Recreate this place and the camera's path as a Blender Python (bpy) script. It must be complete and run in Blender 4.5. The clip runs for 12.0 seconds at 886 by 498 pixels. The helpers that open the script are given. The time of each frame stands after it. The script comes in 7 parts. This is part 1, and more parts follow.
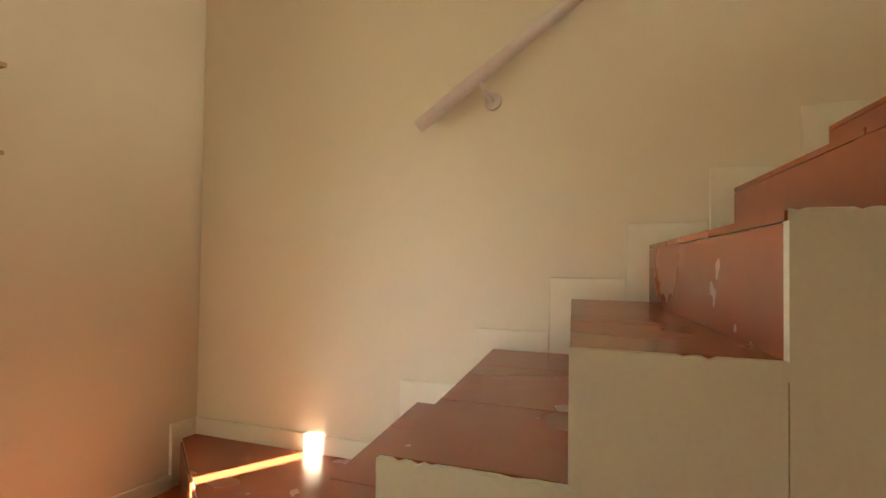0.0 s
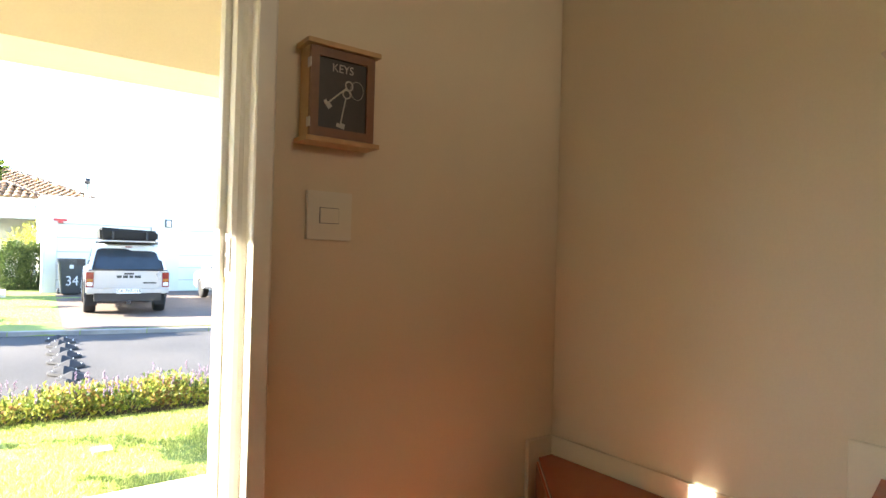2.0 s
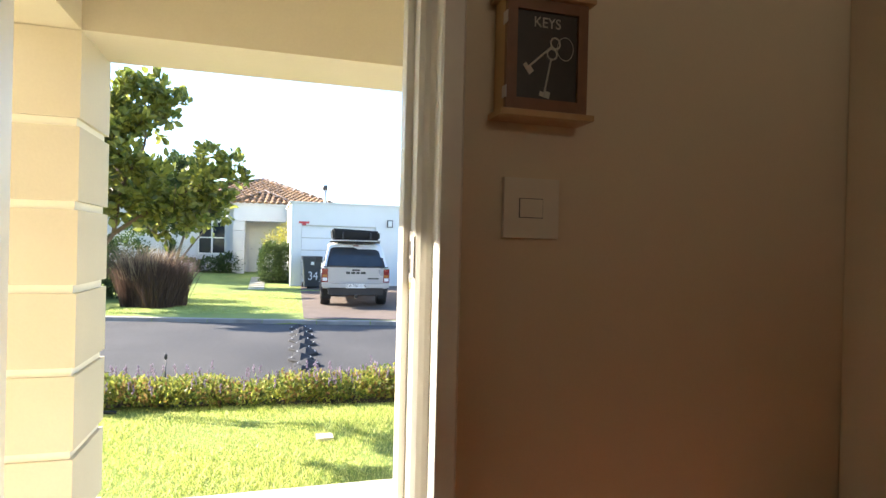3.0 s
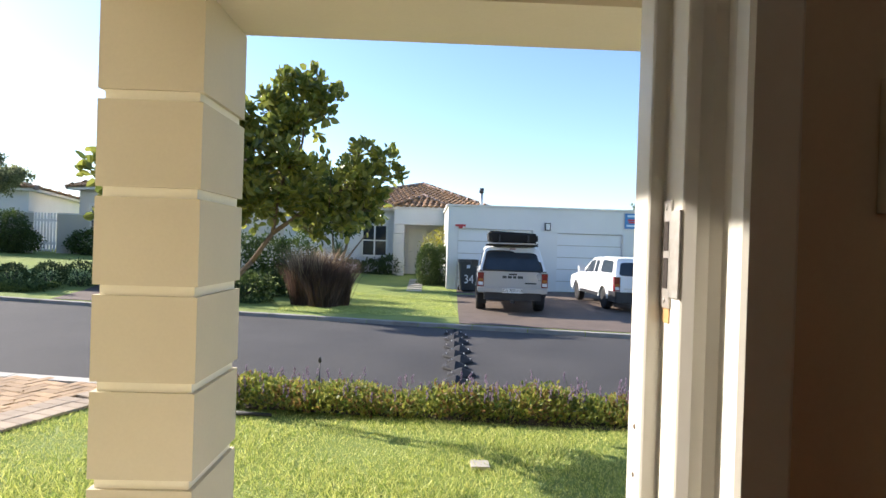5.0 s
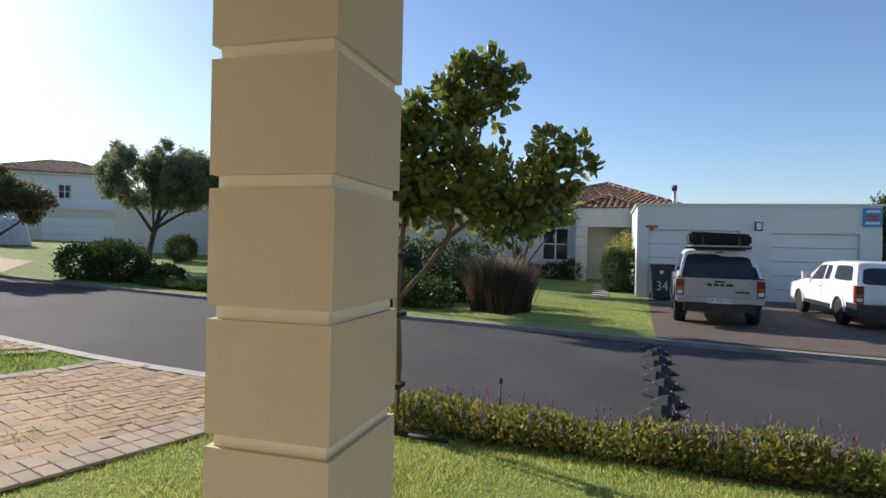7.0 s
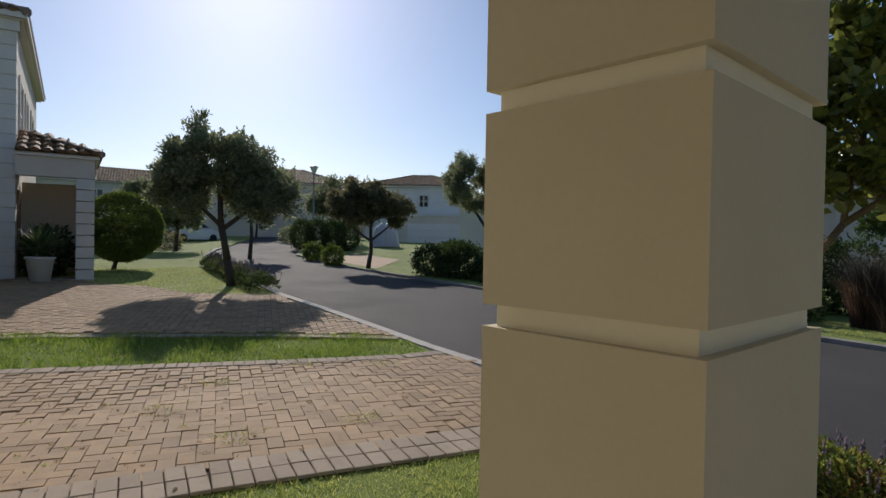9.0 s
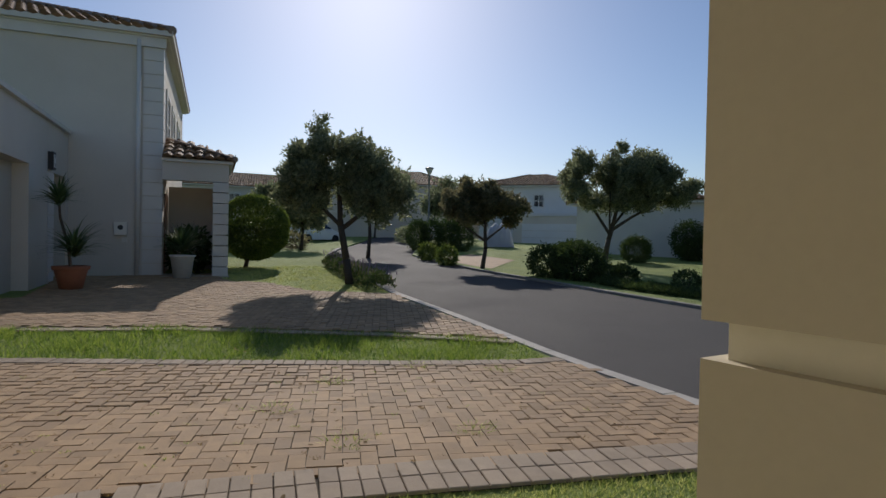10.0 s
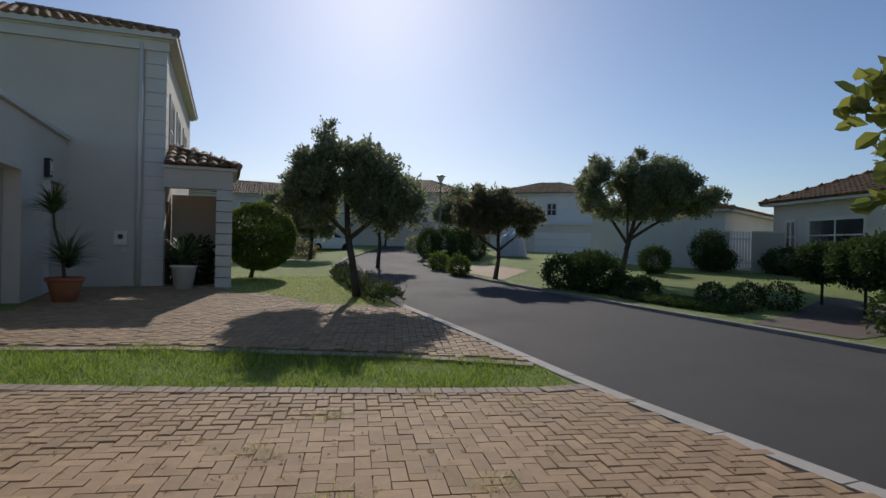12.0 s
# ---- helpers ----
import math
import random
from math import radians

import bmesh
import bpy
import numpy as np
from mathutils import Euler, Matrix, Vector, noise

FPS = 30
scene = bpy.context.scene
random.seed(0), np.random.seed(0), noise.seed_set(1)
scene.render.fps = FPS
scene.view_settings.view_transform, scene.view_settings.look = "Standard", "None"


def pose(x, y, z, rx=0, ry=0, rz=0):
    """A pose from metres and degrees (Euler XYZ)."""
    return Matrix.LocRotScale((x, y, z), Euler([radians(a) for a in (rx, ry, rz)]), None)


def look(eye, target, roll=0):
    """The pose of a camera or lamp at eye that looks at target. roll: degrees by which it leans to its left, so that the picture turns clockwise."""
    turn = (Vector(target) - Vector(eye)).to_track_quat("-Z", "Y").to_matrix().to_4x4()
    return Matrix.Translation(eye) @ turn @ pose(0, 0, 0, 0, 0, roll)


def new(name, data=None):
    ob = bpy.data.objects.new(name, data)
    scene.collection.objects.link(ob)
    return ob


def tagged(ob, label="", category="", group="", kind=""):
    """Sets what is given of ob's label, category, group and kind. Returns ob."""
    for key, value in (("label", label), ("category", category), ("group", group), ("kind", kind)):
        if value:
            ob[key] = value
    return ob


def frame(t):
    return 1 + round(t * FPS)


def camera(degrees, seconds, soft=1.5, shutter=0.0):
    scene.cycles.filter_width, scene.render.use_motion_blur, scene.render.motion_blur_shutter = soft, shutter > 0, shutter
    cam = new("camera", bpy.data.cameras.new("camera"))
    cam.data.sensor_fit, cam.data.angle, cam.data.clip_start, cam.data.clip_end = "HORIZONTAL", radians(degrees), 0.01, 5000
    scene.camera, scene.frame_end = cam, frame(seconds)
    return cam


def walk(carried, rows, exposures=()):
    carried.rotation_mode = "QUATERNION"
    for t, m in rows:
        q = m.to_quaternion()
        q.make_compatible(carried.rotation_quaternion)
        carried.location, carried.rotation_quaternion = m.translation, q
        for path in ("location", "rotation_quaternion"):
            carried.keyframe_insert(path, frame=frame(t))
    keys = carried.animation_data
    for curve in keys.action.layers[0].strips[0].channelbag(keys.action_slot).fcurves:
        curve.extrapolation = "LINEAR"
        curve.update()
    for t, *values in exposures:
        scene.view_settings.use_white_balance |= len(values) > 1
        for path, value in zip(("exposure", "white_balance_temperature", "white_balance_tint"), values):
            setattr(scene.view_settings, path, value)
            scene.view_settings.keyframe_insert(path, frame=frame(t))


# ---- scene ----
cam = camera(74.22, 12.0)
PATH = [
    (0.0, (-0.803, -1.825, 1.236), (22.84, 1.53, 0.79)),
    (0.5, (-0.769, -1.756, 1.231), (29.36, 1.20, 0.89)),
    (1.0, (-0.720, -1.691, 1.223), (35.89, 1.10, 1.15)),
    (1.5, (-0.657, -1.577, 1.237), (43.07, 0.78, 1.23)),
    (2.0, (-0.586, -1.439, 1.245), (53.17, 0.56, 1.56)),
    (2.5, (-0.510, -1.303, 1.249), (62.60, 0.22, 1.53)),
    (3.0, (-0.436, -1.161, 1.253), (73.36, -0.21, 1.38)),
    (3.5, (-0.426, -1.042, 1.241), (80.59, -0.31, 1.72)),
    (5.5, (-0.383, -0.369, 1.231), (90.55, -0.26, 1.60)),
    (6.0, (-0.435, -0.191, 1.233), (94.23, -0.25, 1.39)),
    (6.5, (-0.466, 0.004, 1.226), (99.55, -0.23, 1.29)),
    (7.0, (-0.522, 0.155, 1.232), (105.83, -0.32, 1.32)),
    (7.5, (-0.556, 0.320, 1.228), (115.71, -0.51, 1.30)),
    (9.5, (-1.012, 0.841, 1.146), (143.00, -0.87, 1.01)),
    (10.0, (-1.164, 0.930, 1.137), (148.14, -0.90, 1.10)),
    (10.5, (-1.320, 1.003, 1.149), (148.93, -0.82, 1.19)),
    (11.0, (-1.461, 1.087, 1.150), (149.10, -0.59, 1.18)),
    (11.5, (-1.599, 1.185, 1.159), (149.16, -0.32, 1.17)),
    (12.0, (-1.723, 1.263, 1.185), (149.26, -0.11, 1.22)),
]
# yaw (from east, anticlockwise), pitch and roll of each row
ROWS = []
for t, eye, (yaw, pitch, roll) in PATH:
    a, b = radians(yaw), radians(pitch)
    ahead = Vector((math.cos(a) * math.cos(b), math.sin(a) * math.cos(b), math.sin(b)))
    ROWS.append((t, look(eye, Vector(eye) + ahead, roll)))
EXPOSURES = [(0.0, 4.35, 6900, 10), (1.0, 4.25, 6900, 10), (2.0, 3.55, 6800, 10), (2.5, 2.85, 6750, 11), (3.0, 2.5, 6650, 12), (3.5, 2.25, 6550, 13), (5.5, 1.12, 6500, 14), (6.5, 0.62, 6500, 14), (7.5, 0.36, 6480, 14), (9.5, -0.48, 6400, 14), (12.0, -0.55, 6320, 14)]
walk(cam, ROWS, EXPOSURES)

# ---- light ----
SUN_AZ, SUN_EL = 156.0, 28.0
sky = bpy.data.worlds.new("sky")
scene.world = sky
sky.use_nodes = True
wn = sky.node_tree
wn.nodes.clear()
tex = wn.nodes.new("ShaderNodeTexSky")
tex.sky_type = "NISHITA"
tex.sun_disc = False
tex.sun_elevation = radians(SUN_EL)
tex.sun_rotation = radians(90 - SUN_AZ)
tex.air_density, tex.dust_density, tex.ozone_density = 1.0, 0.5, 4.2
bg = wn.nodes.new("ShaderNodeBackground")
bg.inputs["Strength"].default_value = 0.115
wo = wn.nodes.new("ShaderNodeOutputWorld")
wn.links.new(tex.outputs["Color"], bg.inputs["Color"])
wn.links.new(bg.outputs["Background"], wo.inputs["Surface"])
sun = new("sun", bpy.data.lights.new("sun", "SUN"))
sun.data.energy, sun.data.angle, sun.data.color = 4.2, radians(0.55), (1.0, 0.93, 0.82)
to_sun = Vector((math.cos(radians(SUN_AZ)) * math.cos(radians(SUN_EL)), math.sin(radians(SUN_AZ)) * math.cos(radians(SUN_EL)), math.sin(radians(SUN_EL))))
sun.matrix_world = look(to_sun * 60, (0, 0, 0))
# added fill lamp that brightens the hall, set before a made-up window
fill_lamp = new("hall_fill_lamp", bpy.data.lights.new("hall_fill_lamp", "AREA"))
fill_lamp.data.shape, fill_lamp.data.size, fill_lamp.data.size_y, fill_lamp.data.energy, fill_lamp.data.color = "RECTANGLE", 0.9, 1.0, 4.4, (1.0, 0.94, 0.80)
fill_lamp.matrix_world = look((0.45, -5.16, 2.45), (0.3, -1.6, 0.2))

# ---- materials ----
def ramp(nt, a, b, lo=0.3, hi=0.7):
    r = nt.nodes.new("ShaderNodeValToRGB")
    r.color_ramp.elements[0].position, r.color_ramp.elements[1].position = lo, hi
    r.color_ramp.elements[0].color, r.color_ramp.elements[1].color = (*a, 1), (*b, 1)
    return r


def mat(name, col, col2=None, rough=0.7, metal=0.0, scale=6.0, fine=60.0, bump=0.15, vary=0.0, gloss=None, stain=0.0, depth=0.01):
    """A painted, plastered, stone or metal surface: two colours mixed at two scales, with fine relief; vary shifts each piece."""
    m = bpy.data.materials.new(name)
    m.use_nodes = True
    nt = m.node_tree
    bs = nt.nodes["Principled BSDF"]
    link = nt.links.new
    col2 = col2 or tuple(c * 0.86 for c in col)
    co = nt.nodes.new("ShaderNodeTexCoord")
    geo = nt.nodes.new("ShaderNodeNewGeometry")
    n1, n2 = nt.nodes.new("ShaderNodeTexNoise"), nt.nodes.new("ShaderNodeTexNoise")
    for n, s, d in ((n1, scale, 5), (n2, fine, 4)):
        n.inputs["Scale"].default_value, n.inputs["Detail"].default_value = s, d
        link(geo.outputs["Position"], n.inputs["Vector"])
    mix = nt.nodes.new("ShaderNodeMath")
    mix.operation = "MULTIPLY_ADD"
    mix.inputs[1].default_value, mix.inputs[2].default_value = 0.35, 0.0
    link(n2.outputs["Fac"], mix.inputs[0])
    add = nt.nodes.new("ShaderNodeMath")
    add.operation = "MULTIPLY_ADD"
    add.inputs[1].default_value = 0.65
    link(n1.outputs["Fac"], add.inputs[0])
    link(mix.outputs[0], add.inputs[2])
    rp = ramp(nt, col2, col)
    link(add.outputs[0], rp.inputs["Fac"])
    out = rp.outputs["Color"]
    if vary:
        oi = nt.nodes.new("ShaderNodeObjectInfo")
        sm = nt.nodes.new("ShaderNodeMath")
        sm.operation = "ADD"
        link(oi.outputs["Random"], sm.inputs[0])
        link(geo.outputs["Random Per Island"], sm.inputs[1])
        fr = nt.nodes.new("ShaderNodeMath")
        fr.operation = "FRACT"
        link(sm.outputs[0], fr.inputs[0])
        mr = nt.nodes.new("ShaderNodeMapRange")
        mr.inputs["To Min"].default_value, mr.inputs["To Max"].default_value = 1 - vary, 1 + vary
        link(fr.outputs[0], mr.inputs["Value"])
        hs = nt.nodes.new("ShaderNodeHueSaturation")
        link(mr.outputs[0], hs.inputs["Value"])
        link(out, hs.inputs["Color"])
        out = hs.outputs["Color"]
    if stain:
        n3 = nt.nodes.new("ShaderNodeTexNoise")
        n3.inputs["Scale"].default_value, n3.inputs["Detail"].default_value = scale * 0.35, 8
        link(geo.outputs["Position"], n3.inputs["Vector"])
        r3 = ramp(nt, (1, 1, 1), (1 - stain, 1 - stain, 1 - stain * 1.1), 0.5, 0.75)
        link(n3.outputs["Fac"], r3.inputs["Fac"])
        mx = nt.nodes.new("ShaderNodeMix")
        mx.data_type, mx.blend_type = "RGBA", "MULTIPLY"
        mx.inputs["Factor"].default_value = 1.0
        link(out, mx.inputs["A"])
        link(r3.outputs["Color"], mx.inputs["B"])
        out = mx.outputs["Result"]
    link(out, bs.inputs["Base Color"])
    bs.inputs["Metallic"].default_value = metal
    rr = nt.nodes.new("ShaderNodeMapRange")
    rr.inputs["To Min"].default_value, rr.inputs["To Max"].default_value = max(rough - 0.12, 0.02), min(rough + 0.1, 1)
    link(n1.outputs["Fac"], rr.inputs["Value"])
    link(rr.outputs[0], bs.inputs["Roughness"])
    if bump:
        bp = nt.nodes.new("ShaderNodeBump")
        bp.inputs["Strength"].default_value, bp.inputs["Distance"].default_value = bump, depth
        link(n2.outputs["Fac"], bp.inputs["Height"])
        link(bp.outputs["Normal"], bs.inputs["Normal"])
    return m


def leaf_mat(name, a, b, through_light=0.35, rough=0.45):
    m = bpy.data.materials.new(name)
    m.use_nodes = True
    nt = m.node_tree
    bs = nt.nodes["Principled BSDF"]
    geo = nt.nodes.new("ShaderNodeNewGeometry")
    rp = ramp(nt, a, b, 0.1, 0.9)
    nt.links.new(geo.outputs["Random Per Island"], rp.inputs["Fac"])
    nt.links.new(rp.outputs["Color"], bs.inputs["Base Color"])
    bs.inputs["Roughness"].default_value = rough
    tr = nt.nodes.new("ShaderNodeBsdfTranslucent")
    br = nt.nodes.new("ShaderNodeHueSaturation")
    br.inputs["Value"].default_value = 1.7
    nt.links.new(rp.outputs["Color"], br.inputs["Color"])
    nt.links.new(br.outputs["Color"], tr.inputs["Color"])
    mx = nt.nodes.new("ShaderNodeMixShader")
    mx.inputs[0].default_value = through_light
    nt.links.new(bs.outputs[0], mx.inputs[1])
    nt.links.new(tr.outputs[0], mx.inputs[2])
    nt.links.new(mx.outputs[0], nt.nodes["Material Output"].inputs["Surface"])
    return m


def glass_mat(name, col, rough=0.03):
    m = bpy.data.materials.new(name)
    m.use_nodes = True
    bs = m.node_tree.nodes["Principled BSDF"]
    bs.inputs["Base Color"].default_value = (*col, 1)
    bs.inputs["Roughness"].default_value = rough
    bs.inputs["Transmission Weight"].default_value = 0.85
    bs.inputs["IOR"].default_value = 1.45
    return m


CREAM = mat("cream_wall_paint", (0.72, 0.63, 0.46), (0.67, 0.58, 0.42), 0.6, scale=1.6, fine=140, bump=0.06, depth=0.002)
# pillar cream lightened: the light caught in the grooves is in the colour
GROOVE_LIT = mat("lit_groove_cream", (0.86, 0.81, 0.66), (0.80, 0.75, 0.60), 0.7, scale=3, fine=90, bump=0.12, depth=0.003)
CREAM_OUT = mat("cream_masonry_paint", (0.60, 0.53, 0.385), (0.545, 0.48, 0.345), 0.75, scale=2.2, fine=90, bump=0.16, stain=0.08, depth=0.003)
TRIM = mat("white_trim_paint", (0.78, 0.75, 0.66), (0.72, 0.69, 0.60), 0.4, scale=3, fine=50, bump=0.05, stain=0.06, depth=0.002)
PLASTER = mat("stair_plaster", (0.68, 0.64, 0.50), (0.60, 0.56, 0.44), 0.7, scale=4, fine=120, bump=0.12, stain=0.06, depth=0.003)
TERRACOTTA = mat("glazed_terracotta", (0.37, 0.10, 0.04), (0.30, 0.078, 0.032), 0.26, scale=1.4, fine=16, bump=0.0, vary=0.06)
SKIRT_PAINT = mat("cream_skirting_paint", (0.75, 0.68, 0.52), (0.71, 0.64, 0.49), 0.45, scale=3, fine=50, bump=0.04, depth=0.002)
GROUT = mat("dark_grout", (0.10, 0.06, 0.04), None, 0.9, scale=12, fine=120, bump=0.2)
WHITE_WALL = mat("white_masonry", (0.74, 0.72, 0.68), (0.68, 0.66, 0.62), 0.8, scale=1.2, fine=40, bump=0.1, stain=0.08, depth=0.004)
GREY_WALL = mat("grey_masonry", (0.66, 0.605, 0.52), (0.59, 0.54, 0.46), 0.85, scale=1.0, fine=40, bump=0.12, stain=0.08, depth=0.004)
BEIGE_WALL = mat("beige_masonry", (0.52, 0.48, 0.40), (0.46, 0.42, 0.35), 0.85, scale=1.0, fine=40, bump=0.1, stain=0.1, depth=0.004)
QUOIN = mat("pale_quoin_plaster", (0.72, 0.69, 0.63), (0.65, 0.62, 0.57), 0.8, scale=2, fine=60, bump=0.1, stain=0.08, depth=0.004)
ROOF_TILE = mat("terracotta_roof_tile", (0.30, 0.165, 0.07), (0.15, 0.08, 0.038), 0.8, scale=3, fine=30, bump=0.2, vary=0.3, stain=0.25, depth=0.01)
RIDGE = mat("grey_ridge_mortar", (0.30, 0.22, 0.18), None, 0.9, scale=5, fine=40, bump=0.3)
ASPHALT = mat("asphalt", (0.062, 0.058, 0.055), (0.028, 0.026, 0.025), 0.9, scale=0.8, fine=120, bump=0.9, stain=0.12, depth=0.006)
KERB = mat("concrete_kerb", (0.54, 0.50, 0.43), (0.42, 0.39, 0.34), 0.9, scale=4, fine=90, bump=0.3, stain=0.2, vary=0.08, depth=0.005)
# darker kerb for the far side, with its shade put into the colour
SHADE_KERB = mat("shade_toned_concrete_kerb", (0.33, 0.31, 0.28), (0.22, 0.205, 0.185), 0.9, scale=4, fine=90, bump=0.3, stain=0.3, vary=0.1, depth=0.005)
PAVER = mat("clay_paver", (0.45, 0.30, 0.16), (0.31, 0.20, 0.105), 0.85, scale=9, fine=90, bump=0.35, vary=0.16, stain=0.2, depth=0.004)
PAVER_EDGE = mat("grey_concrete_paver", (0.43, 0.335, 0.235), (0.33, 0.255, 0.18), 0.9, scale=9, fine=90, bump=0.35, vary=0.14, stain=0.2, depth=0.004)
SAND = mat("joint_sand", (0.09, 0.068, 0.042), (0.055, 0.042, 0.028), 0.95, scale=14, fine=120, bump=0.5)
LAWN = mat("lawn_ground", (0.275, 0.33, 0.07), (0.175, 0.235, 0.048), 0.95, scale=1.2, fine=70, bump=0.9, stain=0.15, depth=0.03)
GRASS = leaf_mat("grass_blades", (0.19, 0.27, 0.042), (0.66, 0.64, 0.21), 0.3, 0.6)
STRIP_GRASS = leaf_mat("shaggy_grass_blades", (0.07, 0.135, 0.018), (0.27, 0.33, 0.055), 0.5, 0.6)
# dark brown pavers, lowered further so the colour holds the shade on them
BROWN_PAVING = mat("shade_toned_brown_paving", (0.155, 0.112, 0.085), (0.10, 0.074, 0.056), 0.9, scale=5, fine=40, bump=0.3, stain=0.25, depth=0.01)
SOIL = mat("garden_soil", (0.10, 0.07, 0.045), (0.06, 0.045, 0.03), 0.95, scale=6, fine=60, bump=0.8, depth=0.02)
BARK = mat("grey_brown_bark", (0.19, 0.14, 0.095), (0.11, 0.08, 0.055), 0.9, scale=14, fine=70, bump=0.7, depth=0.01)
DARK_BARK = mat("dark_bark", (0.085, 0.065, 0.05), (0.05, 0.04, 0.03), 0.9, scale=14, fine=70, bump=0.7, depth=0.01)
PINE = mat("pine_wood", (0.56, 0.37, 0.17), (0.42, 0.25, 0.10), 0.45, scale=5, fine=45, bump=0.12)
DARK_WOOD = mat("stained_wood", (0.24, 0.11, 0.045), (0.16, 0.07, 0.03), 0.4, scale=6, fine=50, bump=0.12)
BLACKBOARD = mat("dark_print_panel", (0.05, 0.04, 0.032), (0.03, 0.025, 0.02), 0.35, scale=9, fine=60, bump=0.04)
SILVERING = mat("pale_print_ink", (0.50, 0.47, 0.40), None, 0.5, scale=30, bump=0)
SWITCH = mat("cream_switch_plastic", (0.74, 0.70, 0.58), (0.70, 0.66, 0.55), 0.35, scale=4, fine=80, bump=0.02)
STEEL = mat("worn_steel", (0.70, 0.68, 0.64), (0.52, 0.49, 0.45), 0.36, metal=0.6, scale=20, fine=120, bump=0.1)
DARK_HOLE = mat("dark_recess", (0.03, 0.022, 0.018), None, 0.9, bump=0.1)
RAIL_PAINT = mat("pinkish_white_rail_paint", (0.62, 0.53, 0.46), (0.56, 0.47, 0.41), 0.4, scale=8, fine=80, bump=0.05)
BLACK_RUBBER = mat("black_rubber", (0.014, 0.014, 0.015), (0.009, 0.009, 0.01), 0.75, scale=12, fine=90, bump=0.2)
BLACK_PLASTIC = mat("black_plastic", (0.03, 0.03, 0.032), (0.02, 0.02, 0.022), 0.45, scale=8, fine=70, bump=0.08)
BIN_PLASTIC = mat("dark_grey_bin_plastic", (0.055, 0.057, 0.058), (0.04, 0.042, 0.043), 0.5, scale=6, fine=60, bump=0.1)
CAR_WHITE = mat("white_car_paint", (0.80, 0.80, 0.79), (0.76, 0.76, 0.75), 0.22, scale=1.2, fine=40, bump=0.0)
CAR_SILVER = mat("silver_car_paint", (0.46, 0.48, 0.50), (0.42, 0.44, 0.46), 0.3, metal=0.55, scale=1.2, fine=40, bump=0.0)
CAR_RED = mat("dark_red_car_paint", (0.28, 0.02, 0.025), (0.22, 0.015, 0.02), 0.25, scale=1.2, fine=40, bump=0.0)
CAR_GLASS = mat("tinted_car_glass", (0.035, 0.045, 0.055), (0.025, 0.033, 0.042), 0.06, scale=3, bump=0.0)
WINDOW_GLASS = mat("dark_window_glass", (0.035, 0.04, 0.045), (0.02, 0.024, 0.028), 0.05, scale=2, bump=0.0)
RED_LENS = mat("red_lamp_lens", (0.22, 0.012, 0.012), (0.16, 0.01, 0.01), 0.15, scale=20, bump=0.0)
AMBER_LENS = mat("amber_lamp_lens", (0.38, 0.13, 0.03), None, 0.15, scale=20, bump=0.0)
PLATE = mat("number_plate", (0.80, 0.80, 0.76), None, 0.4, scale=20, bump=0.0)
INK = mat("dark_ink", (0.04, 0.05, 0.05), None, 0.6, scale=20, bump=0.0)
WHITE_INK = mat("white_paint_mark", (0.75, 0.75, 0.73), None, 0.7, scale=20, bump=0.1)
SIGN_BLUE = mat("blue_sign_board", (0.05, 0.22, 0.50), (0.04, 0.19, 0.44), 0.4, scale=5, bump=0.0)
SIGN_PALE = mat("pale_sign_print", (0.55, 0.72, 0.85), None, 0.4, scale=20, bump=0.0)
ALARM_RED = mat("red_sign_board", (0.55, 0.05, 0.05), None, 0.5, scale=20, bump=0.0)
GARAGE_DOOR = mat("white_garage_door_paint", (0.76, 0.75, 0.73), (0.71, 0.70, 0.68), 0.5, scale=1.5, fine=40, bump=0.05, stain=0.05)
TERRA_POT = mat("terracotta_pot", (0.42, 0.16, 0.08), (0.33, 0.12, 0.06), 0.85, scale=7, fine=60, bump=0.2)
WHITE_POT = mat("white_glazed_pot", (0.72, 0.71, 0.68), None, 0.35, scale=7, fine=60, bump=0.05)
STONE = mat("pale_stepping_stone", (0.46, 0.42, 0.36), (0.36, 0.33, 0.28), 0.9, scale=7, fine=60, bump=0.4, vary=0.1)
LAMP_METAL = mat("grey_lamp_metal", (0.22, 0.23, 0.22), None, 0.5, metal=0.4, scale=9, bump=0.05)
LAMP_GLASS = mat("frosted_lamp_glass", (0.75, 0.75, 0.72), None, 0.3, scale=9, bump=0.0)
TARP = mat("pale_tarpaulin", (0.52, 0.52, 0.56), (0.42, 0.42, 0.46), 0.6, scale=3, fine=30, bump=0.3)
BLUE_BIN = mat("blue_grey_plastic", (0.09, 0.11, 0.17), (0.07, 0.09, 0.14), 0.45, scale=5, fine=50, bump=0.05)
SHINY_LEAF = leaf_mat("shiny_round_leaves", (0.08, 0.115, 0.025), (0.25, 0.26, 0.055), 0.36, 0.3)
DARK_LEAF = leaf_mat("dark_olive_leaves", (0.115, 0.135, 0.072), (0.25, 0.265, 0.14), 0.45, 0.5)
RED_LEAF = leaf_mat("reddish_dark_leaves", (0.11, 0.115, 0.058), (0.21, 0.18, 0.09), 0.42, 0.5)
HEDGE_LEAF = leaf_mat("hedge_leaves", (0.03, 0.055, 0.014), (0.085, 0.12, 0.03), 0.25, 0.75)
BALL_LEAF = leaf_mat("clipped_bush_leaves", (0.06, 0.10, 0.018), (0.17, 0.215, 0.04), 0.3, 0.5)
LAV_LEAF = leaf_mat("lavender_bed_leaves", (0.09, 0.14, 0.025), (0.36, 0.35, 0.07), 0.3, 0.5)
LAV_RED = leaf_mat("reddish_groundcover_leaves", (0.18, 0.10, 0.04), (0.30, 0.20, 0.06), 0.3, 0.5)
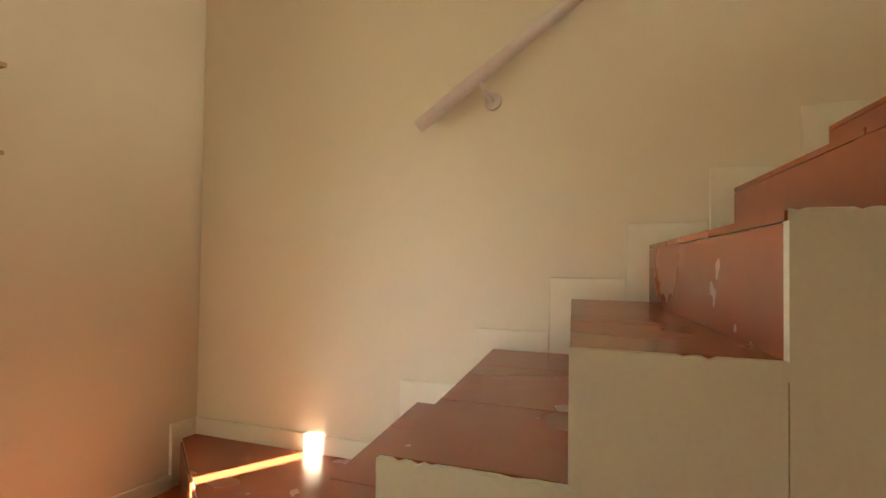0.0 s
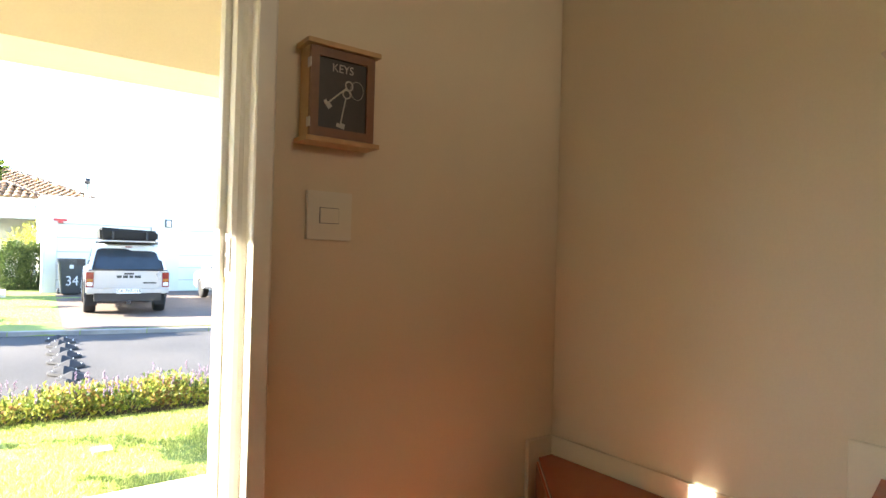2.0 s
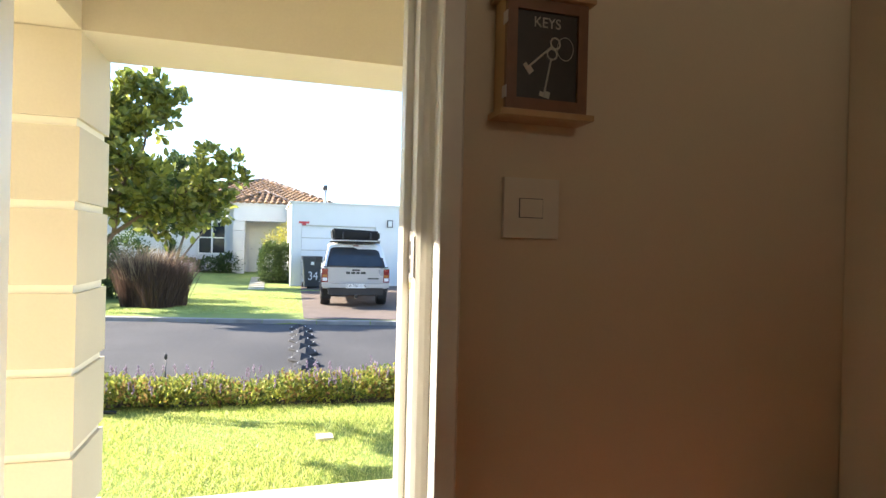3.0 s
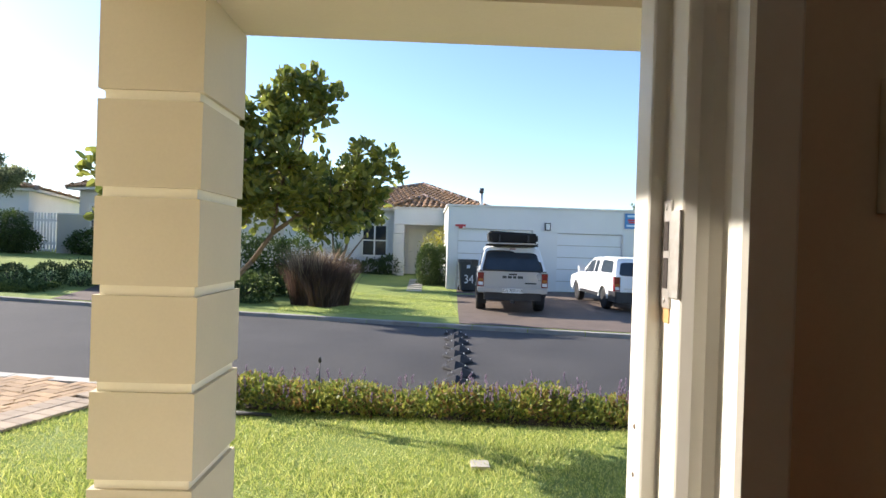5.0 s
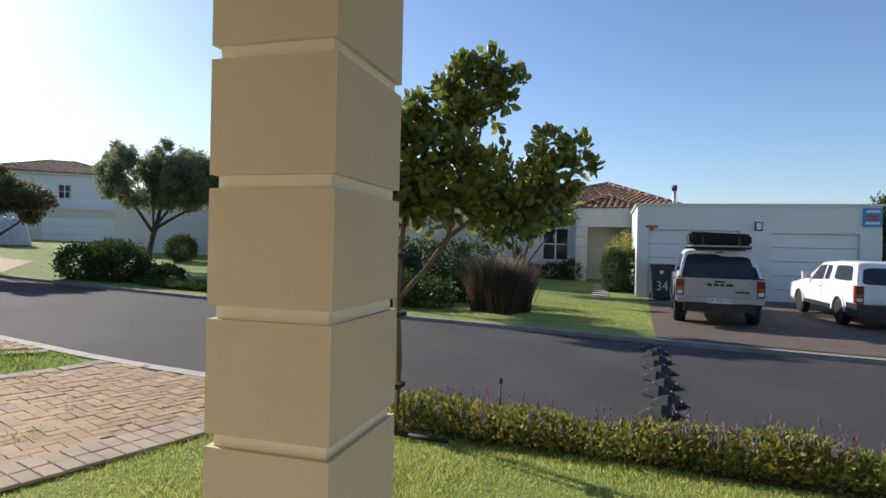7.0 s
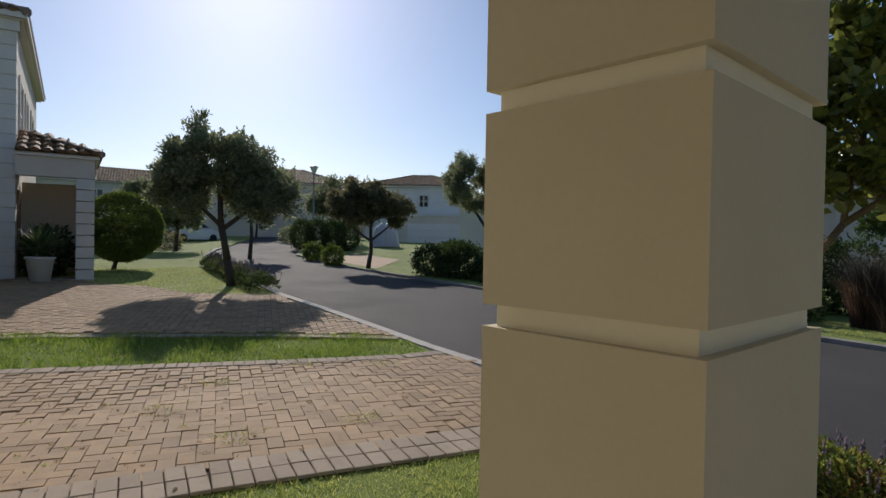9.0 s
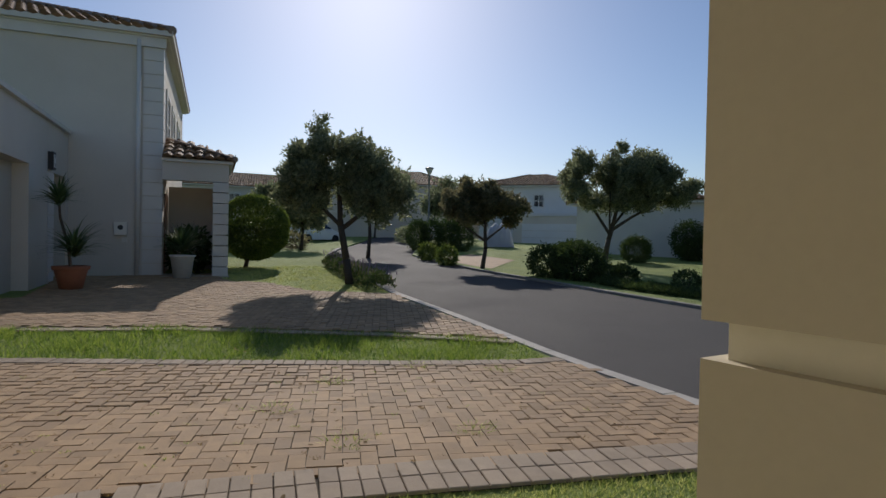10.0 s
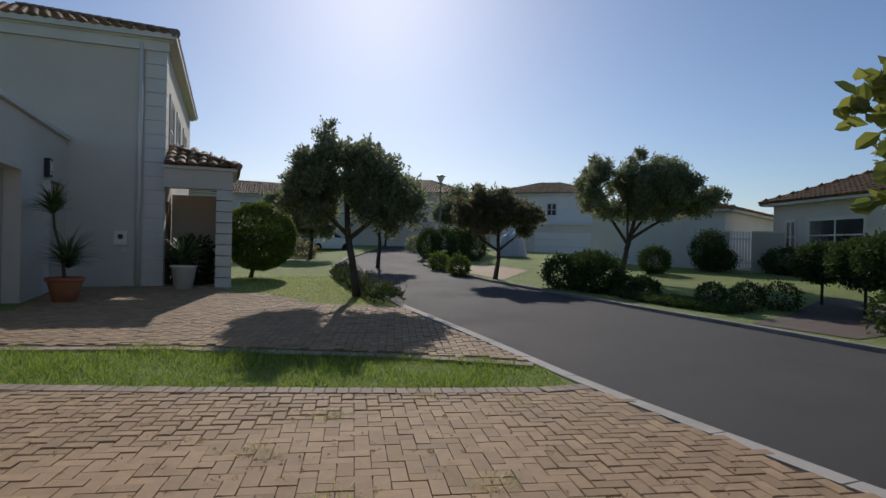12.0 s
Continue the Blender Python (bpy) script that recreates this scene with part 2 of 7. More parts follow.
LAV_FLOWER = leaf_mat("lavender_flowers", (0.16, 0.11, 0.17), (0.30, 0.22, 0.30), 0.2, 0.7)
PURPLE_GRASS = leaf_mat("purple_fountain_grass_blades", (0.05, 0.03, 0.022), (0.13, 0.075, 0.05), 0.25, 0.6)
DRY_GRASS = leaf_mat("dry_grass_plumes", (0.26, 0.19, 0.11), (0.38, 0.29, 0.18), 0.3, 0.7)
YELLOW_LEAF = leaf_mat("yellow_green_leaves", (0.22, 0.22, 0.03), (0.42, 0.38, 0.06), 0.35, 0.5)
SPIKE_LEAF = leaf_mat("spiky_green_leaves", (0.05, 0.09, 0.03), (0.15, 0.20, 0.07), 0.25, 0.4)

# ---- mesh tools ----
def box(bm, x0, x1, y0, y1, z0, z1):
    v = [bm.verts.new((x, y, z)) for z in (z0, z1) for x, y in ((x0, y0), (x1, y0), (x1, y1), (x0, y1))]
    for f in ((3, 2, 1, 0), (4, 5, 6, 7), (0, 1, 5, 4), (1, 2, 6, 5), (2, 3, 7, 6), (3, 0, 4, 7)):
        bm.faces.new([v[i] for i in f])
    return bm


def boxed(*boxes, bevel=0.0, seg=1):
    bm = bmesh.new()
    for b in boxes:
        box(bm, *b)
    return soften(bm, bevel, seg)


def soften(bm, bevel, seg=1):
    if bevel:
        bmesh.ops.bevel(bm, geom=[e for e in bm.edges if e.is_manifold and e.calc_face_angle(0) > 0.5], offset=bevel, segments=seg, affect="EDGES", clamp_overlap=True)
    return bm


def prism(bm, poly, lo, hi, axis=2):
    """A polygon in the plane across the axis, from lo to hi."""
    def at(p, h):
        return (p[0], p[1], h) if axis == 2 else (h, p[0], p[1]) if axis == 0 else (p[0], h, p[1])
    a = [bm.verts.new(at(p, lo)) for p in poly]
    b = [bm.verts.new(at(p, hi)) for p in poly]
    n = len(poly)
    bm.faces.new(a[::-1])
    bm.faces.new(b)
    for i in range(n):
        bm.faces.new((a[i], a[(i + 1) % n], b[(i + 1) % n], b[i]))
    bmesh.ops.recalc_face_normals(bm, faces=bm.faces)
    return bm


def tube(bm, p, q, r0, r1=None, seg=10, caps=True):
    p, q = Vector(p), Vector(q)
    r1 = r0 if r1 is None else r1
    d = (q - p).normalized()
    s = d.orthogonal().normalized()
    t = d.cross(s)
    rings = []
    for c, r in ((p, r0), (q, r1)):
        rings.append([bm.verts.new(c + r * (math.cos(2 * math.pi * i / seg) * s + math.sin(2 * math.pi * i / seg) * t)) for i in range(seg)])
    for i in range(seg):
        bm.faces.new((rings[0][i], rings[0][(i + 1) % seg], rings[1][(i + 1) % seg], rings[1][i])).smooth = True
    if caps:
        bm.faces.new(rings[0][::-1])
        bm.faces.new(rings[1])
    return bm


def lathe(bm, profile, seg=24, at=(0, 0, 0)):
    """A turned shape from (radius, height) pairs."""
    rings = [[bm.verts.new((at[0] + r * math.cos(2 * math.pi * i / seg), at[1] + r * math.sin(2 * math.pi * i / seg), at[2] + z)) for i in range(seg)] for r, z in profile]
    for a, b in zip(rings, rings[1:]):
        for i in range(seg):
            bm.faces.new((a[i], a[(i + 1) % seg], b[(i + 1) % seg], b[i])).smooth = True
    bm.faces.new(rings[0][::-1])
    bm.faces.new(rings[-1])
    return bm


def limb(bm, points, radii, seg=7):
    """A bent, tapering limb through the points."""
    for (p, q), (a, b) in zip(zip(points, points[1:]), zip(radii, radii[1:])):
        tube(bm, p, q, a, b, seg, True)
    return bm


def mesh_of(name, bm, material):
    me = bpy.data.meshes.new(name)
    bm.to_mesh(me)
    bm.free()
    if material:
        me.materials.append(material)
    return me


def part(name, bm, material, parent, label="", kind=""):
    ob = new(name, mesh_of(name, bm, material))
    ob.parent = parent
    return tagged(ob, label, kind=kind)


def single(name, bm, material, label, category, group="", kind=""):
    return tagged(new(name, mesh_of(name, bm, material)), label, category, group, kind)


def structure(name, bm, material, label, category=""):
    return single(name, bm, material, label, category or name.split("_")[0], kind="structure")


def thing(name, m, label, category, group="", kind=""):
    ob = new(name)
    ob.empty_display_size = 0.1
    ob.matrix_basis = m
    return tagged(ob, label, category, group, kind)


def raw(name, verts, faces, material, parent=None, label="", category="", kind=""):
    me = bpy.data.meshes.new(name)
    me.from_pydata(verts, [], faces)
    me.materials.append(material)
    ob = new(name, me)
    if parent:
        ob.parent = parent
    return tagged(ob, label, category, kind=kind)


def letters(name, body, size, material, parent, m, depth=0.002, label=""):
    """Writing in the built-in font, turned into a mesh."""
    cu = bpy.data.curves.new(name, "FONT")
    cu.body, cu.size, cu.extrude, cu.align_x, cu.align_y = body, size, depth, "CENTER", "CENTER"
    tmp = bpy.data.objects.new("tmp", cu)
    me = bpy.data.meshes.new_from_object(tmp)
    bpy.data.objects.remove(tmp)
    me.name = name
    me.materials.clear()
    me.materials.append(material)
    ob = new(name, me)
    ob.parent, ob.matrix_basis = parent, m
    return tagged(ob, label)


rng = np.random.default_rng(7)


def leaf_cloud(centres, normals, length, width, jitter=0.35, fold=0.25):
    """Folded six-point leaves at the centres, each turned at random about its own way."""
    n = len(centres)
    d = normals + rng.normal(0, jitter, (n, 3))
    d /= np.linalg.norm(d, axis=1)[:, None] + 1e-9
    s = np.cross(d, rng.normal(0, 1, (n, 3)))
    s /= np.linalg.norm(s, axis=1)[:, None] + 1e-9
    u = np.cross(d, s)
    ln = (length * rng.uniform(0.65, 1.25, n))[:, None]
    wd = (width * rng.uniform(0.7, 1.2, n))[:, None]
    base = centres
    v = np.stack([base, base + d * ln * 0.35 + s * wd * 0.5 + u * wd * fold, base + d * ln * 0.75 + s * wd * 0.38 + u * wd * fold,
                  base + d * ln, base + d * ln * 0.75 - s * wd * 0.38 + u * wd * fold, base + d * ln * 0.35 - s * wd * 0.5 + u * wd * fold], 1).reshape(-1, 3)
    i = np.arange(n)[:, None] * 6
    f = np.concatenate([i + np.array([0, 1, 2, 3]), i + np.array([0, 3, 4, 5])])
    return v.tolist(), f.tolist()


def in_blobs(blobs, n, shell=0.55):
    """Points in a set of ellipsoids (x, y, z, rx, ry, rz), denser outside, with outward ways."""
    vol = np.array([b[3] * b[4] * b[5] for b in blobs]) ** 0.75
    pick = rng.choice(len(blobs), n, p=vol / vol.sum())
    b = np.array(blobs)[pick]
    d = rng.normal(0, 1, (n, 3))
    d /= np.linalg.norm(d, axis=1)[:, None]
    r = shell + (1 - shell) * rng.random(n) ** 0.6
    r *= 1 + (0.12 if shell < 0.9 else 0.018) * rng.normal(0, 1, n)
    return b[:, :3] + d * b[:, 3:] * r[:, None], d


def grow(tips, n, spread, seed=3):
    """Splits each (x, y, z, r) into n smaller clumps round it, so that the outline breaks up."""
    g = np.random.default_rng(seed)
    out = []
    for x, y, z, r in tips:
        for _ in range(n):
            d = g.normal(0, 1, 3)
            d /= np.linalg.norm(d)
            k = r * spread * g.uniform(0.5, 1.0)
            s = r * g.uniform(0.28, 0.5)
            out.append((x + d[0] * k, y + d[1] * k, z + d[2] * k * 0.85, s, s, s * g.uniform(0.8, 1.2)))
    return out


# ---- the lie of the land ----
def gz(x, y):
    s = min(max((-2 - x) / 8, 0), 1)
    rise = (0.036 + 0.009 * s) * min(max(y - (17.5 - 4 * s), 0), 7 + 2 * s)
    return -0.2 + 0.027 * min(max(-6 - x, 0), 40) + rise


def bez(points, x):
    xs, ys = zip(*points)
    return float(np.interp(x, xs, ys))


NEAR_KERB = [(-60, 30.0), (-42, 19.5), (-32, 13.2), (-26, 10.4), (-19.8, 8.7), (-12.3, 6.75), (-9, 6.25), (-6.1, 5.72), (-3.4, 5.28), (0, 4.85), (6, 3.9), (30, 0.0)]
FAR_KERB = [(-60, 36.0), (-42, 26.0), (-32, 18.3), (-26, 14.6), (-18.2, 12.9), (-14, 12.4), (-11, 12.05), (-7, 11.7), (-4, 11.2), (0, 10.2), (4.4, 9.25), (12, 7.6), (30, 3.6)]

# ---- ground, road, kerbs ----
def land():
    xs = sorted(set(list(np.arange(-60, 31, 1.0)) + [-2500, -700, -200, -100, 60, 150, 500, 2500]))
    verts, faces = [], []
    for x in xs:
        xc = min(max(x, -60), 30)
        a, b = bez(NEAR_KERB, xc), bez(FAR_KERB, xc)
        ys = [-2500, -400, -100, -30, -10, -4, -1, 1.5, a - 2.5, a - 1.0, a - 0.02, a + 0.02, (a + b) / 2, b - 0.02, b + 0.02, b + 1.5, b + 3, b + 5, b + 8, b + 12, b + 18, b + 30, b + 120, b + 500, b + 2500]
        ys[:8] = [min(v, a - 3) for v in ys[:8]]
        for k, y in enumerate(ys):
            verts.append((x, y, gz(x, y) - (0.16 if 11 <= k <= 13 else 0.0)))
    n = 25
    for i in range(len(xs) - 1):
        for k in range(n - 1):
            faces.append((i * n + k, (i + 1) * n + k, (i + 1) * n + k + 1, i * n + k + 1))
    raw("ground", verts, faces, LAWN, None, "mown green lawn verges sloping gently up the street", "ground", "structure")
    verts, faces = [], []
    xs = np.arange(-60, 30.1, 0.5)
    for x in xs:
        a, b = bez(NEAR_KERB, x) - 0.01, bez(FAR_KERB, x) + 0.01
        for k in range(7):
            y = a + (b - a) * k / 6
            verts.append((x, y, gz(x, y) - 0.07 + 0.05 * (1 - (k / 3 - 1) ** 2)))
    for i in range(len(xs) - 1):
        for k in range(6):
            faces.append((i * 7 + k, (i + 1) * 7 + k, (i + 1) * 7 + k + 1, i * 7 + k + 1))
    raw("road", verts, faces, ASPHALT, None, "worn grey asphalt residential street with a slight camber", "road", "structure")


def kerb_line(line, x0, x1, side, low=0.0, material=KERB):
    """Precast kerb stones, a metre each, set just proud of the verge."""
    k = thing("kerb", Matrix(), "pale concrete kerb stones along the street edge", "kerb", kind="structure")
    x = x0
    while x < x1:
        y0, y1 = bez(line, x), bez(line, x + 0.97)
        yaw = math.atan2(y1 - y0, 0.97)
        stone = boxed((0.004, 0.985 / math.cos(yaw) - 0.012, min(0, side * 0.16), max(0, side * 0.16), -0.14, 0.022), bevel=0.018)
        ob = part("kerb_stone", stone, material, k)
        ob.matrix_basis = pose(x, y0, gz(x, y0) - low, 0, -math.degrees(math.atan2(gz(x + 1, y1) - gz(x, y0), 1)), math.degrees(yaw))
        x += 0.985
    return k


land()
kerb_line(NEAR_KERB, -34, 5, -1)
kerb_line(FAR_KERB, -34, 10, 1, 0.02, SHADE_KERB)


def flat_patch(name, poly, lift, material, label, category, step=0.6):
    """A thin slab over the land inside a polygon."""
    bm = bmesh.new()
    vs = [bm.verts.new((x, y, 0)) for x, y in poly]
    bm.faces.new(vs)
    xs = [p[0] for p in poly]
    ys = [p[1] for p in poly]
    for axis, lo, hi in ((0, min(xs), max(xs)), (1, min(ys), max(ys))):
        c = lo + step
        while c < hi:
            co = (c, 0, 0) if axis == 0 else (0, c, 0)
            no = (1, 0, 0) if axis == 0 else (0, 1, 0)
            bmesh.ops.bisect_plane(bm, geom=bm.verts[:] + bm.edges[:] + bm.faces[:], plane_co=co, plane_no=no)
            c += step
    for v in bm.verts:
        v.co.z = gz(v.co.x, v.co.y) + lift
    bmesh.ops.recalc_face_normals(bm, faces=bm.faces)
    if sum(f.normal.z for f in bm.faces) < 0:
        bmesh.ops.reverse_faces(bm, faces=bm.faces)
    return single(name, bm, material, label, category, kind="structure")


DRIVE_1 = [(-4.6, -3.0), (-4.2, 1.0), (-3.94, 1.96), (-3.7, 2.7), (-3.4, 3.6), (-3.1, 4.5), (-2.8, 5.02), (-6.12, 5.55), (-6.2, 5.04), (-6.72, 3.74), (-7.57, 1.87), (-8.22, 0.56), (-9.7, -3.0)]
DRIVE_2 = [(-10.9, -3.0), (-10.11, 0.34), (-9.52, 2.06), (-8.14, 4.44), (-7.1, 5.74), (-12.25, 6.55), (-13.07, 5.09), (-14.95, 4.68), (-15.46, 3.87), (-17.3, 4.0), (-17.3, 0.5), (-13.4, 0.2), (-13.2, -3.0)]
DRIVE_OPP = [(0.25, 10.35), (0.62, 18.72), (6.75, 18.72), (7.2, 8.95)]
beds = [flat_patch("driveway", DRIVE_1, 0.006, SAND, "herringbone clay brick driveway with weeds in its joints", "driveway"),
        flat_patch("driveway", DRIVE_2, 0.006, SAND, "herringbone clay brick driveway in front of the double-storey house", "driveway"),
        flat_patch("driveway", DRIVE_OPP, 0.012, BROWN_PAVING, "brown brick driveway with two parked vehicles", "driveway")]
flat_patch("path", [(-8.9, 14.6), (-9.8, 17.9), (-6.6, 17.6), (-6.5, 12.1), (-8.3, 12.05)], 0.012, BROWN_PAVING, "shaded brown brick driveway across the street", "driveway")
flat_patch("path", [(-18.0, 13.4), (-20.5, 16.5), (-24.5, 17.0), (-23.0, 14.2)], 0.012, PAVER, "sunlit sandy paved entrance across the street", "driveway")

# ---- our own house: hall, doorway and porch ----
EAVE = 2.05
JR, JL = -0.09, -0.985
structure("wall_front", boxed((JR, 1.2, 0.0, 0.23, -0.2, 3.2), (JL, JR, 0.0, 0.23, 2.1, 3.2), bevel=0.004), CREAM, "cream painted wall beside the front door, warm with reflected light", "wall")
structure("wall_front_west", boxed((-3.2, JL, 0.0, 0.27, -0.2, 3.2), bevel=0.004), CREAM_OUT, "cream painted outside wall west of the front door", "wall")
structure("wall_front_east", boxed((1.2, 5.0, 0.0, 0.23, -0.2, 3.2)), CREAM_OUT, "cream painted outside wall of the house", "wall")
structure("wall_stair", boxed((1.0, 1.2, -5.2, -0.002, 0.0, 3.2)), CREAM, "cream painted wall that the staircase climbs along", "wall")
# the high opening is made up, to go with the fill lamp
structure("wall_back", boxed((-3.2, -0.02, -5.4, -5.2, 0.0, 3.2), (0.92, 1.2, -5.4, -5.2, 0.0, 3.2), (-0.02, 0.92, -5.4, -5.2, 0.0, 1.93), (-0.02, 0.92, -5.4, -5.2, 2.97, 3.2)), CREAM, "cream painted back wall of the hall", "wall")
structure("wall_west", boxed((-3.2, -3.0, -5.2, -0.002, 0.0, 3.2)), CREAM, "cream painted side wall of the hall", "wall")
structure("ceiling", boxed((-3.2, 1.2, -5.4, 0.23, 3.204, 3.3)), TRIM, "plain white hall ceiling", "ceiling")
floor = structure("floor", boxed((-3.0, 1.0, -5.2, 0.23, -0.2, -0.012)), GROUT, "reddish-brown glazed terracotta tile floor with dark grout", "floor")
for i in range(10):
    for j in range(13):
        x, y = -3.0 + 0.4 * i, 0.2 - 0.41 * (j + 1)
        part("tile", boxed((x + 0.003, x + 0.397, y + 0.003, y + 0.404, -0.012, 0.0), bevel=0.002), TERRACOTTA, floor)

# winding stairs: landing and treads, tops and risers tiled, side plastered
stairs = thing("staircase", Matrix(), "winding stairs with terracotta tiled treads and a chipped plaster side", "staircase", kind="structure")
NX, NY = -0.09, -1.15
steps = [(0.185, [(0.12, -0.002), (0.5, -0.002), (NX + 0.04, NY), (NX, NY)]),
         (0.37, [(0.5, -0.002), (0.93, -0.002), (NX + 0.07, NY), (NX + 0.04, NY)]),
         (0.55, [(0.93, -0.002), (0.998, -0.002), (0.998, -0.992), (NX + 0.07, -1.168), (NX + 0.07, NY)])]
TREADS = [(0.775, -0.992), (0.97, -1.256), (1.137, -1.5), (1.3, -1.722), (1.457, -1.942), (1.61, -2.163), (1.77, -2.385), (1.93, -2.605), (2.09, -2.825)]
INNER = [-1.19, -1.44, -1.7, -1.93, -2.15, -2.37, -2.59, -2.81, -3.03, -3.25]


def nx(y):
    return -0.093


for z, poly in steps:
    bm = bmesh.new()
    prism(bm, poly, 0.0, z - 0.0125)
    part("step_core", bm, PLASTER, stairs)
    bm = bmesh.new()
    c = Vector((sum(p[0] for p in poly) / len(poly), sum(p[1] for p in poly) / len(poly)))
    prism(bm, [tuple(Vector(p) + (c - Vector(p)).normalized() * 0.003) for p in poly], z - 0.012, z)
    part("winder_tile", bm, TERRACOTTA, stairs)
    a, b = Vector(poly[0]), Vector(poly[-1])
    out = Vector((-(b - a).y, (b - a).x)).normalized()
    if out.x > 0:
        out = -out
    bm = bmesh.new()
    prism(bm, [tuple(a), tuple(b), tuple(b + out * 0.008), tuple(a + out * 0.008)], z - 0.18, z - 0.014)
    part("riser_tile", bm, TERRACOTTA, stairs)
for k, ((z, y), (z2, y2)) in enumerate(zip(TREADS, TREADS[1:] + [(2.25, -3.05)])):
    w, wi, w2, w2i = y, INNER[k], y2, INNER[k + 1]

    def at(u, v):
        yi = wi * (1 - v) + w2i * v
        return (0.998 + (nx(yi) - 0.998) * u, (w + (wi - w) * u) * (1 - v) + (w2 + (w2i - w2) * u) * v)
    bm = bmesh.new()
    prism(bm, [(0.998, w), at(0.984, 0.0), at(0.984, -0.036), (nx(wi) + 0.0008, at(1.0, -0.036)[1]), (nx(w2i) + 0.0008, w2i + 0.009), (0.998, w2 + 0.003)], 0.0, z - 0.012)
    part("step_core", bm, PLASTER, stairs)
    for u0, u1 in ((0.0, 0.285), (0.285, 0.665), (0.665, 0.986)):
        bm = bmesh.new()
        prism(bm, [at(u0 + 0.003, -0.03), at(u1 - 0.003, -0.03), at(u1 - 0.003, 0.985), at(u0 + 0.003, 0.985)], z - 0.012, z)
        part("tread_tile", bm, TERRACOTTA, stairs)
    bm = bmesh.new()
    prism(bm, [at(0.0, -0.029), at(0.982, -0.029), at(0.982, -0.001), at(0.0, -0.001)], z - 0.17, z - 0.014)
    part("riser_tile", bm, TERRACOTTA, stairs)
    # worn plaster lip where the side meets the tiles
    g = random.Random(int(z * 1000))
    bm = bmesh.new()
    prev = None
    for i in range(29):
        v = -0.036 + 1.036 * i / 28
        x, y = at(1.0, v)
        wid, h = 0.011 + 0.002 * g.random(), (-0.003 * g.random() if g.random() < 0.12 else 0.0012)
        cur = [bm.verts.new((x, y, z - 0.02)), bm.verts.new((x, y, z + h - 0.001)), bm.verts.new((x + 0.002, y, z + h)), bm.verts.new((x + wid, y, z + h)), bm.verts.new((x + wid, y, z - 0.02))]
        if prev:
            for q in range(4):
                bm.faces.new((prev[q], cur[q], cur[q + 1], prev[q + 1]))
        prev = cur
    bmesh.ops.recalc_face_normals(bm, faces=bm.faces)
    part("plaster_lip", bm, PLASTER, stairs)
SKIRT = [(-0.92, 0.615, 0.845), (-1.187, 0.845, 1.034), (-1.428, 1.034, 1.202), (-1.655, 1.202, 1.365), (-1.876, 1.365, 1.518), (-2.098, 1.518, 1.673), (-2.32, 1.673, 1.83), (-2.54, 1.83, 1.99), (-2.76, 1.99, 2.15)]
sk = thing("skirting_board", Matrix(), "white painted skirting stepping up with the stairs", "skirting", kind="structure")
part("board", boxed((0.984, 0.9985, -0.92, -0.002, 0.545, 0.615), bevel=0.003), SKIRT_PAINT, sk)
for (y, zl, zh), nxt in zip(SKIRT, SKIRT[1:] + [(-3.1, 0, 0)]):
    bm = bmesh.new()
    prism(bm, [(y, zl - 0.12), (y, zh), (nxt[0], zh), (nxt[0], zh - 0.2), (y - 0.05, zl - 0.2)], 0.984, 0.9985, axis=0)
    part("board", soften(bm, 0.003), SKIRT_PAINT, sk)
part("board", boxed((0.868, 0.982, -0.016, -0.0015, 0.405, 0.615), bevel=0.003), SKIRT_PAINT, sk)
part("board", boxed((0.47, 0.866, -0.016, -0.0015, 0.345, 0.425), bevel=0.003), SKIRT_PAINT, sk)
part("board", boxed((0.1, 0.468, -0.016, -0.0015, 0.16, 0.24), bevel=0.003), SKIRT_PAINT, sk)
part("board", boxed((JR + 0.02, 0.098, -0.016, -0.0015, 0.0, 0.08), bevel=0.003), SKIRT_PAINT, sk)

rail = thing("handrail", Matrix(), "round pinkish-white handrail on wall brackets above the stairs", "handrail")
a, b = Vector((0.93, -1.0, 1.69)), Vector((0.93, -1.51, 2.035))
d = (b - a).normalized()
bm = bmesh.new()
tube(bm, a, a + d * 2.6, 0.022, seg=20)
part("rail", bm, RAIL_PAINT, rail)
for s in (0.26, 1.3, 2.3):
    p = a + d * s
    bm = bmesh.new()
    limb(bm, [p - Vector((0, 0, 0.018)), p + Vector((0.012, -0.012, -0.05)), p + Vector((0.068, -0.02, -0.068))], [0.008, 0.008, 0.008], 10)
    part("bracket_arm", bm, RAIL_PAINT, rail)
    bm = bmesh.new()
    tube(bm, p + Vector((0.06, -0.02, -0.068)), p + Vector((0.0695, -0.02, -0.068)), 0.026, 0.03, 20)
    part("rose", bm, RAIL_PAINT, rail)

# door frame, strike plate, door leaf
fr = thing("door_frame", Matrix(), "off-white painted wooden door frame, paint worn round the lock", "door frame", kind="structure")
bm = bmesh.new()
prism(bm, [(-0.15, -0.006), (-0.15, 0.036), (-0.167, 0.036), (-0.167, 0.076), (-0.092, 0.076), (-0.092, -0.006)], -0.01, 2.098)
part("jamb", soften(bm, 0.002), TRIM, fr)
bm = bmesh.new()
prism(bm, [(-0.149, -0.007), (-0.14, -0.013), (-0.128, -0.013), (-0.118, -0.018), (-0.115, -0.026), (-0.115, -0.046), (-0.111, -0.05), (-0.07, -0.05), (-0.064, -0.044), (-0.062, -0.001), (-0.092, -0.0065)], -0.01, 2.16)
part("architrave", bm, TRIM, fr)
part("jamb", boxed((JL + 0.001, JL + 0.06, 0.0, 0.1, -0.01, 2.098), bevel=0.003), TRIM, fr)
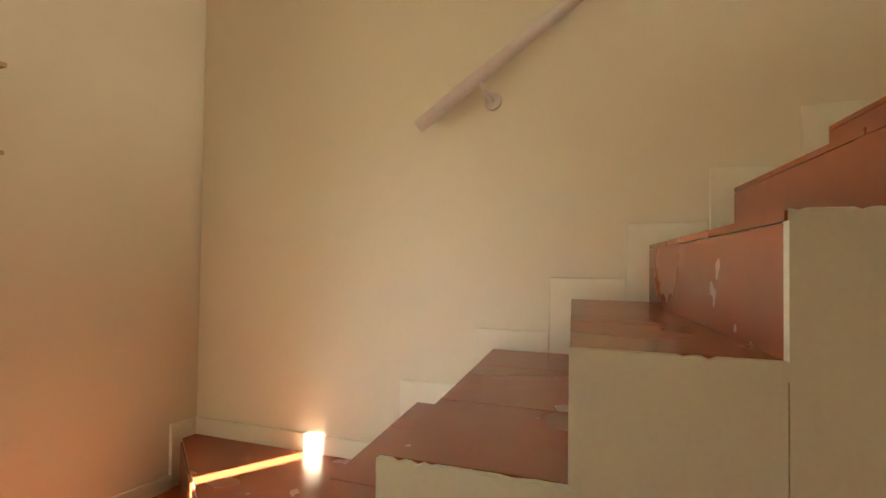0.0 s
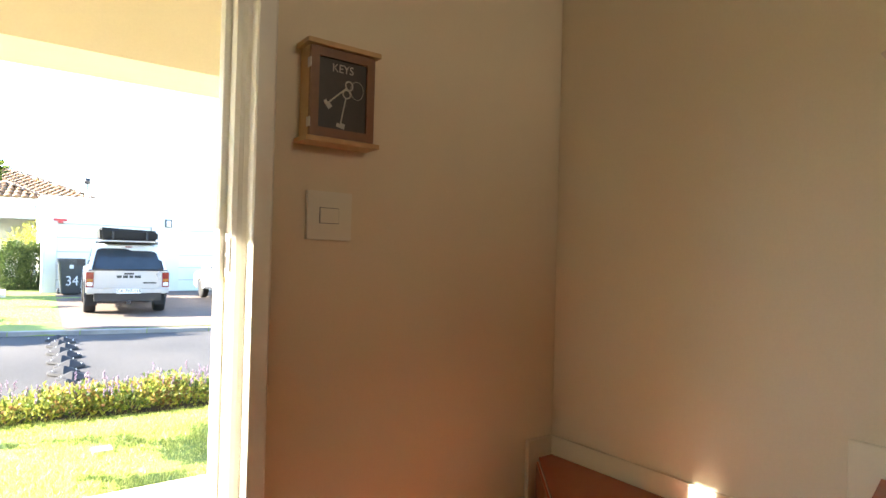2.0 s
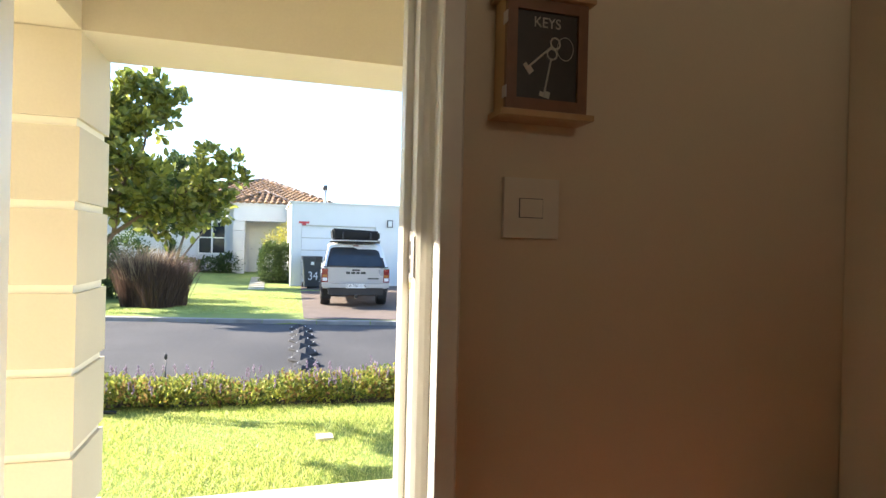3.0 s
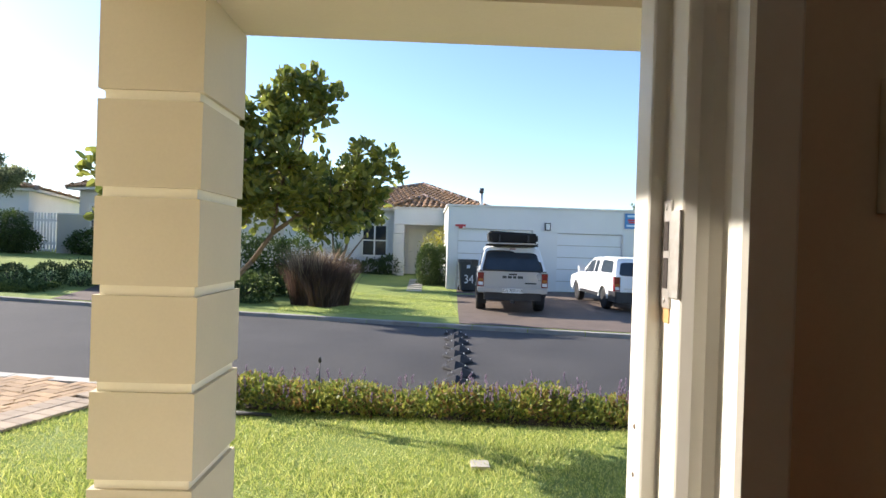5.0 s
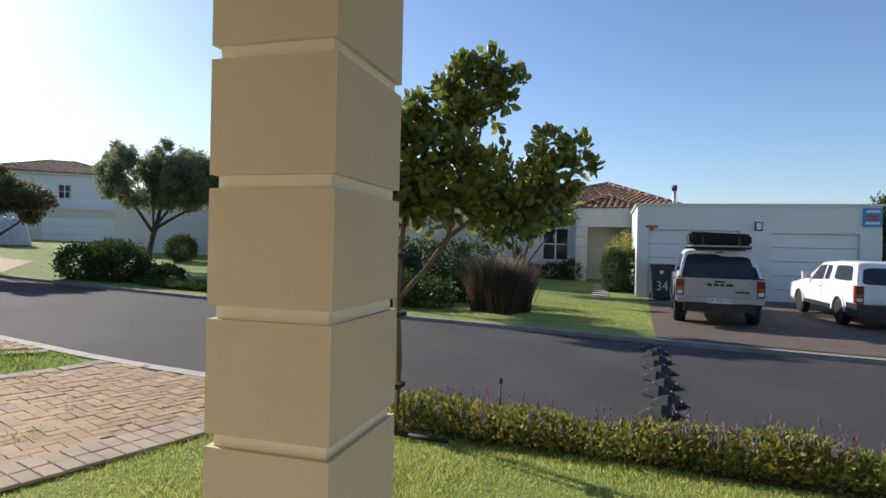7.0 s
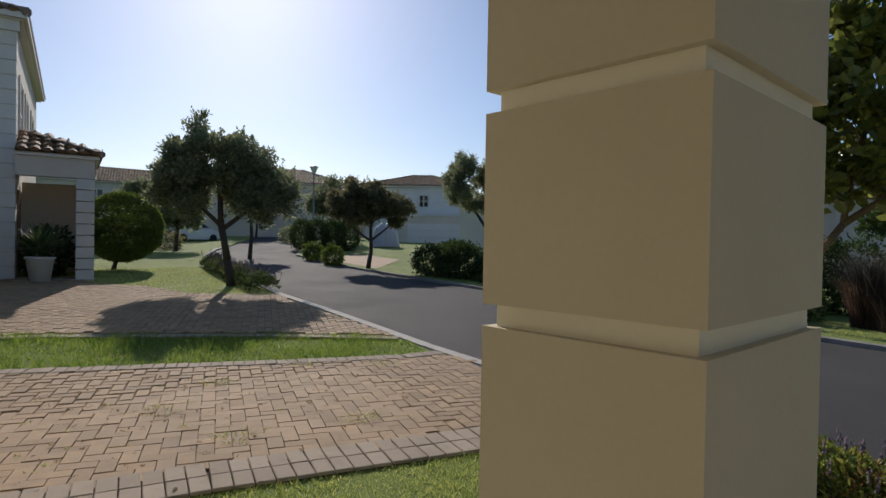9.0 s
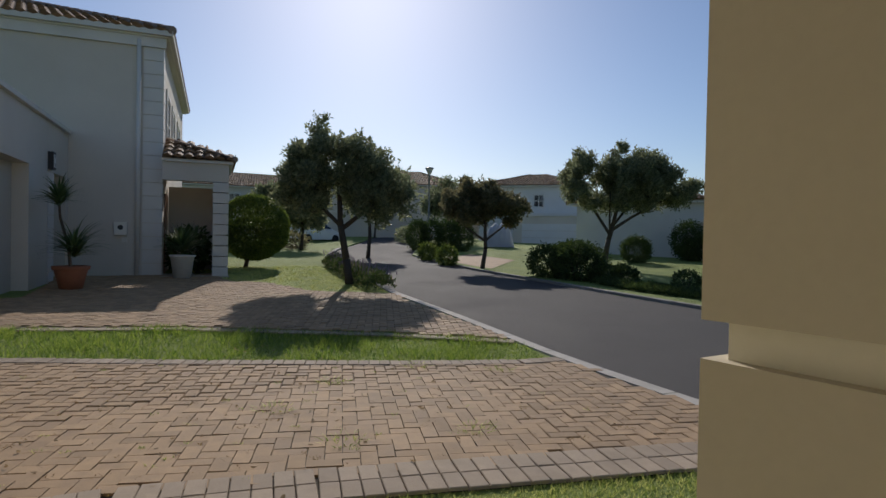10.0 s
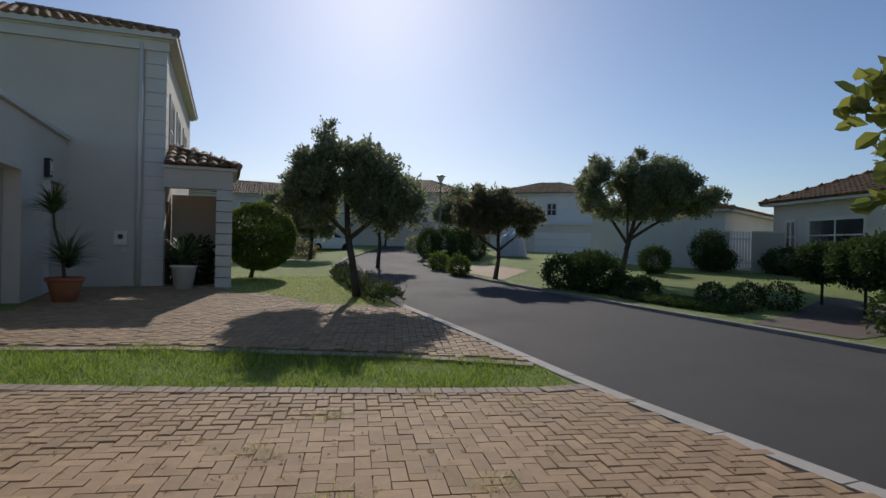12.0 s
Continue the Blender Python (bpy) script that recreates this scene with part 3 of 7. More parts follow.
part("head", boxed((JL + 0.061, -0.168, 0.0, 0.076, 2.04, 2.098), bevel=0.003), TRIM, fr)
part("threshold", boxed((JL + 0.002, JR - 0.002, 0.002, 0.235, -0.19, 0.004), bevel=0.006), TERRACOTTA, fr)
sp = part("strike_plate", boxed((-0.1528, -0.1505, 0.016, 0.0355, 1.178, 1.284), (-0.1528, -0.1505, -0.005, 0.0155, 1.189, 1.273), bevel=0.0008), STEEL, fr, "worn steel strike plate with two screws")
for z0, z1 in ((1.234, 1.263), (1.197, 1.227)):
    part("keep_hole", boxed((-0.1536, -0.153, 0.0185, 0.0285, z0, z1)), DARK_HOLE, sp)
for z in (1.185, 1.277):
    bm = bmesh.new()
    tube(bm, (-0.1529, 0.026, z), (-0.1538, 0.026, z), 0.003, 0.0026, 12)
    part("screw", bm, STEEL, sp)
part("bare_patch", boxed((-0.1512, -0.1501, 0.017, 0.034, 1.163, 1.177)), PINE, fr, "patch of bare wood under the strike")
for z in (1.0, 1.05):
    bm = bmesh.new()
    tube(bm, (-0.1672, 0.055, z), (-0.168, 0.055, z), 0.003, 0.002, 8)
    part("nail_hole", bm, BARK, fr)

leaf = thing("front_door", pose(JL + 0.065, 0.06, 0), "off-white panelled wooden front door standing open into the hall", "door")
DW = 0.78
part("leaf_core", boxed((0.008, 0.032, -DW, 0.0, 0.012, 2.03)), TRIM, leaf)
for y0, y1, z0, z1 in ((-0.12, 0.0, 0.012, 2.03), (-DW, -DW + 0.12, 0.012, 2.03), (-DW + 0.121, -0.121, 1.9, 2.03), (-DW + 0.121, -0.121, 0.82, 0.98), (-DW + 0.121, -0.121, 0.012, 0.2)):
    part("rail", boxed((0.0, 0.042, y0, y1, z0, z1), bevel=0.003), TRIM, leaf)
for z0, z1 in ((0.2, 0.82), (0.98, 1.9)):
    for yy in ((-DW + 0.121, -DW + 0.139), (-0.139, -0.121)):
        part("moulding", boxed((0.03, 0.05, *yy, z0 + 0.001, z1 - 0.001), bevel=0.007, seg=2), TRIM, leaf)
    for zz in ((z0 + 0.001, z0 + 0.019), (z1 - 0.019, z1 - 0.001)):
        part("moulding", boxed((0.03, 0.05, -DW + 0.14, -0.14, *zz), bevel=0.007, seg=2), TRIM, leaf)

# unseen panel, added to close the opening behind the fill lamp
structure("window_1", boxed((-0.02, 0.92, -5.3, -5.26, 1.93, 2.97)), TRIM, "unseen panel closing an added opening high above the stairs", "window")

# porch: rusticated pillar, beams, roof slab, floor
PX0, PX1, PY0, PY1 = -1.478, -1.137, 1.392, 1.825
GROOVES = (1.68, 1.361, 1.038, 0.72, 0.40, 0.08)
pil = thing("porch_pillar", Matrix(), "square cream pillar of plastered blocks with recessed bands", "pillar")
part("core", boxed((PX0 + 0.016, PX1 - 0.016, PY0 + 0.016, PY1 - 0.016, -0.2, EAVE + 0.2)), GROOVE_LIT, pil)
levels = [EAVE - 0.002] + list(GROOVES) + [-0.2]
for i, (hi, lo) in enumerate(zip(levels, levels[1:])):
    part("block", boxed((PX0, PX1, PY0, PY1, lo + (0.034 if i < len(GROOVES) else 0), hi), bevel=0.01, seg=2), CREAM_OUT, pil)
structure("porch_beam", boxed((PX0, 4.9, PY0, PY1 - 0.01, EAVE, 2.55), bevel=0.006), CREAM_OUT, "cream plastered beam along the porch front", "beam")
structure("porch_beam_side", boxed((PX0, PX1, 0.274, PY0 - 0.003, EAVE, 2.55), bevel=0.006), CREAM_OUT, "cream plastered beam from the pillar to the house", "beam")
structure("porch_roof", boxed((PX0 - 0.36, 5.2, 0.274, PY1 + 0.35, 2.553, 2.68)), CREAM_OUT, "porch roof slab with a small overhang", "roof")
structure("porch_fascia", boxed((PX0 - 0.36, PX0 - 0.02, 0.8, PY1 + 0.35, 2.3, 2.55), (PX0 - 0.018, 5.2, PY1 + 0.01, PY1 + 0.35, 2.3, 2.55)), CREAM_OUT, "boxed eaves of the porch roof", "eaves")
structure("porch_floor", boxed((PX0 - 0.12, 4.9, 0.236, 1.95, -0.21, -0.012), bevel=0.006), QUOIN, "pale tiled porch floor a step above the lawn", "porch floor")
structure("roof", boxed((-3.4, 5.2, -5.6, 0.232, 3.302, 3.5)), RIDGE, "plain roof over the hall", "roof")
structure("wall_porch_east", boxed((4.9, 5.1, 0.232, PY1, -0.2, 2.55)), CREAM_OUT, "cream end wall of the porch", "wall")

# ---- houses ----
def tiled_slope(name, parent, a, b, c, d, across=0.24, course=0.36, sag=0.05, label=""):
    """Barrel tiles in overlapping courses between the eave a-b and the top c-d (c above a, d above b)."""
    a, b, c, d = (Vector(p) for p in (a, b, c, d))
    e = (b - a).normalized()
    n = e.cross((c + d) / 2 - (a + b) / 2).normalized()
    if n.z < 0:
        n = -n
    s = n.cross(e)
    if s.z < 0:
        s = -s
    hc, hd = (c - a).dot(s), (d - a).dot(s)
    height = max(hc, hd)
    verts, faces = [], []
    k = 0
    while k * course < height:
        s0, s1 = k * course, min((k + 1) * course + 0.05, height)
        lo = (c - a).dot(e) * min(s0 / hc, 1)
        hi = (b - a).length + ((d - a).dot(e) - (b - a).length) * min(s0 / hd, 1)
        x = lo
        while x < hi:
            w = min(across, hi - x)
            base = len(verts)
            for ss, lift in ((s0, 0.035), (s1, 0.0)):
                for j in range(5):
                    u = j / 4
                    h = math.sin(math.pi * u) * 0.065
                    verts.append(tuple(a + e * (x + w * u) + s * ss + n * (h + lift)))
            for j in range(4):
                faces.append((base + j, base + j + 1, base + 6 + j, base + 5 + j))
            verts.append(tuple(a + e * (x + w / 2) + s * s0))
            faces.append((base, base + 10, base + 4, base + 3, base + 2, base + 1))
            x += across
        k += 1
    under = len(verts)
    verts += [tuple(p - n * 0.02) for p in (a, b, d, c)]
    faces.append((under, under + 1, under + 2, under + 3))
    return raw(name, verts, faces, ROOF_TILE, parent, label, "", "stuff")


def ridge_cap(parent, p, q, r=0.11):
    p, q = Vector(p), Vector(q)
    n = max(2, int((q - p).length / 0.4))
    bm = bmesh.new()
    for i in range(n):
        tube(bm, p + (q - p) * i / n, p + (q - p) * (i + 1.08) / n, r, r * 0.9, 8)
    return part("ridge_tiles", bm, RIDGE, parent)


def window(parent, x0, x1, y, z0, z1, cols=2, rows=2, face=-1, trim=0.08, axis=1, curtain=False):
    """A framed window in a wall across the axis, with panes set back in it."""
    def bx(a0, a1, d0, d1, c0, c1):
        lo, hi = sorted((y + face * d0, y + face * d1))
        return (a0, a1, lo, hi, c0, c1) if axis == 1 else (lo, hi, a0, a1, c0, c1)
    w = thing("window", Matrix(), "", "")
    w.parent = parent
    for k in ("label", "category"):
        if k in w:
            del w[k]
    part("surround", boxed(bx(x0 - trim, x1 + trim, 0.0, 0.03, z1, z1 + trim), bx(x0 - trim, x1 + trim, 0.0, 0.05, z0 - trim, z0), bx(x0 - trim, x0, 0.0, 0.03, z0 + 0.001, z1 - 0.001), bx(x1, x1 + trim, 0.0, 0.03, z0 + 0.001, z1 - 0.001)), QUOIN, w)
    bars = [bx(x0, x0 + 0.05, -0.04, 0.012, z0, z1), bx(x1 - 0.05, x1, -0.04, 0.012, z0, z1), bx(x0 + 0.05, x1 - 0.05, -0.04, 0.012, z0, z0 + 0.05), bx(x0 + 0.05, x1 - 0.05, -0.04, 0.012, z1 - 0.05, z1)]
    for i in range(1, cols):
        c = x0 + (x1 - x0) * i / cols
        bars.append(bx(c - 0.035, c + 0.035, -0.035, 0.014, z0 + 0.05, z1 - 0.05))
    for i in range(1, rows):
        c = z0 + (z1 - z0) * i / rows
        bars.append(bx(x0 + 0.05, x1 - 0.05, -0.03, 0.01, c - 0.025, c + 0.025))
    part("frame", boxed(*bars), TRIM, w)
    for i in range(cols):
        for j in range(rows):
            a, b = x0 + (x1 - x0) * i / cols, x0 + (x1 - x0) * (i + 1) / cols
            c, d = z0 + (z1 - z0) * j / rows, z0 + (z1 - z0) * (j + 1) / rows
            part("pane", boxed(bx(a, b, -0.012, -0.004, c, d)), WINDOW_GLASS, w)
    return w


def panel_door(parent, name, x0, x1, y, z0, z1, n, face=-1, material=GARAGE_DOOR):
    """A sectional garage door: n horizontal panels with grooves between."""
    g = new(name)
    g.parent = parent
    h = (z1 - z0) / n
    for i in range(n):
        lo, hi = sorted((y, y + face * 0.04))
        part("door_panel", boxed((x0, x1, lo, hi, z0 + i * h + 0.012, z0 + (i + 1) * h - 0.012), bevel=0.008), material, g)
    lo, hi = sorted((y, y - face * 0.03))
    part("door_back", boxed((x0, x1, lo, hi, z0, z1)), BEIGE_WALL, g)
    return g


def quoins(parent, x0, x1, y0, y1, z0, z1, n, material=QUOIN):
    h = (z1 - z0) / n
    for i in range(n):
        part("quoin_block", boxed((x0, x1, y0, y1, z0 + i * h + 0.012, z0 + (i + 1) * h - 0.012), bevel=0.01), material, parent)


# the single-storey house across the street, with its double garage
opp = thing("bungalow", Matrix(), "white single-storey bungalow with a brown hipped tile roof", "house")
Y = 24.3
part("front_wall", boxed((-3.1 - 4.2, -3.15, Y, Y + 0.25, -0.3, 2.72), (-2.09, -1.5, Y, Y + 0.25, -0.3, 2.72), (-3.15, -2.09, Y, Y + 0.25, 2.07, 2.72), (-3.15, -2.09, Y, Y + 0.25, -0.3, 0.74)), WHITE_WALL, opp)
part("front_wall", boxed((0.505, 3.99, Y, Y + 0.25, -0.3, 2.72)), WHITE_WALL, opp)
part("side_wall", boxed((-7.55, -7.302, Y, Y + 9, -0.3, 2.72)), WHITE_WALL, opp)
part("side_wall", boxed((4.0, 4.2, Y, Y + 9, -0.3, 2.72)), WHITE_WALL, opp)
window(opp, -3.15, -2.09, Y, 0.74, 2.07)
# recessed entrance under a heavy lintel
part("porch_lintel", boxed((-1.78, 0.5, Y - 0.75, Y - 0.3, 2.1, 2.72), bevel=0.01), WHITE_WALL, opp)
part("porch_cornice", boxed((-1.86, 0.58, Y - 0.83, Y - 0.25, 2.722, 2.84), bevel=0.02), QUOIN, opp)
quoins(opp, -1.78, -1.34, Y - 0.75, Y - 0.3, -0.25, 2.098, 6)
part("porch_side", boxed((-1.6, -1.4, Y - 0.298, Y - 0.002, -0.3, 2.72)), WHITE_WALL, opp)
part("porch_side", boxed((0.36, 0.5, Y - 0.75, Y + 0.6, -0.3, 2.098)), WHITE_WALL, opp)
part("entrance_back", boxed((-1.5, 0.36, Y + 0.6, Y + 0.75, -0.3, 2.72), (-1.5, -1.36, Y + 0.252, Y + 0.6, -0.3, 2.72)), WHITE_WALL, opp)
part("entrance_step", boxed((-1.34, 0.35, Y - 0.7, Y + 0.6, -0.25, -0.02), bevel=0.02), BEIGE_WALL, opp)
dr = part("door", boxed((-1.2, -0.42, Y + 0.55, Y + 0.598, -0.018, 1.95), bevel=0.01), TRIM, opp, "white front door")
part("door_handle", boxed((-1.14, -1.05, Y + 0.53, Y + 0.548, 0.95, 1.0)), STEEL, dr)
part("fascia", boxed((-7.7, 4.2, Y - 0.28, Y - 0.22, 2.68, 2.80)), TRIM, opp)
tiled_slope("roof_front", opp, (-6.4, Y - 0.3, 2.76), (2.7, Y - 0.3, 2.76), (-0.75, Y + 4.6, 4.3), (-0.55, Y + 4.6, 4.3))
tiled_slope("roof_east", opp, (2.7, Y - 0.3, 2.76), (2.7, Y + 9.4, 2.76), (-0.55, Y + 4.6, 4.3), (-0.55, Y + 4.8, 4.3))
tiled_slope("roof_west", opp, (-6.4, Y + 9.4, 2.76), (-6.4, Y - 0.3, 2.76), (-0.75, Y + 4.8, 4.3), (-0.75, Y + 4.6, 4.3))
for q in ((-6.4, Y - 0.3, 2.78), (2.7, Y - 0.3, 2.78)):
    ridge_cap(opp, (-0.65, Y + 4.6, 4.33), q)
tiled_slope("porch_roof_front", opp, (-1.86, Y - 0.85, 2.8), (0.6, Y - 0.85, 2.8), (-0.62, Y + 0.6, 3.38), (-0.58, Y + 0.6, 3.38))
tiled_slope("porch_roof_east", opp, (0.6, Y - 0.85, 2.8), (0.6, Y + 0.6, 2.8), (-0.6, Y + 0.6, 3.38), (-0.6, Y + 2.2, 3.38))
tiled_slope("porch_roof_west", opp, (-1.86, Y + 0.6, 2.8), (-1.86, Y - 0.85, 2.8), (-0.62, Y + 2.2, 3.38), (-0.62, Y + 0.6, 3.38))
for q in ((-1.86, Y - 0.85, 2.82), (0.6, Y - 0.85, 2.82)):
    ridge_cap(opp, (-0.6, Y + 0.6, 3.42), q, 0.08)
bm = bmesh.new()
tube(bm, (1.85, Y, 2.6), (1.85, Y, 3.55), 0.07, seg=14)
flue = part("flue_pipe", bm, STEEL, opp, "steel chimney flue")
bm = bmesh.new()
tube(bm, (1.85, Y, 3.56), (1.85, Y, 3.76), 0.1, seg=14)
part("cowl", bm, BLACK_PLASTIC, flue)

gar = thing("double_garage", Matrix(), "white flat-roofed double garage with panelled doors", "garage")
GY = 18.75
for x0, x1, y0, y1, z0 in ((0.28, 0.62, GY, GY + 0.3, -0.3), (3.1, 3.92, GY, GY + 0.3, -0.3), (6.1, 6.62, GY, GY + 0.3, -0.3), (0.621, 3.099, GY, GY + 0.3, 1.86), (3.921, 6.099, GY, GY + 0.3, 1.8), (0.28, 0.53, GY + 0.302, GY + 5.3, -0.3), (6.37, 6.62, GY + 0.302, GY + 5.3, -0.3)):
    part("wall_section", boxed((x0, x1, y0, y1, z0, 2.58)), WHITE_WALL, gar)
part("parapet_cap", boxed((0.22, 6.68, GY - 0.05, GY + 5.4, 2.582, 2.64), bevel=0.015), QUOIN, gar)
for x0, x1 in ((0.28, 0.6), (3.12, 3.9), (6.12, 6.62)):
    quoins(gar, x0 + 0.002, x1, GY - 0.025, GY - 0.002, -0.2, 1.78, 6, WHITE_WALL)
panel_door(gar, "garage_door", 0.63, 3.09, GY + 0.12, -0.2, 1.858, 5)
panel_door(gar, "garage_door", 3.93, 6.09, GY + 0.12, -0.2, 1.798, 5)
lamp = part("wall_lamp", boxed((3.48, 3.67, GY - 0.07, GY - 0.003, 1.87, 2.12), bevel=0.01), BLACK_PLASTIC, gar)
part("lamp_glass", boxed((3.51, 3.64, GY - 0.078, GY - 0.071, 1.9, 2.09)), LAMP_GLASS, lamp)
al = part("alarm_sign", boxed((0.52, 0.86, GY - 0.02, GY - 0.003, 1.92, 1.985), (0.63, 0.76, GY - 0.02, GY - 0.003, 1.86, 1.919)), ALARM_RED, gar, "small red warning sign")
sg = single("sign_board", boxed((6.14, 6.6, GY - 0.04, GY - 0.027, 2.02, 2.52)), SIGN_BLUE, "blue notice board with pale printed lines on the garage", "sign")
for z0, z1, x0, x1, m in ((2.4, 2.47, 6.22, 6.55, SIGN_PALE), (2.27, 2.33, 6.24, 6.52, ALARM_RED), (2.2, 2.25, 6.27, 6.5, ALARM_RED), (2.08, 2.15, 6.2, 6.55, SIGN_PALE)):
    part("print_bar", boxed((x0, x1, GY - 0.043, GY - 0.0405, z0, z1)), m, sg)

# the next house to the east
nb = thing("tiled_house", Matrix(), "pale house with a white cottage window and orange tile roof", "house")
YB = 22.5
part("wall", boxed((9.0, 10.05, YB, YB + 0.25, -0.3, 2.4), (11.15, 16, YB, YB + 0.25, -0.3, 2.4), (10.05, 11.15, YB, YB + 0.25, 1.88, 2.4), (10.05, 11.15, YB, YB + 0.25, -0.3, 0.43), (9.0, 9.25, YB + 0.252, YB + 8, -0.3, 2.4)), WHITE_WALL, nb)
window(nb, 10.05, 11.15, YB, 0.43, 1.88)
part("fascia", boxed((8.8, 16.2, YB - 0.25, YB - 0.2, 2.36, 2.46)), TRIM, nb)
tiled_slope("roof_front", nb, (8.7, YB - 0.28, 2.42), (16.4, YB - 0.28, 2.42), (11.3, YB + 2.6, 3.75), (14, YB + 2.6, 3.75))
tiled_slope("roof_west", nb, (8.7, YB + 8, 2.42), (8.7, YB - 0.28, 2.42), (11.3, YB + 5, 3.75), (11.3, YB + 2.6, 3.75))
ridge_cap(nb, (8.7, YB - 0.28, 2.45), (11.3, YB + 2.6, 3.78))
ridge_cap(nb, (11.3, YB + 2.6, 3.78), (14, YB + 2.6, 3.78))

# the double-storey house up our side of the street
PIVOT = Vector((-17.0, 2.4, 0))
lh = thing("double_storey_house", Matrix.Translation(PIVOT) @ pose(0, 0, 0, 0, 0, -10.5) @ Matrix.Translation(-PIVOT), "grey double-storey house with pale quoins, tile roof and porch", "house")
HX, HY, HZ = -17.35, 2.6, 6.0
part("side_wall", boxed((HX - 0.25, HX, -7, HY, -0.1, HZ)), GREY_WALL, lh)
part("front_wall", boxed((-27, HX - 0.252, HY - 0.25, HY, -0.1, HZ)), GREY_WALL, lh)
quoins(lh, HX - 0.45, HX + 0.025, HY - 0.42, HY + 0.03, 0.08, HZ - 0.25, 17)
bm = bmesh.new()
tube(bm, (HX + 0.06, HY - 0.52, 0.1), (HX + 0.06, HY - 0.52, HZ - 0.1), 0.05, seg=10)
part("downpipe", bm, QUOIN, lh)
for piece in ((HX - 0.3, HX + 0.12, -7, HY + 0.14, HZ - 0.02, HZ + 0.06), (-27, HX - 0.302, HY - 0.3, HY + 0.14, HZ - 0.02, HZ + 0.06), (HX + 0.001, HX + 0.08, -7, HY + 0.08, HZ - 0.26, HZ - 0.022)):
    part("eaves_board", boxed(piece), QUOIN, lh)
part("gutter", boxed((HX + 0.122, HX + 0.22, -7, HY + 0.24, HZ + 0.02, HZ + 0.15), (-27, HX + 0.12, HY + 0.142, HY + 0.24, HZ + 0.02, HZ + 0.15), bevel=0.02), QUOIN, lh)
tiled_slope("roof_east", lh, (HX + 0.22, -7.4, HZ + 0.12), (HX + 0.22, HY + 0.24, HZ + 0.12), (HX - 4.2, -7.4 + 2, HZ + 1.75), (HX - 4.2, HY - 4.2, HZ + 1.75))
tiled_slope("roof_front", lh, (HX + 0.22, HY + 0.24, HZ + 0.12), (-27.4, HY + 0.24, HZ + 0.12), (HX - 4.2, HY - 4.2, HZ + 1.75), (-24, HY - 4.2, HZ + 1.75))
ridge_cap(lh, (HX + 0.22, HY + 0.24, HZ + 0.16), (HX - 4.2, HY - 4.2, HZ + 1.8))
for x0, x1, z0, z1 in ((-19.7, -18.6, 3.4, 4.9), (-21.9, -20.8, 3.4, 4.9), (-24.6, -23.4, 3.4, 4.9)):
    window(lh, x0, x1, HY + 0.004, z0, z1, face=1, trim=0.12)
box_ = part("meter_box", boxed((HX + 0.002, HX + 0.12, 1.58, 1.86, 1.1, 1.42), bevel=0.01), TRIM, lh)
bm = bmesh.new()
tube(bm, (HX + 0.12, 1.72, 1.29), (HX + 0.128, 1.72, 1.29), 0.06, seg=16)
part("dial", bm, BLACK_PLASTIC, box_)
part("socket_cover", boxed((HX + 0.002, HX + 0.06, 1.74, 1.86, 0.93, 1.05), bevel=0.005), QUOIN, lh)
# its porch
part("porch_beam", boxed((-17.28, -16.98, HY + 0.032, 4.17, 2.48, 2.93), (-19.6, -17.282, 3.85, 4.17, 2.48, 2.93), bevel=0.01), GREY_WALL, lh)
part("porch_cornice", boxed((-19.7, -16.9, HY + 0.032, 4.27, 2.932, 3.02), bevel=0.02), QUOIN, lh)
quoins(lh, -17.3, -16.96, 3.8, 4.17, 0.08, 2.478, 9)
quoins(lh, -19.6, -19.26, 3.8, 4.17, 0.08, 2.478, 9)
part("porch_wall", boxed((-19.55, -19.3, HY + 0.034, 3.798, -0.1, 2.478), bevel=0.01), GREY_WALL, lh)
# added wall, out of view, that keeps light out of the porch
part("porch_wall", boxed((-19.258, -17.302, 3.85, 4.1, 0.122, 2.478), bevel=0.01), GREY_WALL, lh)
part("porch_step", boxed((-19.7, -16.9, HY + 0.002, 4.2, -0.1, 0.12), bevel=0.02), BEIGE_WALL, lh)
part("porch_door", boxed((-19.0, -18.0, HY + 0.002, HY + 0.05, 0.122, 2.2), bevel=0.01), DARK_WOOD, lh)
tiled_slope("porch_roof_east", lh, (-16.85, HY + 0.04, 3.02), (-16.85, 4.34, 3.02), (-18.0, HY + 0.04, 3.55), (-18.2, HY + 0.4, 3.55))
tiled_slope("porch_roof_front", lh, (-16.85, 4.34, 3.02), (-19.75, 4.34, 3.02), (-18.2, HY + 0.06, 3.6), (-18.5, HY + 0.06, 3.6))
ridge_cap(lh, (-16.85, 4.34, 3.05), (-18.2, HY + 0.1, 3.62), 0.07)
# its garage wing
for piece in ((-15.95, -14.2, 0.3, 0.6, -0.1, 3.45), (-14.2, -10.95, 0.3, 0.6, 2.42, 3.45), (-17.1, -15.95, 0.3, 0.6, 2.42, 3.45), (-17.348, -17.1, 0.3, 0.6, -0.1, 3.45)):
    part("garage_wall", boxed(piece), GREY_WALL, lh)
part("garage_parapet", boxed((-17.3, -10.9, 0.22, 0.68, 3.452, 3.54), bevel=0.02), QUOIN, lh)
panel_door(lh, "garage_door", -14.19, -11.0, 0.3, -0.05, 2.41, 5, face=-1)
quoins(lh, -15.94, -15.5, 0.602, 0.625, 0.0, 2.4, 8)
panel_door(lh, "side_door", -17.09, -15.96, 0.3, 0.0, 2.41, 5, face=-1)
gl = part("wall_lamp", boxed((-15.75, -15.52, 0.602, 0.7, 2.45, 2.82), bevel=0.015), BLACK_PLASTIC, lh)
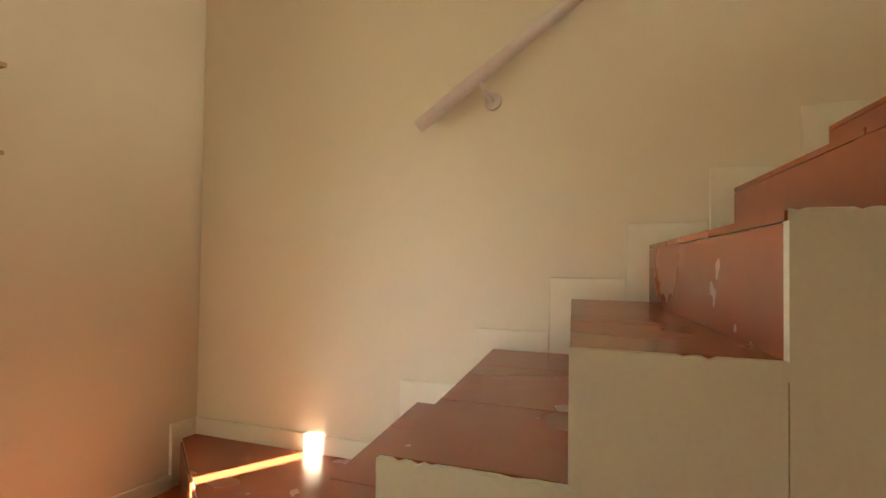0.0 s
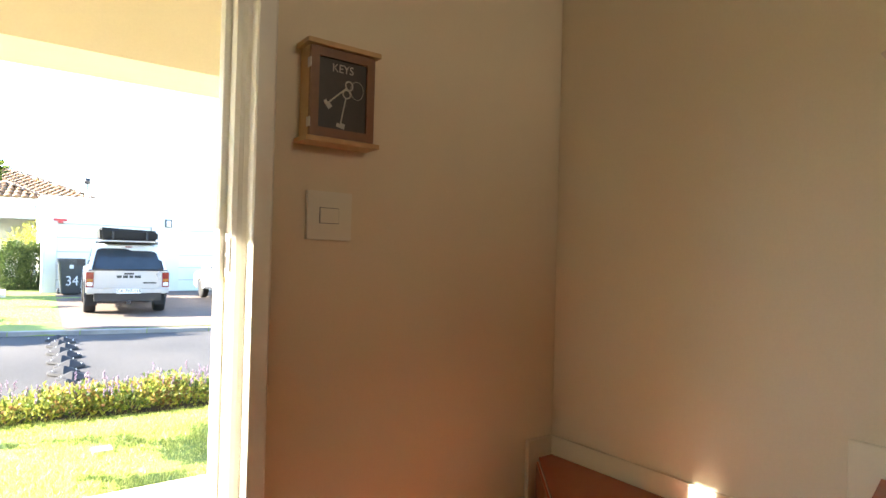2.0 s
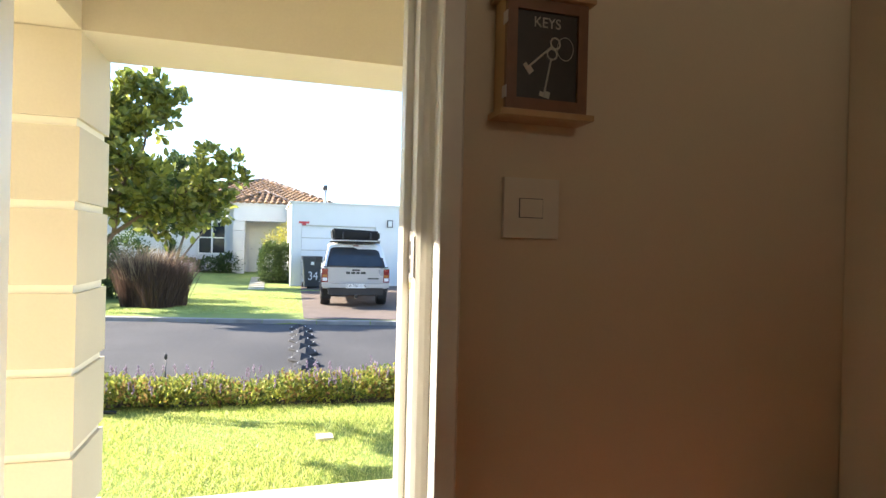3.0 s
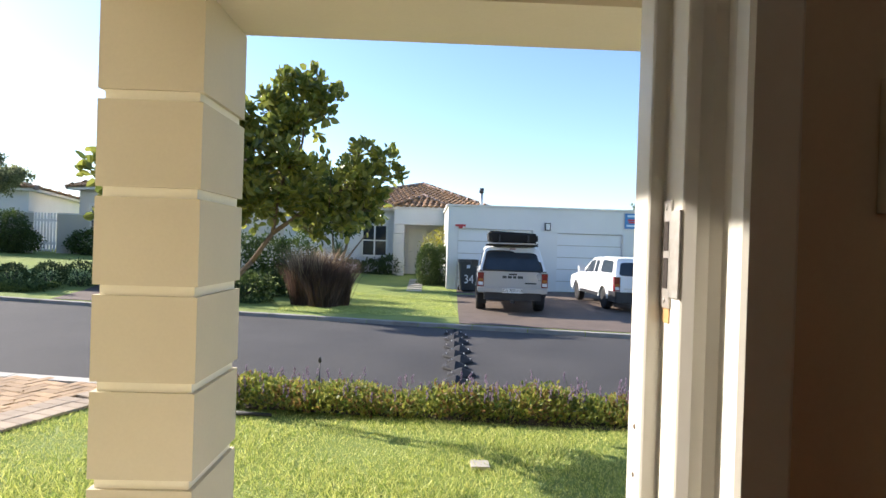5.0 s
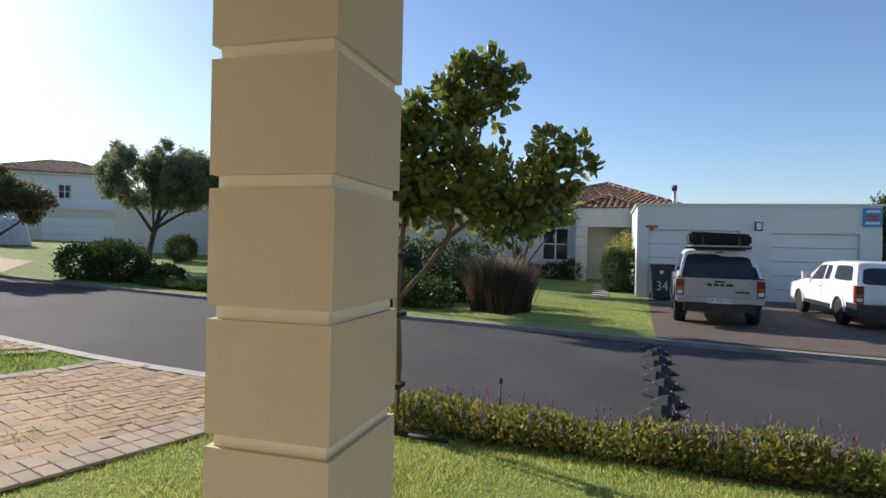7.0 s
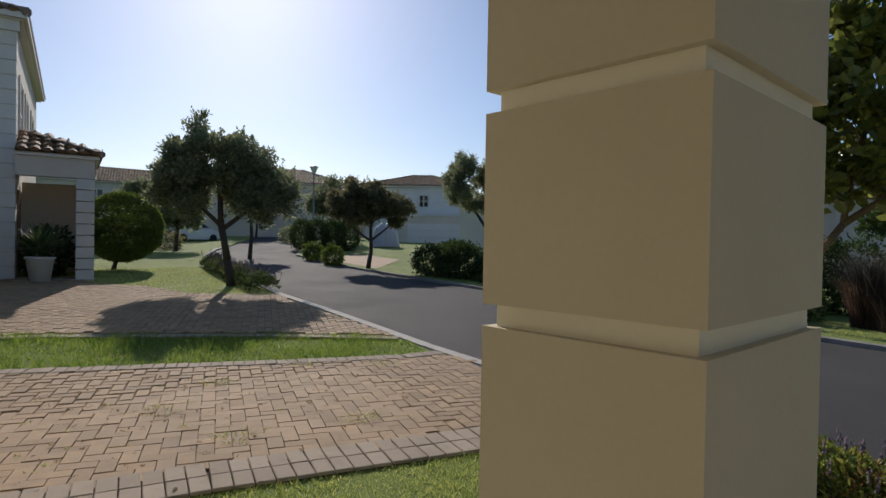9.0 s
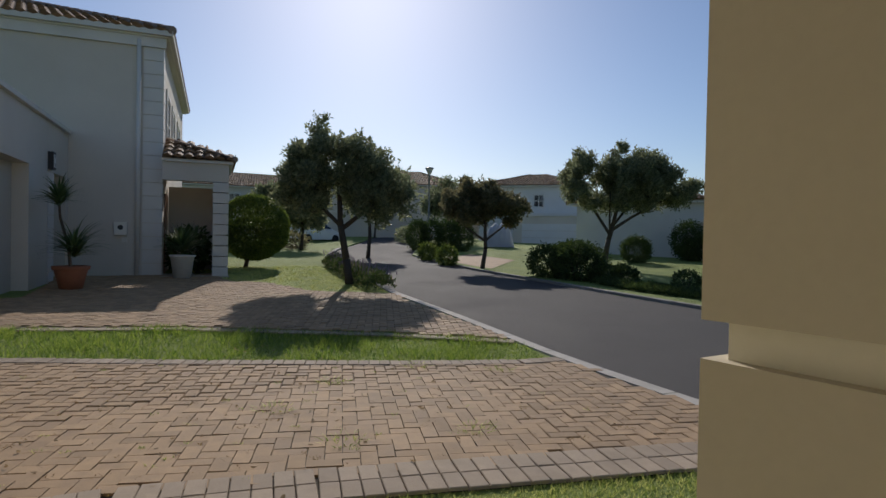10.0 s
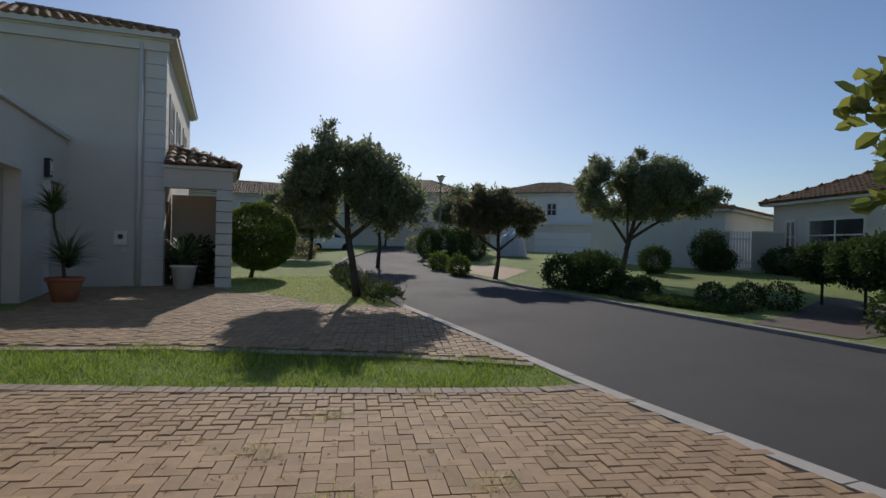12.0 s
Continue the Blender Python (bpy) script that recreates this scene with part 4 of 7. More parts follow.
part("lamp_glass", boxed((-15.71, -15.56, 0.701, 0.708, 2.5, 2.77)), LAMP_GLASS, gl)


def turned_house(m, w, d, h, roof_h, name, label, wall, windows, storey=None, hip=0.45):
    """A plain hipped house in its own axes: front towards -y, w wide, d deep."""
    o = thing(name, m, label, "house")
    part("wall", boxed((0, w, 0, d, -0.6, h)), wall, o)
    part("eaves_board", boxed((-0.35, w + 0.35, -0.35, d + 0.35, h + 0.002, h + 0.12), bevel=0.02), QUOIN, o)
    t = h + 0.12
    k = min(w, d) * hip
    if w >= d:
        c1, c2 = (k, d / 2, t + roof_h), (w - k, d / 2, t + roof_h)
    else:
        c1, c2 = (w / 2, k, t + roof_h), (w / 2, d - k, t + roof_h)
    corners = [(-0.4, -0.4, t), (w + 0.4, -0.4, t), (w + 0.4, d + 0.4, t), (-0.4, d + 0.4, t)]
    if w >= d:
        tops = [(c1, c2), (c2, c2), (c2, c1), (c1, c1)]
    else:
        tops = [(c1, c1), (c1, c2), (c2, c2), (c2, c1)]
    for i, nm in enumerate(("roof_front", "roof_east", "roof_back", "roof_west")):
        a, b = corners[i], corners[(i + 1) % 4]
        c, e = (Vector(v) for v in tops[i])
        if c == e:
            e = e + (Vector(b) - Vector(a)).normalized() * 0.02
        tiled_slope(nm, o, a, b, c, e)
    for q, top in zip(corners, (c1, c2 if w >= d else c1, c2, c1 if w >= d else c2)):
        ridge_cap(o, q, top, 0.1)
    if storey:
        part("string_course", boxed((-0.03, w + 0.03, -0.04, -0.002, storey, storey + 0.1)), QUOIN, o)
    for x0, x1, z0, z1 in windows:
        window(o, x0, x1, -0.004, z0, z1, face=-1)
    return o


# houses further off, west and north-west
turned_house(pose(-15.7, 25.6, 0.45, 0, 0, -24), 9, 8, 2.75, 1.7, "corner_house", "shaded house with a dark tile roof and white windows", GREY_WALL, [(0.75, 1.3, 0.85, 2.1), (2.0, 4.6, 0.9, 2.1)])
turned_house(pose(-23.0, 22.5, 0.4, 0, 0, 18), 6.2, 9, 2.6, 0.9, "long_house", "white house end wall with a low brown roof", WHITE_WALL, [])
fh = turned_house(pose(-41.5, 29.5, 0.75, 0, 0, 40), 8.5, 8, 4.85, 1.3, "far_house", "white double-storey house with a brown roof and small windows", WHITE_WALL, [(2.2, 2.9, 3.2, 4.2), (4.6, 5.4, 3.2, 4.2)], 2.6)
part("garage_wing", boxed((3.6, 9.2, -3.4, -0.05, -0.6, 2.3)), GREY_WALL, fh)
part("wing_parapet", boxed((3.5, 9.3, -3.5, -0.03, 2.302, 2.42), bevel=0.02), QUOIN, fh)
panel_door(fh, "garage_door", 4.3, 8.4, -3.4, -0.4, 1.75, 4)
turned_house(pose(-52, 20, 0.8, 0, 0, 62), 12, 8, 5.2, 1.6, "far_house", "grey double-storey house far up the street in shade", GREY_WALL, [(2, 3, 3.2, 4.4), (6, 7, 3.2, 4.4), (9, 10, 3.2, 4.4)], 2.7)
turned_house(pose(-54, 33, 0.8, 0, 0, 50), 9, 7, 3.0, 1.2, "far_house", "low pale house at the end of the street", BEIGE_WALL, [(2, 3, 1, 2), (5, 6, 1, 2)])
turned_house(pose(-60, 5, 0.8, 0, 0, 85), 20, 8, 5.0, 1.6, "far_house", "grey double-storey house beyond the corner", GREY_WALL, [(3, 4, 3.2, 4.4), (8, 9, 3.2, 4.4)], 2.7)

# low wall and white gate between the houses
gw = thing("garden_wall", pose(-17.2, 23.0, 0.45, 0, 0, 34), "pale plastered garden wall with a coping", "wall")
part("wall", boxed((0, 1.05, 0, 0.2, -0.4, 1.62), (1.85, 3.0, 0, 0.2, -0.4, 1.62)), BEIGE_WALL, gw)
part("coping", boxed((-0.03, 1.05, -0.03, 0.23, 1.622, 1.68), (1.85, 3.0, -0.03, 0.23, 1.622, 1.68), bevel=0.01), QUOIN, gw)
gt = thing("garden_gate", pose(-17.2, 23.0, 0.45, 0, 0, 34), "white slatted wooden gate with a diagonal brace", "gate")
for i in range(7):
    part("slat", boxed((1.08 + i * 0.108, 1.15 + i * 0.108, 0.06, 0.085, 0.08, 1.66), bevel=0.004), CAR_WHITE, gt)
for z in (0.35, 1.3):
    part("rail", boxed((1.07, 1.83, 0.087, 0.12, z, z + 0.1), bevel=0.004), CAR_WHITE, gt)

# ---- plants ----
def tree(name, at, limbs, tips, leaves, size, leaf, bark, label, crown_label="", n_clump=5, spread=0.8, shell=0.3, wide=0.55, seed=3, stake=None):
    """Trunk and limbs through given points (from the foot at z 0), and a crown of single leaves round the tips."""
    o = thing(name, pose(at[0], at[1], gz(*at)), label, "tree")
    for i, (pts, radii) in enumerate(limbs):
        bm = bmesh.new()
        limb(bm, [Vector(p) for p in pts], radii, 8)
        part("trunk" if i == 0 else "branch", bm, bark, o)
    c, d = in_blobs(grow(tips, n_clump, spread, seed), leaves, shell)
    c += np.random.default_rng(seed).normal(0, 0.11 * np.mean([q[3] for q in tips]), c.shape)
    d[:, 2] += 0.35
    # loose sprigs that stand out of the outline
    g = np.random.default_rng(seed + 50)
    for x, y, z, r in tips:
        if r > 0.07:
            for _ in range(int(3 + 12 * r)):
                e = g.normal(0, 1, 3) + np.array([0, 0, 0.6])
                e /= np.linalg.norm(e)
                k = np.linspace(0.6, g.uniform(1.05, 1.4), 12)[:, None]
                c = np.concatenate([c, np.array([x, y, z]) + e * r * k + g.normal(0, 0.25 * size, (12, 3))])
                d = np.concatenate([d, e + g.normal(0, 0.5, (12, 3))])
    v, f = leaf_cloud(c, d, size, size * wide)
    raw("crown", v, f, leaf, o, crown_label)
    # twigs that carry the outer clumps
    g = np.random.default_rng(seed)
    bm = bmesh.new()
    for x, y, z, r in tips:
        for _ in range(5):
            e = g.normal(0, 1, 3)
            e /= np.linalg.norm(e)
            q = Vector((x, y, z)) + Vector(e) * r * 0.85
            tube(bm, (x * 0.94, y * 0.94, z - r * 0.6), q, 0.002 + 0.01 * r, 0.0015 + 0.003 * r, 5)
    part("twigs", bm, bark, o, kind="stuff")
    return o


def deepen(tips, way, d):
    """The clumps, with further ones before and behind them along a way."""
    return tips + [(x + way[0] * k, y + way[1] * k, z - 0.12, r * 0.85) for x, y, z, r in tips for k in (-d, d) if r > 0.36]


def bush(name, at, blobs, leaves, size, leaf, label, category="bush", shell=0.72, wide=0.55, sink=0.0, group="", stems=4):
    """A shrub: short stems and a skin of single leaves round a leafy core."""
    o = thing(name, pose(at[0], at[1], gz(*at) - sink), label, category, group)
    c, d = in_blobs(blobs, leaves, shell)
    c[:, 2] = np.maximum(c[:, 2], 0.01)
    v, f = leaf_cloud(c, d, size, size * wide, 0.6)
    raw("foliage", v, f, leaf, o)
    bm = bmesh.new()
    for x, y, z, a, b, h in blobs:
        for k in range(stems):
            tube(bm, (x * 0.6 + 0.05 * a * math.cos(k * 1.7), y * 0.6 + 0.05 * b * math.sin(k * 1.7), -0.03), (x + 0.5 * a * math.cos(k * 1.57), y + 0.5 * b * math.sin(k * 1.57), z + 0.3 * h), 0.015, 0.006, 5)
    if stems:
        part("stems", bm, DARK_BARK, o, kind="stuff")
    return o


def spiky(name, m, n, length, width, leaf, parent=None, rise=0.5, droop=0.5):
    """A rosette of long bent blades."""
    g = np.random.default_rng(n)
    verts, faces = [], []
    for i in range(n):
        a, el = g.uniform(0, 2 * math.pi), g.uniform(0.15, 1.45)
        ln, b = length * g.uniform(0.7, 1.1), len(verts)
        s = Vector((-math.sin(a), math.cos(a), 0))
        p = Vector((0, 0, g.uniform(-0.1, 0.15) * length))
        for k in range(5):
            w = width * (1 - (k / 4) ** 1.5) * 0.5 + 0.001
            verts += [tuple(p - s * w), tuple(p + s * w + Vector((0, 0, w * 0.3)))]
            e = el - droop * (k / 4) ** 1.5
            p = p + Vector((math.cos(a) * math.cos(e), math.sin(a) * math.cos(e), math.sin(e))) * ln / 4
        for k in range(4):
            faces.append((b + 2 * k, b + 2 * k + 1, b + 2 * k + 3, b + 2 * k + 2))
    ob = raw(name, verts, faces, leaf, parent)
    ob.matrix_basis = m
    return ob


def tuft(bm_v, bm_f, x, y, z, n, h, r, g, lean=0.35, w=0.006):
    for _ in range(n):
        a, d = g.uniform(0, 2 * math.pi), r * math.sqrt(g.random())
        bx, by = x + math.cos(a) * d, y + math.sin(a) * d
        hh = h * g.uniform(0.6, 1.1)
        lx, ly = g.normal(0, lean) * hh + math.cos(a) * d * 0.5, g.normal(0, lean) * hh + math.sin(a) * d * 0.5
        s = g.uniform(0, math.pi)
        sx, sy = math.cos(s) * w, math.sin(s) * w
        b = len(bm_v)
        bm_v += [(bx - sx, by - sy, z), (bx + sx, by + sy, z), (bx + lx * 0.4 + sx * 0.7, by + ly * 0.4 + sy * 0.7, z + hh * 0.6), (bx + lx * 0.4 - sx * 0.7, by + ly * 0.4 - sy * 0.7, z + hh * 0.6), (bx + lx, by + ly, z + hh)]
        bm_f += [(b, b + 1, b + 2, b + 3), (b + 3, b + 2, b + 4)]


def inside(p, poly):
    x, y = p
    hit = False
    for (x0, y0), (x1, y1) in zip(poly, poly[1:] + poly[:1]):
        if (y0 > y) != (y1 > y) and x < (x1 - x0) * (y - y0) / (y1 - y0) + x0:
            hit = not hit
    return hit


# young tree with shiny round leaves on our lawn, tied to a stake
tree("young_tree", (-2.11, 4.46),
     [([(0, 0, -0.05), (0.03, 0.0, 0.5), (0.0, 0.02, 1.0), (0.02, 0.03, 1.4), (0.05, 0.05, 1.9), (0.3, 0.1, 2.4)], [0.03, 0.026, 0.024, 0.022, 0.016, 0.008]),
      ([(0.0, 0.02, 1.0), (0.22, 0.06, 1.25), (0.38, 0.1, 1.5), (0.7, 0.16, 1.75), (1.1, 0.25, 2.0)], [0.024, 0.022, 0.02, 0.014, 0.006]),
      ([(0.38, 0.1, 1.5), (0.42, 0.12, 1.9), (0.6, 0.16, 2.3), (0.62, 0.2, 2.75)], [0.018, 0.015, 0.01, 0.005]),
      ([(0.0, 0.02, 1.35), (-0.3, -0.05, 1.6), (-0.6, -0.1, 2.0), (-0.65, -0.1, 2.15)], [0.02, 0.014, 0.008, 0.004]),
      ([(0.0, 0.02, 1.2), (-0.15, -0.3, 1.55), (-0.35, -0.6, 1.8), (-0.5, -0.85, 2.0)], [0.018, 0.014, 0.009, 0.004])],
     [(0.05, 0.05, 2.05, 0.3), (0.3, 0.1, 1.95, 0.34), (0.55, 0.15, 2.0, 0.32), (0.45, 0.12, 2.3, 0.24), (0.55, 0.15, 2.55, 0.2), (0.62, 0.17, 2.76, 0.14), (0.78, 0.2, 2.62, 0.12), (0.4, 0.12, 2.55, 0.14), (0.25, 0.08, 2.38, 0.14), (0.3, 0.08, 2.6, 0.1), (0.9, 0.18, 2.72, 0.07), (0.47, 0.12, 2.8, 0.1), (0.12, 0.05, 2.5, 0.1), (0.7, 0.18, 2.84, 0.08), (0.9, 0.22, 1.85, 0.28), (1.1, 0.22, 2.0, 0.16), (1.2, 0.22, 1.82, 0.18), (1.12, 0.22, 2.24, 0.09), (1.32, 0.25, 2.2, 0.09), (1.38, 0.26, 2.04, 0.08), (0.7, 0.2, 1.68, 0.24), (1.0, 0.2, 1.62, 0.14), (0.15, 0.1, 1.72, 0.26),
      (-0.28, -0.05, 1.95, 0.26), (-0.6, -0.1, 2.02, 0.2), (-0.2, 0, 2.35, 0.2), (0.05, 0.02, 2.3, 0.14), (-0.45, -0.72, 1.6, 0.14), (-0.5, -0.82, 1.85, 0.18), (-0.42, -0.65, 2.12, 0.18), (-0.2, -0.36, 1.78, 0.24), (-0.18, -0.32, 2.15, 0.24), (-0.3, -0.45, 2.38, 0.14)],
     5200, 0.082, SHINY_LEAF, BARK, "young tree with shiny round leaves on the lawn", "yellow-green glossy leaves", 6, 0.9, 0.1, 0.72)
stk = thing("tree_stake", pose(-2.06, 4.36, -0.22), "thin wooden stake beside the young tree", "stake")
bm = bmesh.new()
tube(bm, (0, 0, 0), (-0.05, 0.02, 1.75), 0.016, 0.014, 8)
part("pole", bm, PINE, stk)
for z in (0.35, 0.9, 1.35):
    part("tie", boxed((-0.07, 0.03, -0.02, 0.12, z, z + 0.035), bevel=0.006), BLACK_RUBBER, stk)
bm = bmesh.new()
limb(bm, [Vector(p) for p in ((-2.3, 4.3, -0.17), (-1.9, 4.22, -0.165), (-1.6, 4.2, -0.17))], [0.018, 0.02, 0.014], 8)
single("irrigation_pipe", bm, BLACK_RUBBER, "short black irrigation pipe lying by the tree", "pipe")

# flower bed along our kerb
def flower_bed(name, pts, width, height, n, label, mats=(LAV_LEAF, LAV_RED), spikes=300, size=0.045):
    o = thing(name, Matrix(), label, "flower bed", kind="stuff")
    g = np.random.default_rng(11)
    P = np.array(pts)
    seg = np.linalg.norm(np.diff(P, axis=0), axis=1)
    cum = np.concatenate([[0], np.cumsum(seg)])

    def along(s):
        return np.stack([np.interp(s, cum, P[:, 0]), np.interp(s, cum, P[:, 1])], 1)
    for j, (m, share) in enumerate(zip(mats, (0.8, 0.2))):
        k = int(n * share)
        s = g.random(k) * cum[-1]
        if j:
            s = (np.round(s / 0.7) * 0.7 + g.normal(0, 0.16, k)) % cum[-1]
        xy = along(s)
        off = g.uniform(-1, 1, k)
        lump = 0.75 + 0.25 * np.sin(s * 5.1) * np.sin(s * 2.3 + 1) + 0.12 * g.normal(0, 1, k)
        top = height * np.sqrt(np.maximum(0.02, 1 - off ** 2 * 0.85)) * lump
        z = top * (0.08 + 0.92 * np.sqrt(g.random(k)))
        c = np.stack([xy[:, 0] + g.normal(0, 0.02, k), xy[:, 1] + off * width / 2, z], 1)
        c[:, 2] += np.array([gz(a, b) for a, b in c[:, :2]])
        d = np.stack([g.normal(0, 0.5, k), off * 0.6 + g.normal(0, 0.4, k), np.full(k, 0.8)], 1)
        v, f = leaf_cloud(c, d, size, size * 0.5, 0.4)
        raw("leaves", v, f, m, o, kind="stuff")
    verts, faces, sv, sf = [], [], [], []
    for s in g.random(spikes) * cum[-1]:
        x, y = along(np.array([s]))[0]
        y += g.uniform(-0.5, 0.5) * width
        tuft(sv, sf, x, y, gz(x, y) + height * 0.4, 1, height * g.uniform(0.6, 1.0), 0.01, g, 0.1, 0.0025)
        tip = Vector(sv[-1])
        for q in range(7):
            e = tip + Vector((g.normal(0, 0.005), g.normal(0, 0.005), -q * 0.011))
            b = len(verts)
            r = 0.007
            verts += [(e.x - r, e.y, e.z), (e.x, e.y - r, e.z), (e.x + r, e.y, e.z), (e.x, e.y + r, e.z), (e.x, e.y, e.z + 0.016), (e.x, e.y, e.z - 0.01)]
            faces += [(b, b + 1, b + 4), (b + 1, b + 2, b + 4), (b + 2, b + 3, b + 4), (b + 3, b, b + 4), (b + 1, b, b + 5), (b + 2, b + 1, b + 5), (b + 3, b + 2, b + 5), (b, b + 3, b + 5)]
    raw("flower_stalks", sv, sf, HEDGE_LEAF, o, kind="stuff")
    raw("flower_spikes", verts, faces, LAV_FLOWER, o, kind="stuff")
    return o


flower_bed("lavender_bed", [(-2.15, 4.62), (-0.7, 4.5), (0.5, 4.45), (1.8, 4.35), (3.2, 4.05), (5, 3.75)], 0.56, 0.245, 28000, "low lavender and yellow-green ground cover along the kerb", spikes=260)
flower_bed("lavender_bed", [(-12.7, 6.55), (-14.5, 6.95), (-17.5, 7.6), (-20.5, 8.4)], 0.7, 0.42, 5000, "low dark lavender bed along the far kerb", (HEDGE_LEAF, RED_LEAF), 300, 0.08)
flower_bed("ground_cover", [(-13.0, 13.75), (-11.6, 13.35), (-10.2, 13.3), (-9.3, 13.5)], 1.1, 0.2, 7000, "low dark ground cover between the lawn and the road", (HEDGE_LEAF, HEDGE_LEAF), 0, 0.08)
flat_patch("flower_bed_soil", [(-2.3, 4.5), (5.0, 3.6), (5.0, 4.0), (-2.25, 4.9)], 0.01, SOIL, "dark soil under the flowering ground cover", "soil")
post = thing("garden_light", pose(-1.3, 4.62, -0.2) @ Matrix.Scale(0.75, 4), "small black garden spike light in the flower bed", "garden light")
bm = bmesh.new()
tube(bm, (0, 0, 0), (0, 0, 0.5), 0.009, seg=8)
part("spike", bm, BLACK_PLASTIC, post)
bm = bmesh.new()
lathe(bm, [(0.012, 0.5), (0.022, 0.52), (0.018, 0.56), (0.006, 0.575)], 12)
part("head", bm, BLACK_PLASTIC, post)

# up our side of the street
tree("street_tree", (-14.31, 6.47),
     [([(0, 0, -0.05), (-0.03, -0.08, 0.6), (-0.08, -0.22, 1.4), (-0.1, -0.25, 2.0), (-0.15, -0.3, 2.9)], [0.11, 0.09, 0.08, 0.06, 0.02]),
      ([(-0.08, -0.22, 1.3), (0.3, 0.4, 1.9), (0.5, 1.0, 2.4)], [0.06, 0.045, 0.015]),
      ([(-0.08, -0.22, 1.4), (-0.3, -0.8, 2.0), (-0.4, -1.2, 2.6)], [0.055, 0.04, 0.015])],
     deepen([(-0.42, -0.6, 3.7, 0.3), (-0.3, -0.4, 3.35, 0.38), (0.0, 0.1, 3.25, 0.38), (0.28, 0.5, 2.95, 0.37), (-0.6, -0.9, 3.1, 0.37), (-0.7, -1.1, 2.65, 0.4), (-0.75, -1.2, 2.2, 0.37), (-0.45, -0.7, 2.6, 0.5), (-0.5, -0.75, 2.0, 0.38), (0.0, 0.0, 2.6, 0.55), (0.1, 0.1, 2.1, 0.42), (0.5, 0.9, 2.45, 0.4), (0.62, 1.12, 2.25, 0.36), (0.6, 1.1, 1.9, 0.3), (0.35, 0.6, 1.65, 0.28), (0.3, 0.5, 2.15, 0.42)], (-0.86, 0.52), 0.5),
     34000, 0.1, DARK_LEAF, DARK_BARK, "olive-green street tree with a leaning trunk by the driveway", "", 8, 1.0, 0.15, 0.4)
bush("clipped_ball_tree", (-19.68, 5.17), [(0, 0.35, 1.24, 1.03, 1.03, 0.97), (0, 0.35, 0.95, 1.0, 1.0, 0.56)], 26000, 0.075, BALL_LEAF, "large clipped round bush on a short stem", "bush", 0.96, stems=0)
ball_stem = bpy.data.objects["clipped_ball_tree"]
bm = bmesh.new()
limb(bm, [Vector(p) for p in ((0, 0.1, -0.05), (0.02, 0.18, 0.3), (0, 0.3, 0.8))], [0.07, 0.06, 0.05], 8)
part("trunk", bm, DARK_BARK, ball_stem)
for i, (x, y, z, r) in enumerate(((-24.5, 11.6, 2.6, 1.3), (-30.5, 8.9, 2.0, 1.4), (-30.5, 10.6, 2.0, 1.5), (-34, 21.5, 2.6, 1.8), (-46, 22, 3.0, 2.4))):
    tree("street_tree", (x, y), [([(0, 0, -0.05), (0.05, 0.05, 1.0), (0, 0, 2.2)], [0.1, 0.08, 0.03])], [(0, 0, z, r * 0.6), (r * 0.5, 0.2, z - 0.2, r * 0.5), (-r * 0.5, -0.2, z - 0.1, r * 0.5), (0, r * 0.6, z - 0.3, r * 0.5), (0.1, -r * 0.6, z + 0.1, r * 0.45), (0, 0, z + r * 0.5, r * 0.45)],
         6500, 0.19, DARK_LEAF, DARK_BARK, "dark leafy street tree further up the road", "", 6, 0.85, 0.2, 0.45, seed=5 + i)
# across the street, to the west
tree("street_tree", (-18.23, 13.2),
     [([(0, 0, -0.05), (0.05, 0.1, 0.7), (0.0, 0.1, 1.3), (0, 0.1, 2.0)], [0.09, 0.07, 0.06, 0.03]), ([(0.0, 0.1, 1.0), (0.5, 0.8, 1.7)], [0.05, 0.02]), ([(0.0, 0.1, 1.0), (-0.5, -0.8, 1.7)], [0.05, 0.02])],
     deepen([(-0.3, -0.45, 2.85, 0.38), (0.05, 0.15, 2.85, 0.38), (-0.6, -0.95, 2.45, 0.37), (-0.6, -1.0, 2.05, 0.3), (-0.3, -0.5, 2.1, 0.42), (0.2, 0.3, 2.3, 0.48), (0.5, 0.9, 2.35, 0.38), (0.62, 1.1, 2.15, 0.34), (0.5, 0.9, 1.75, 0.3), (0.1, 0.1, 1.8, 0.36), (0.0, 0.0, 2.5, 0.45), (-0.25, -0.35, 1.75, 0.36)], (-0.86, 0.52), 0.55),
     36000, 0.1, RED_LEAF, DARK_BARK, "round-headed street tree with reddish dark leaves", "", 7, 1.0, 0.2, 0.5, seed=9)
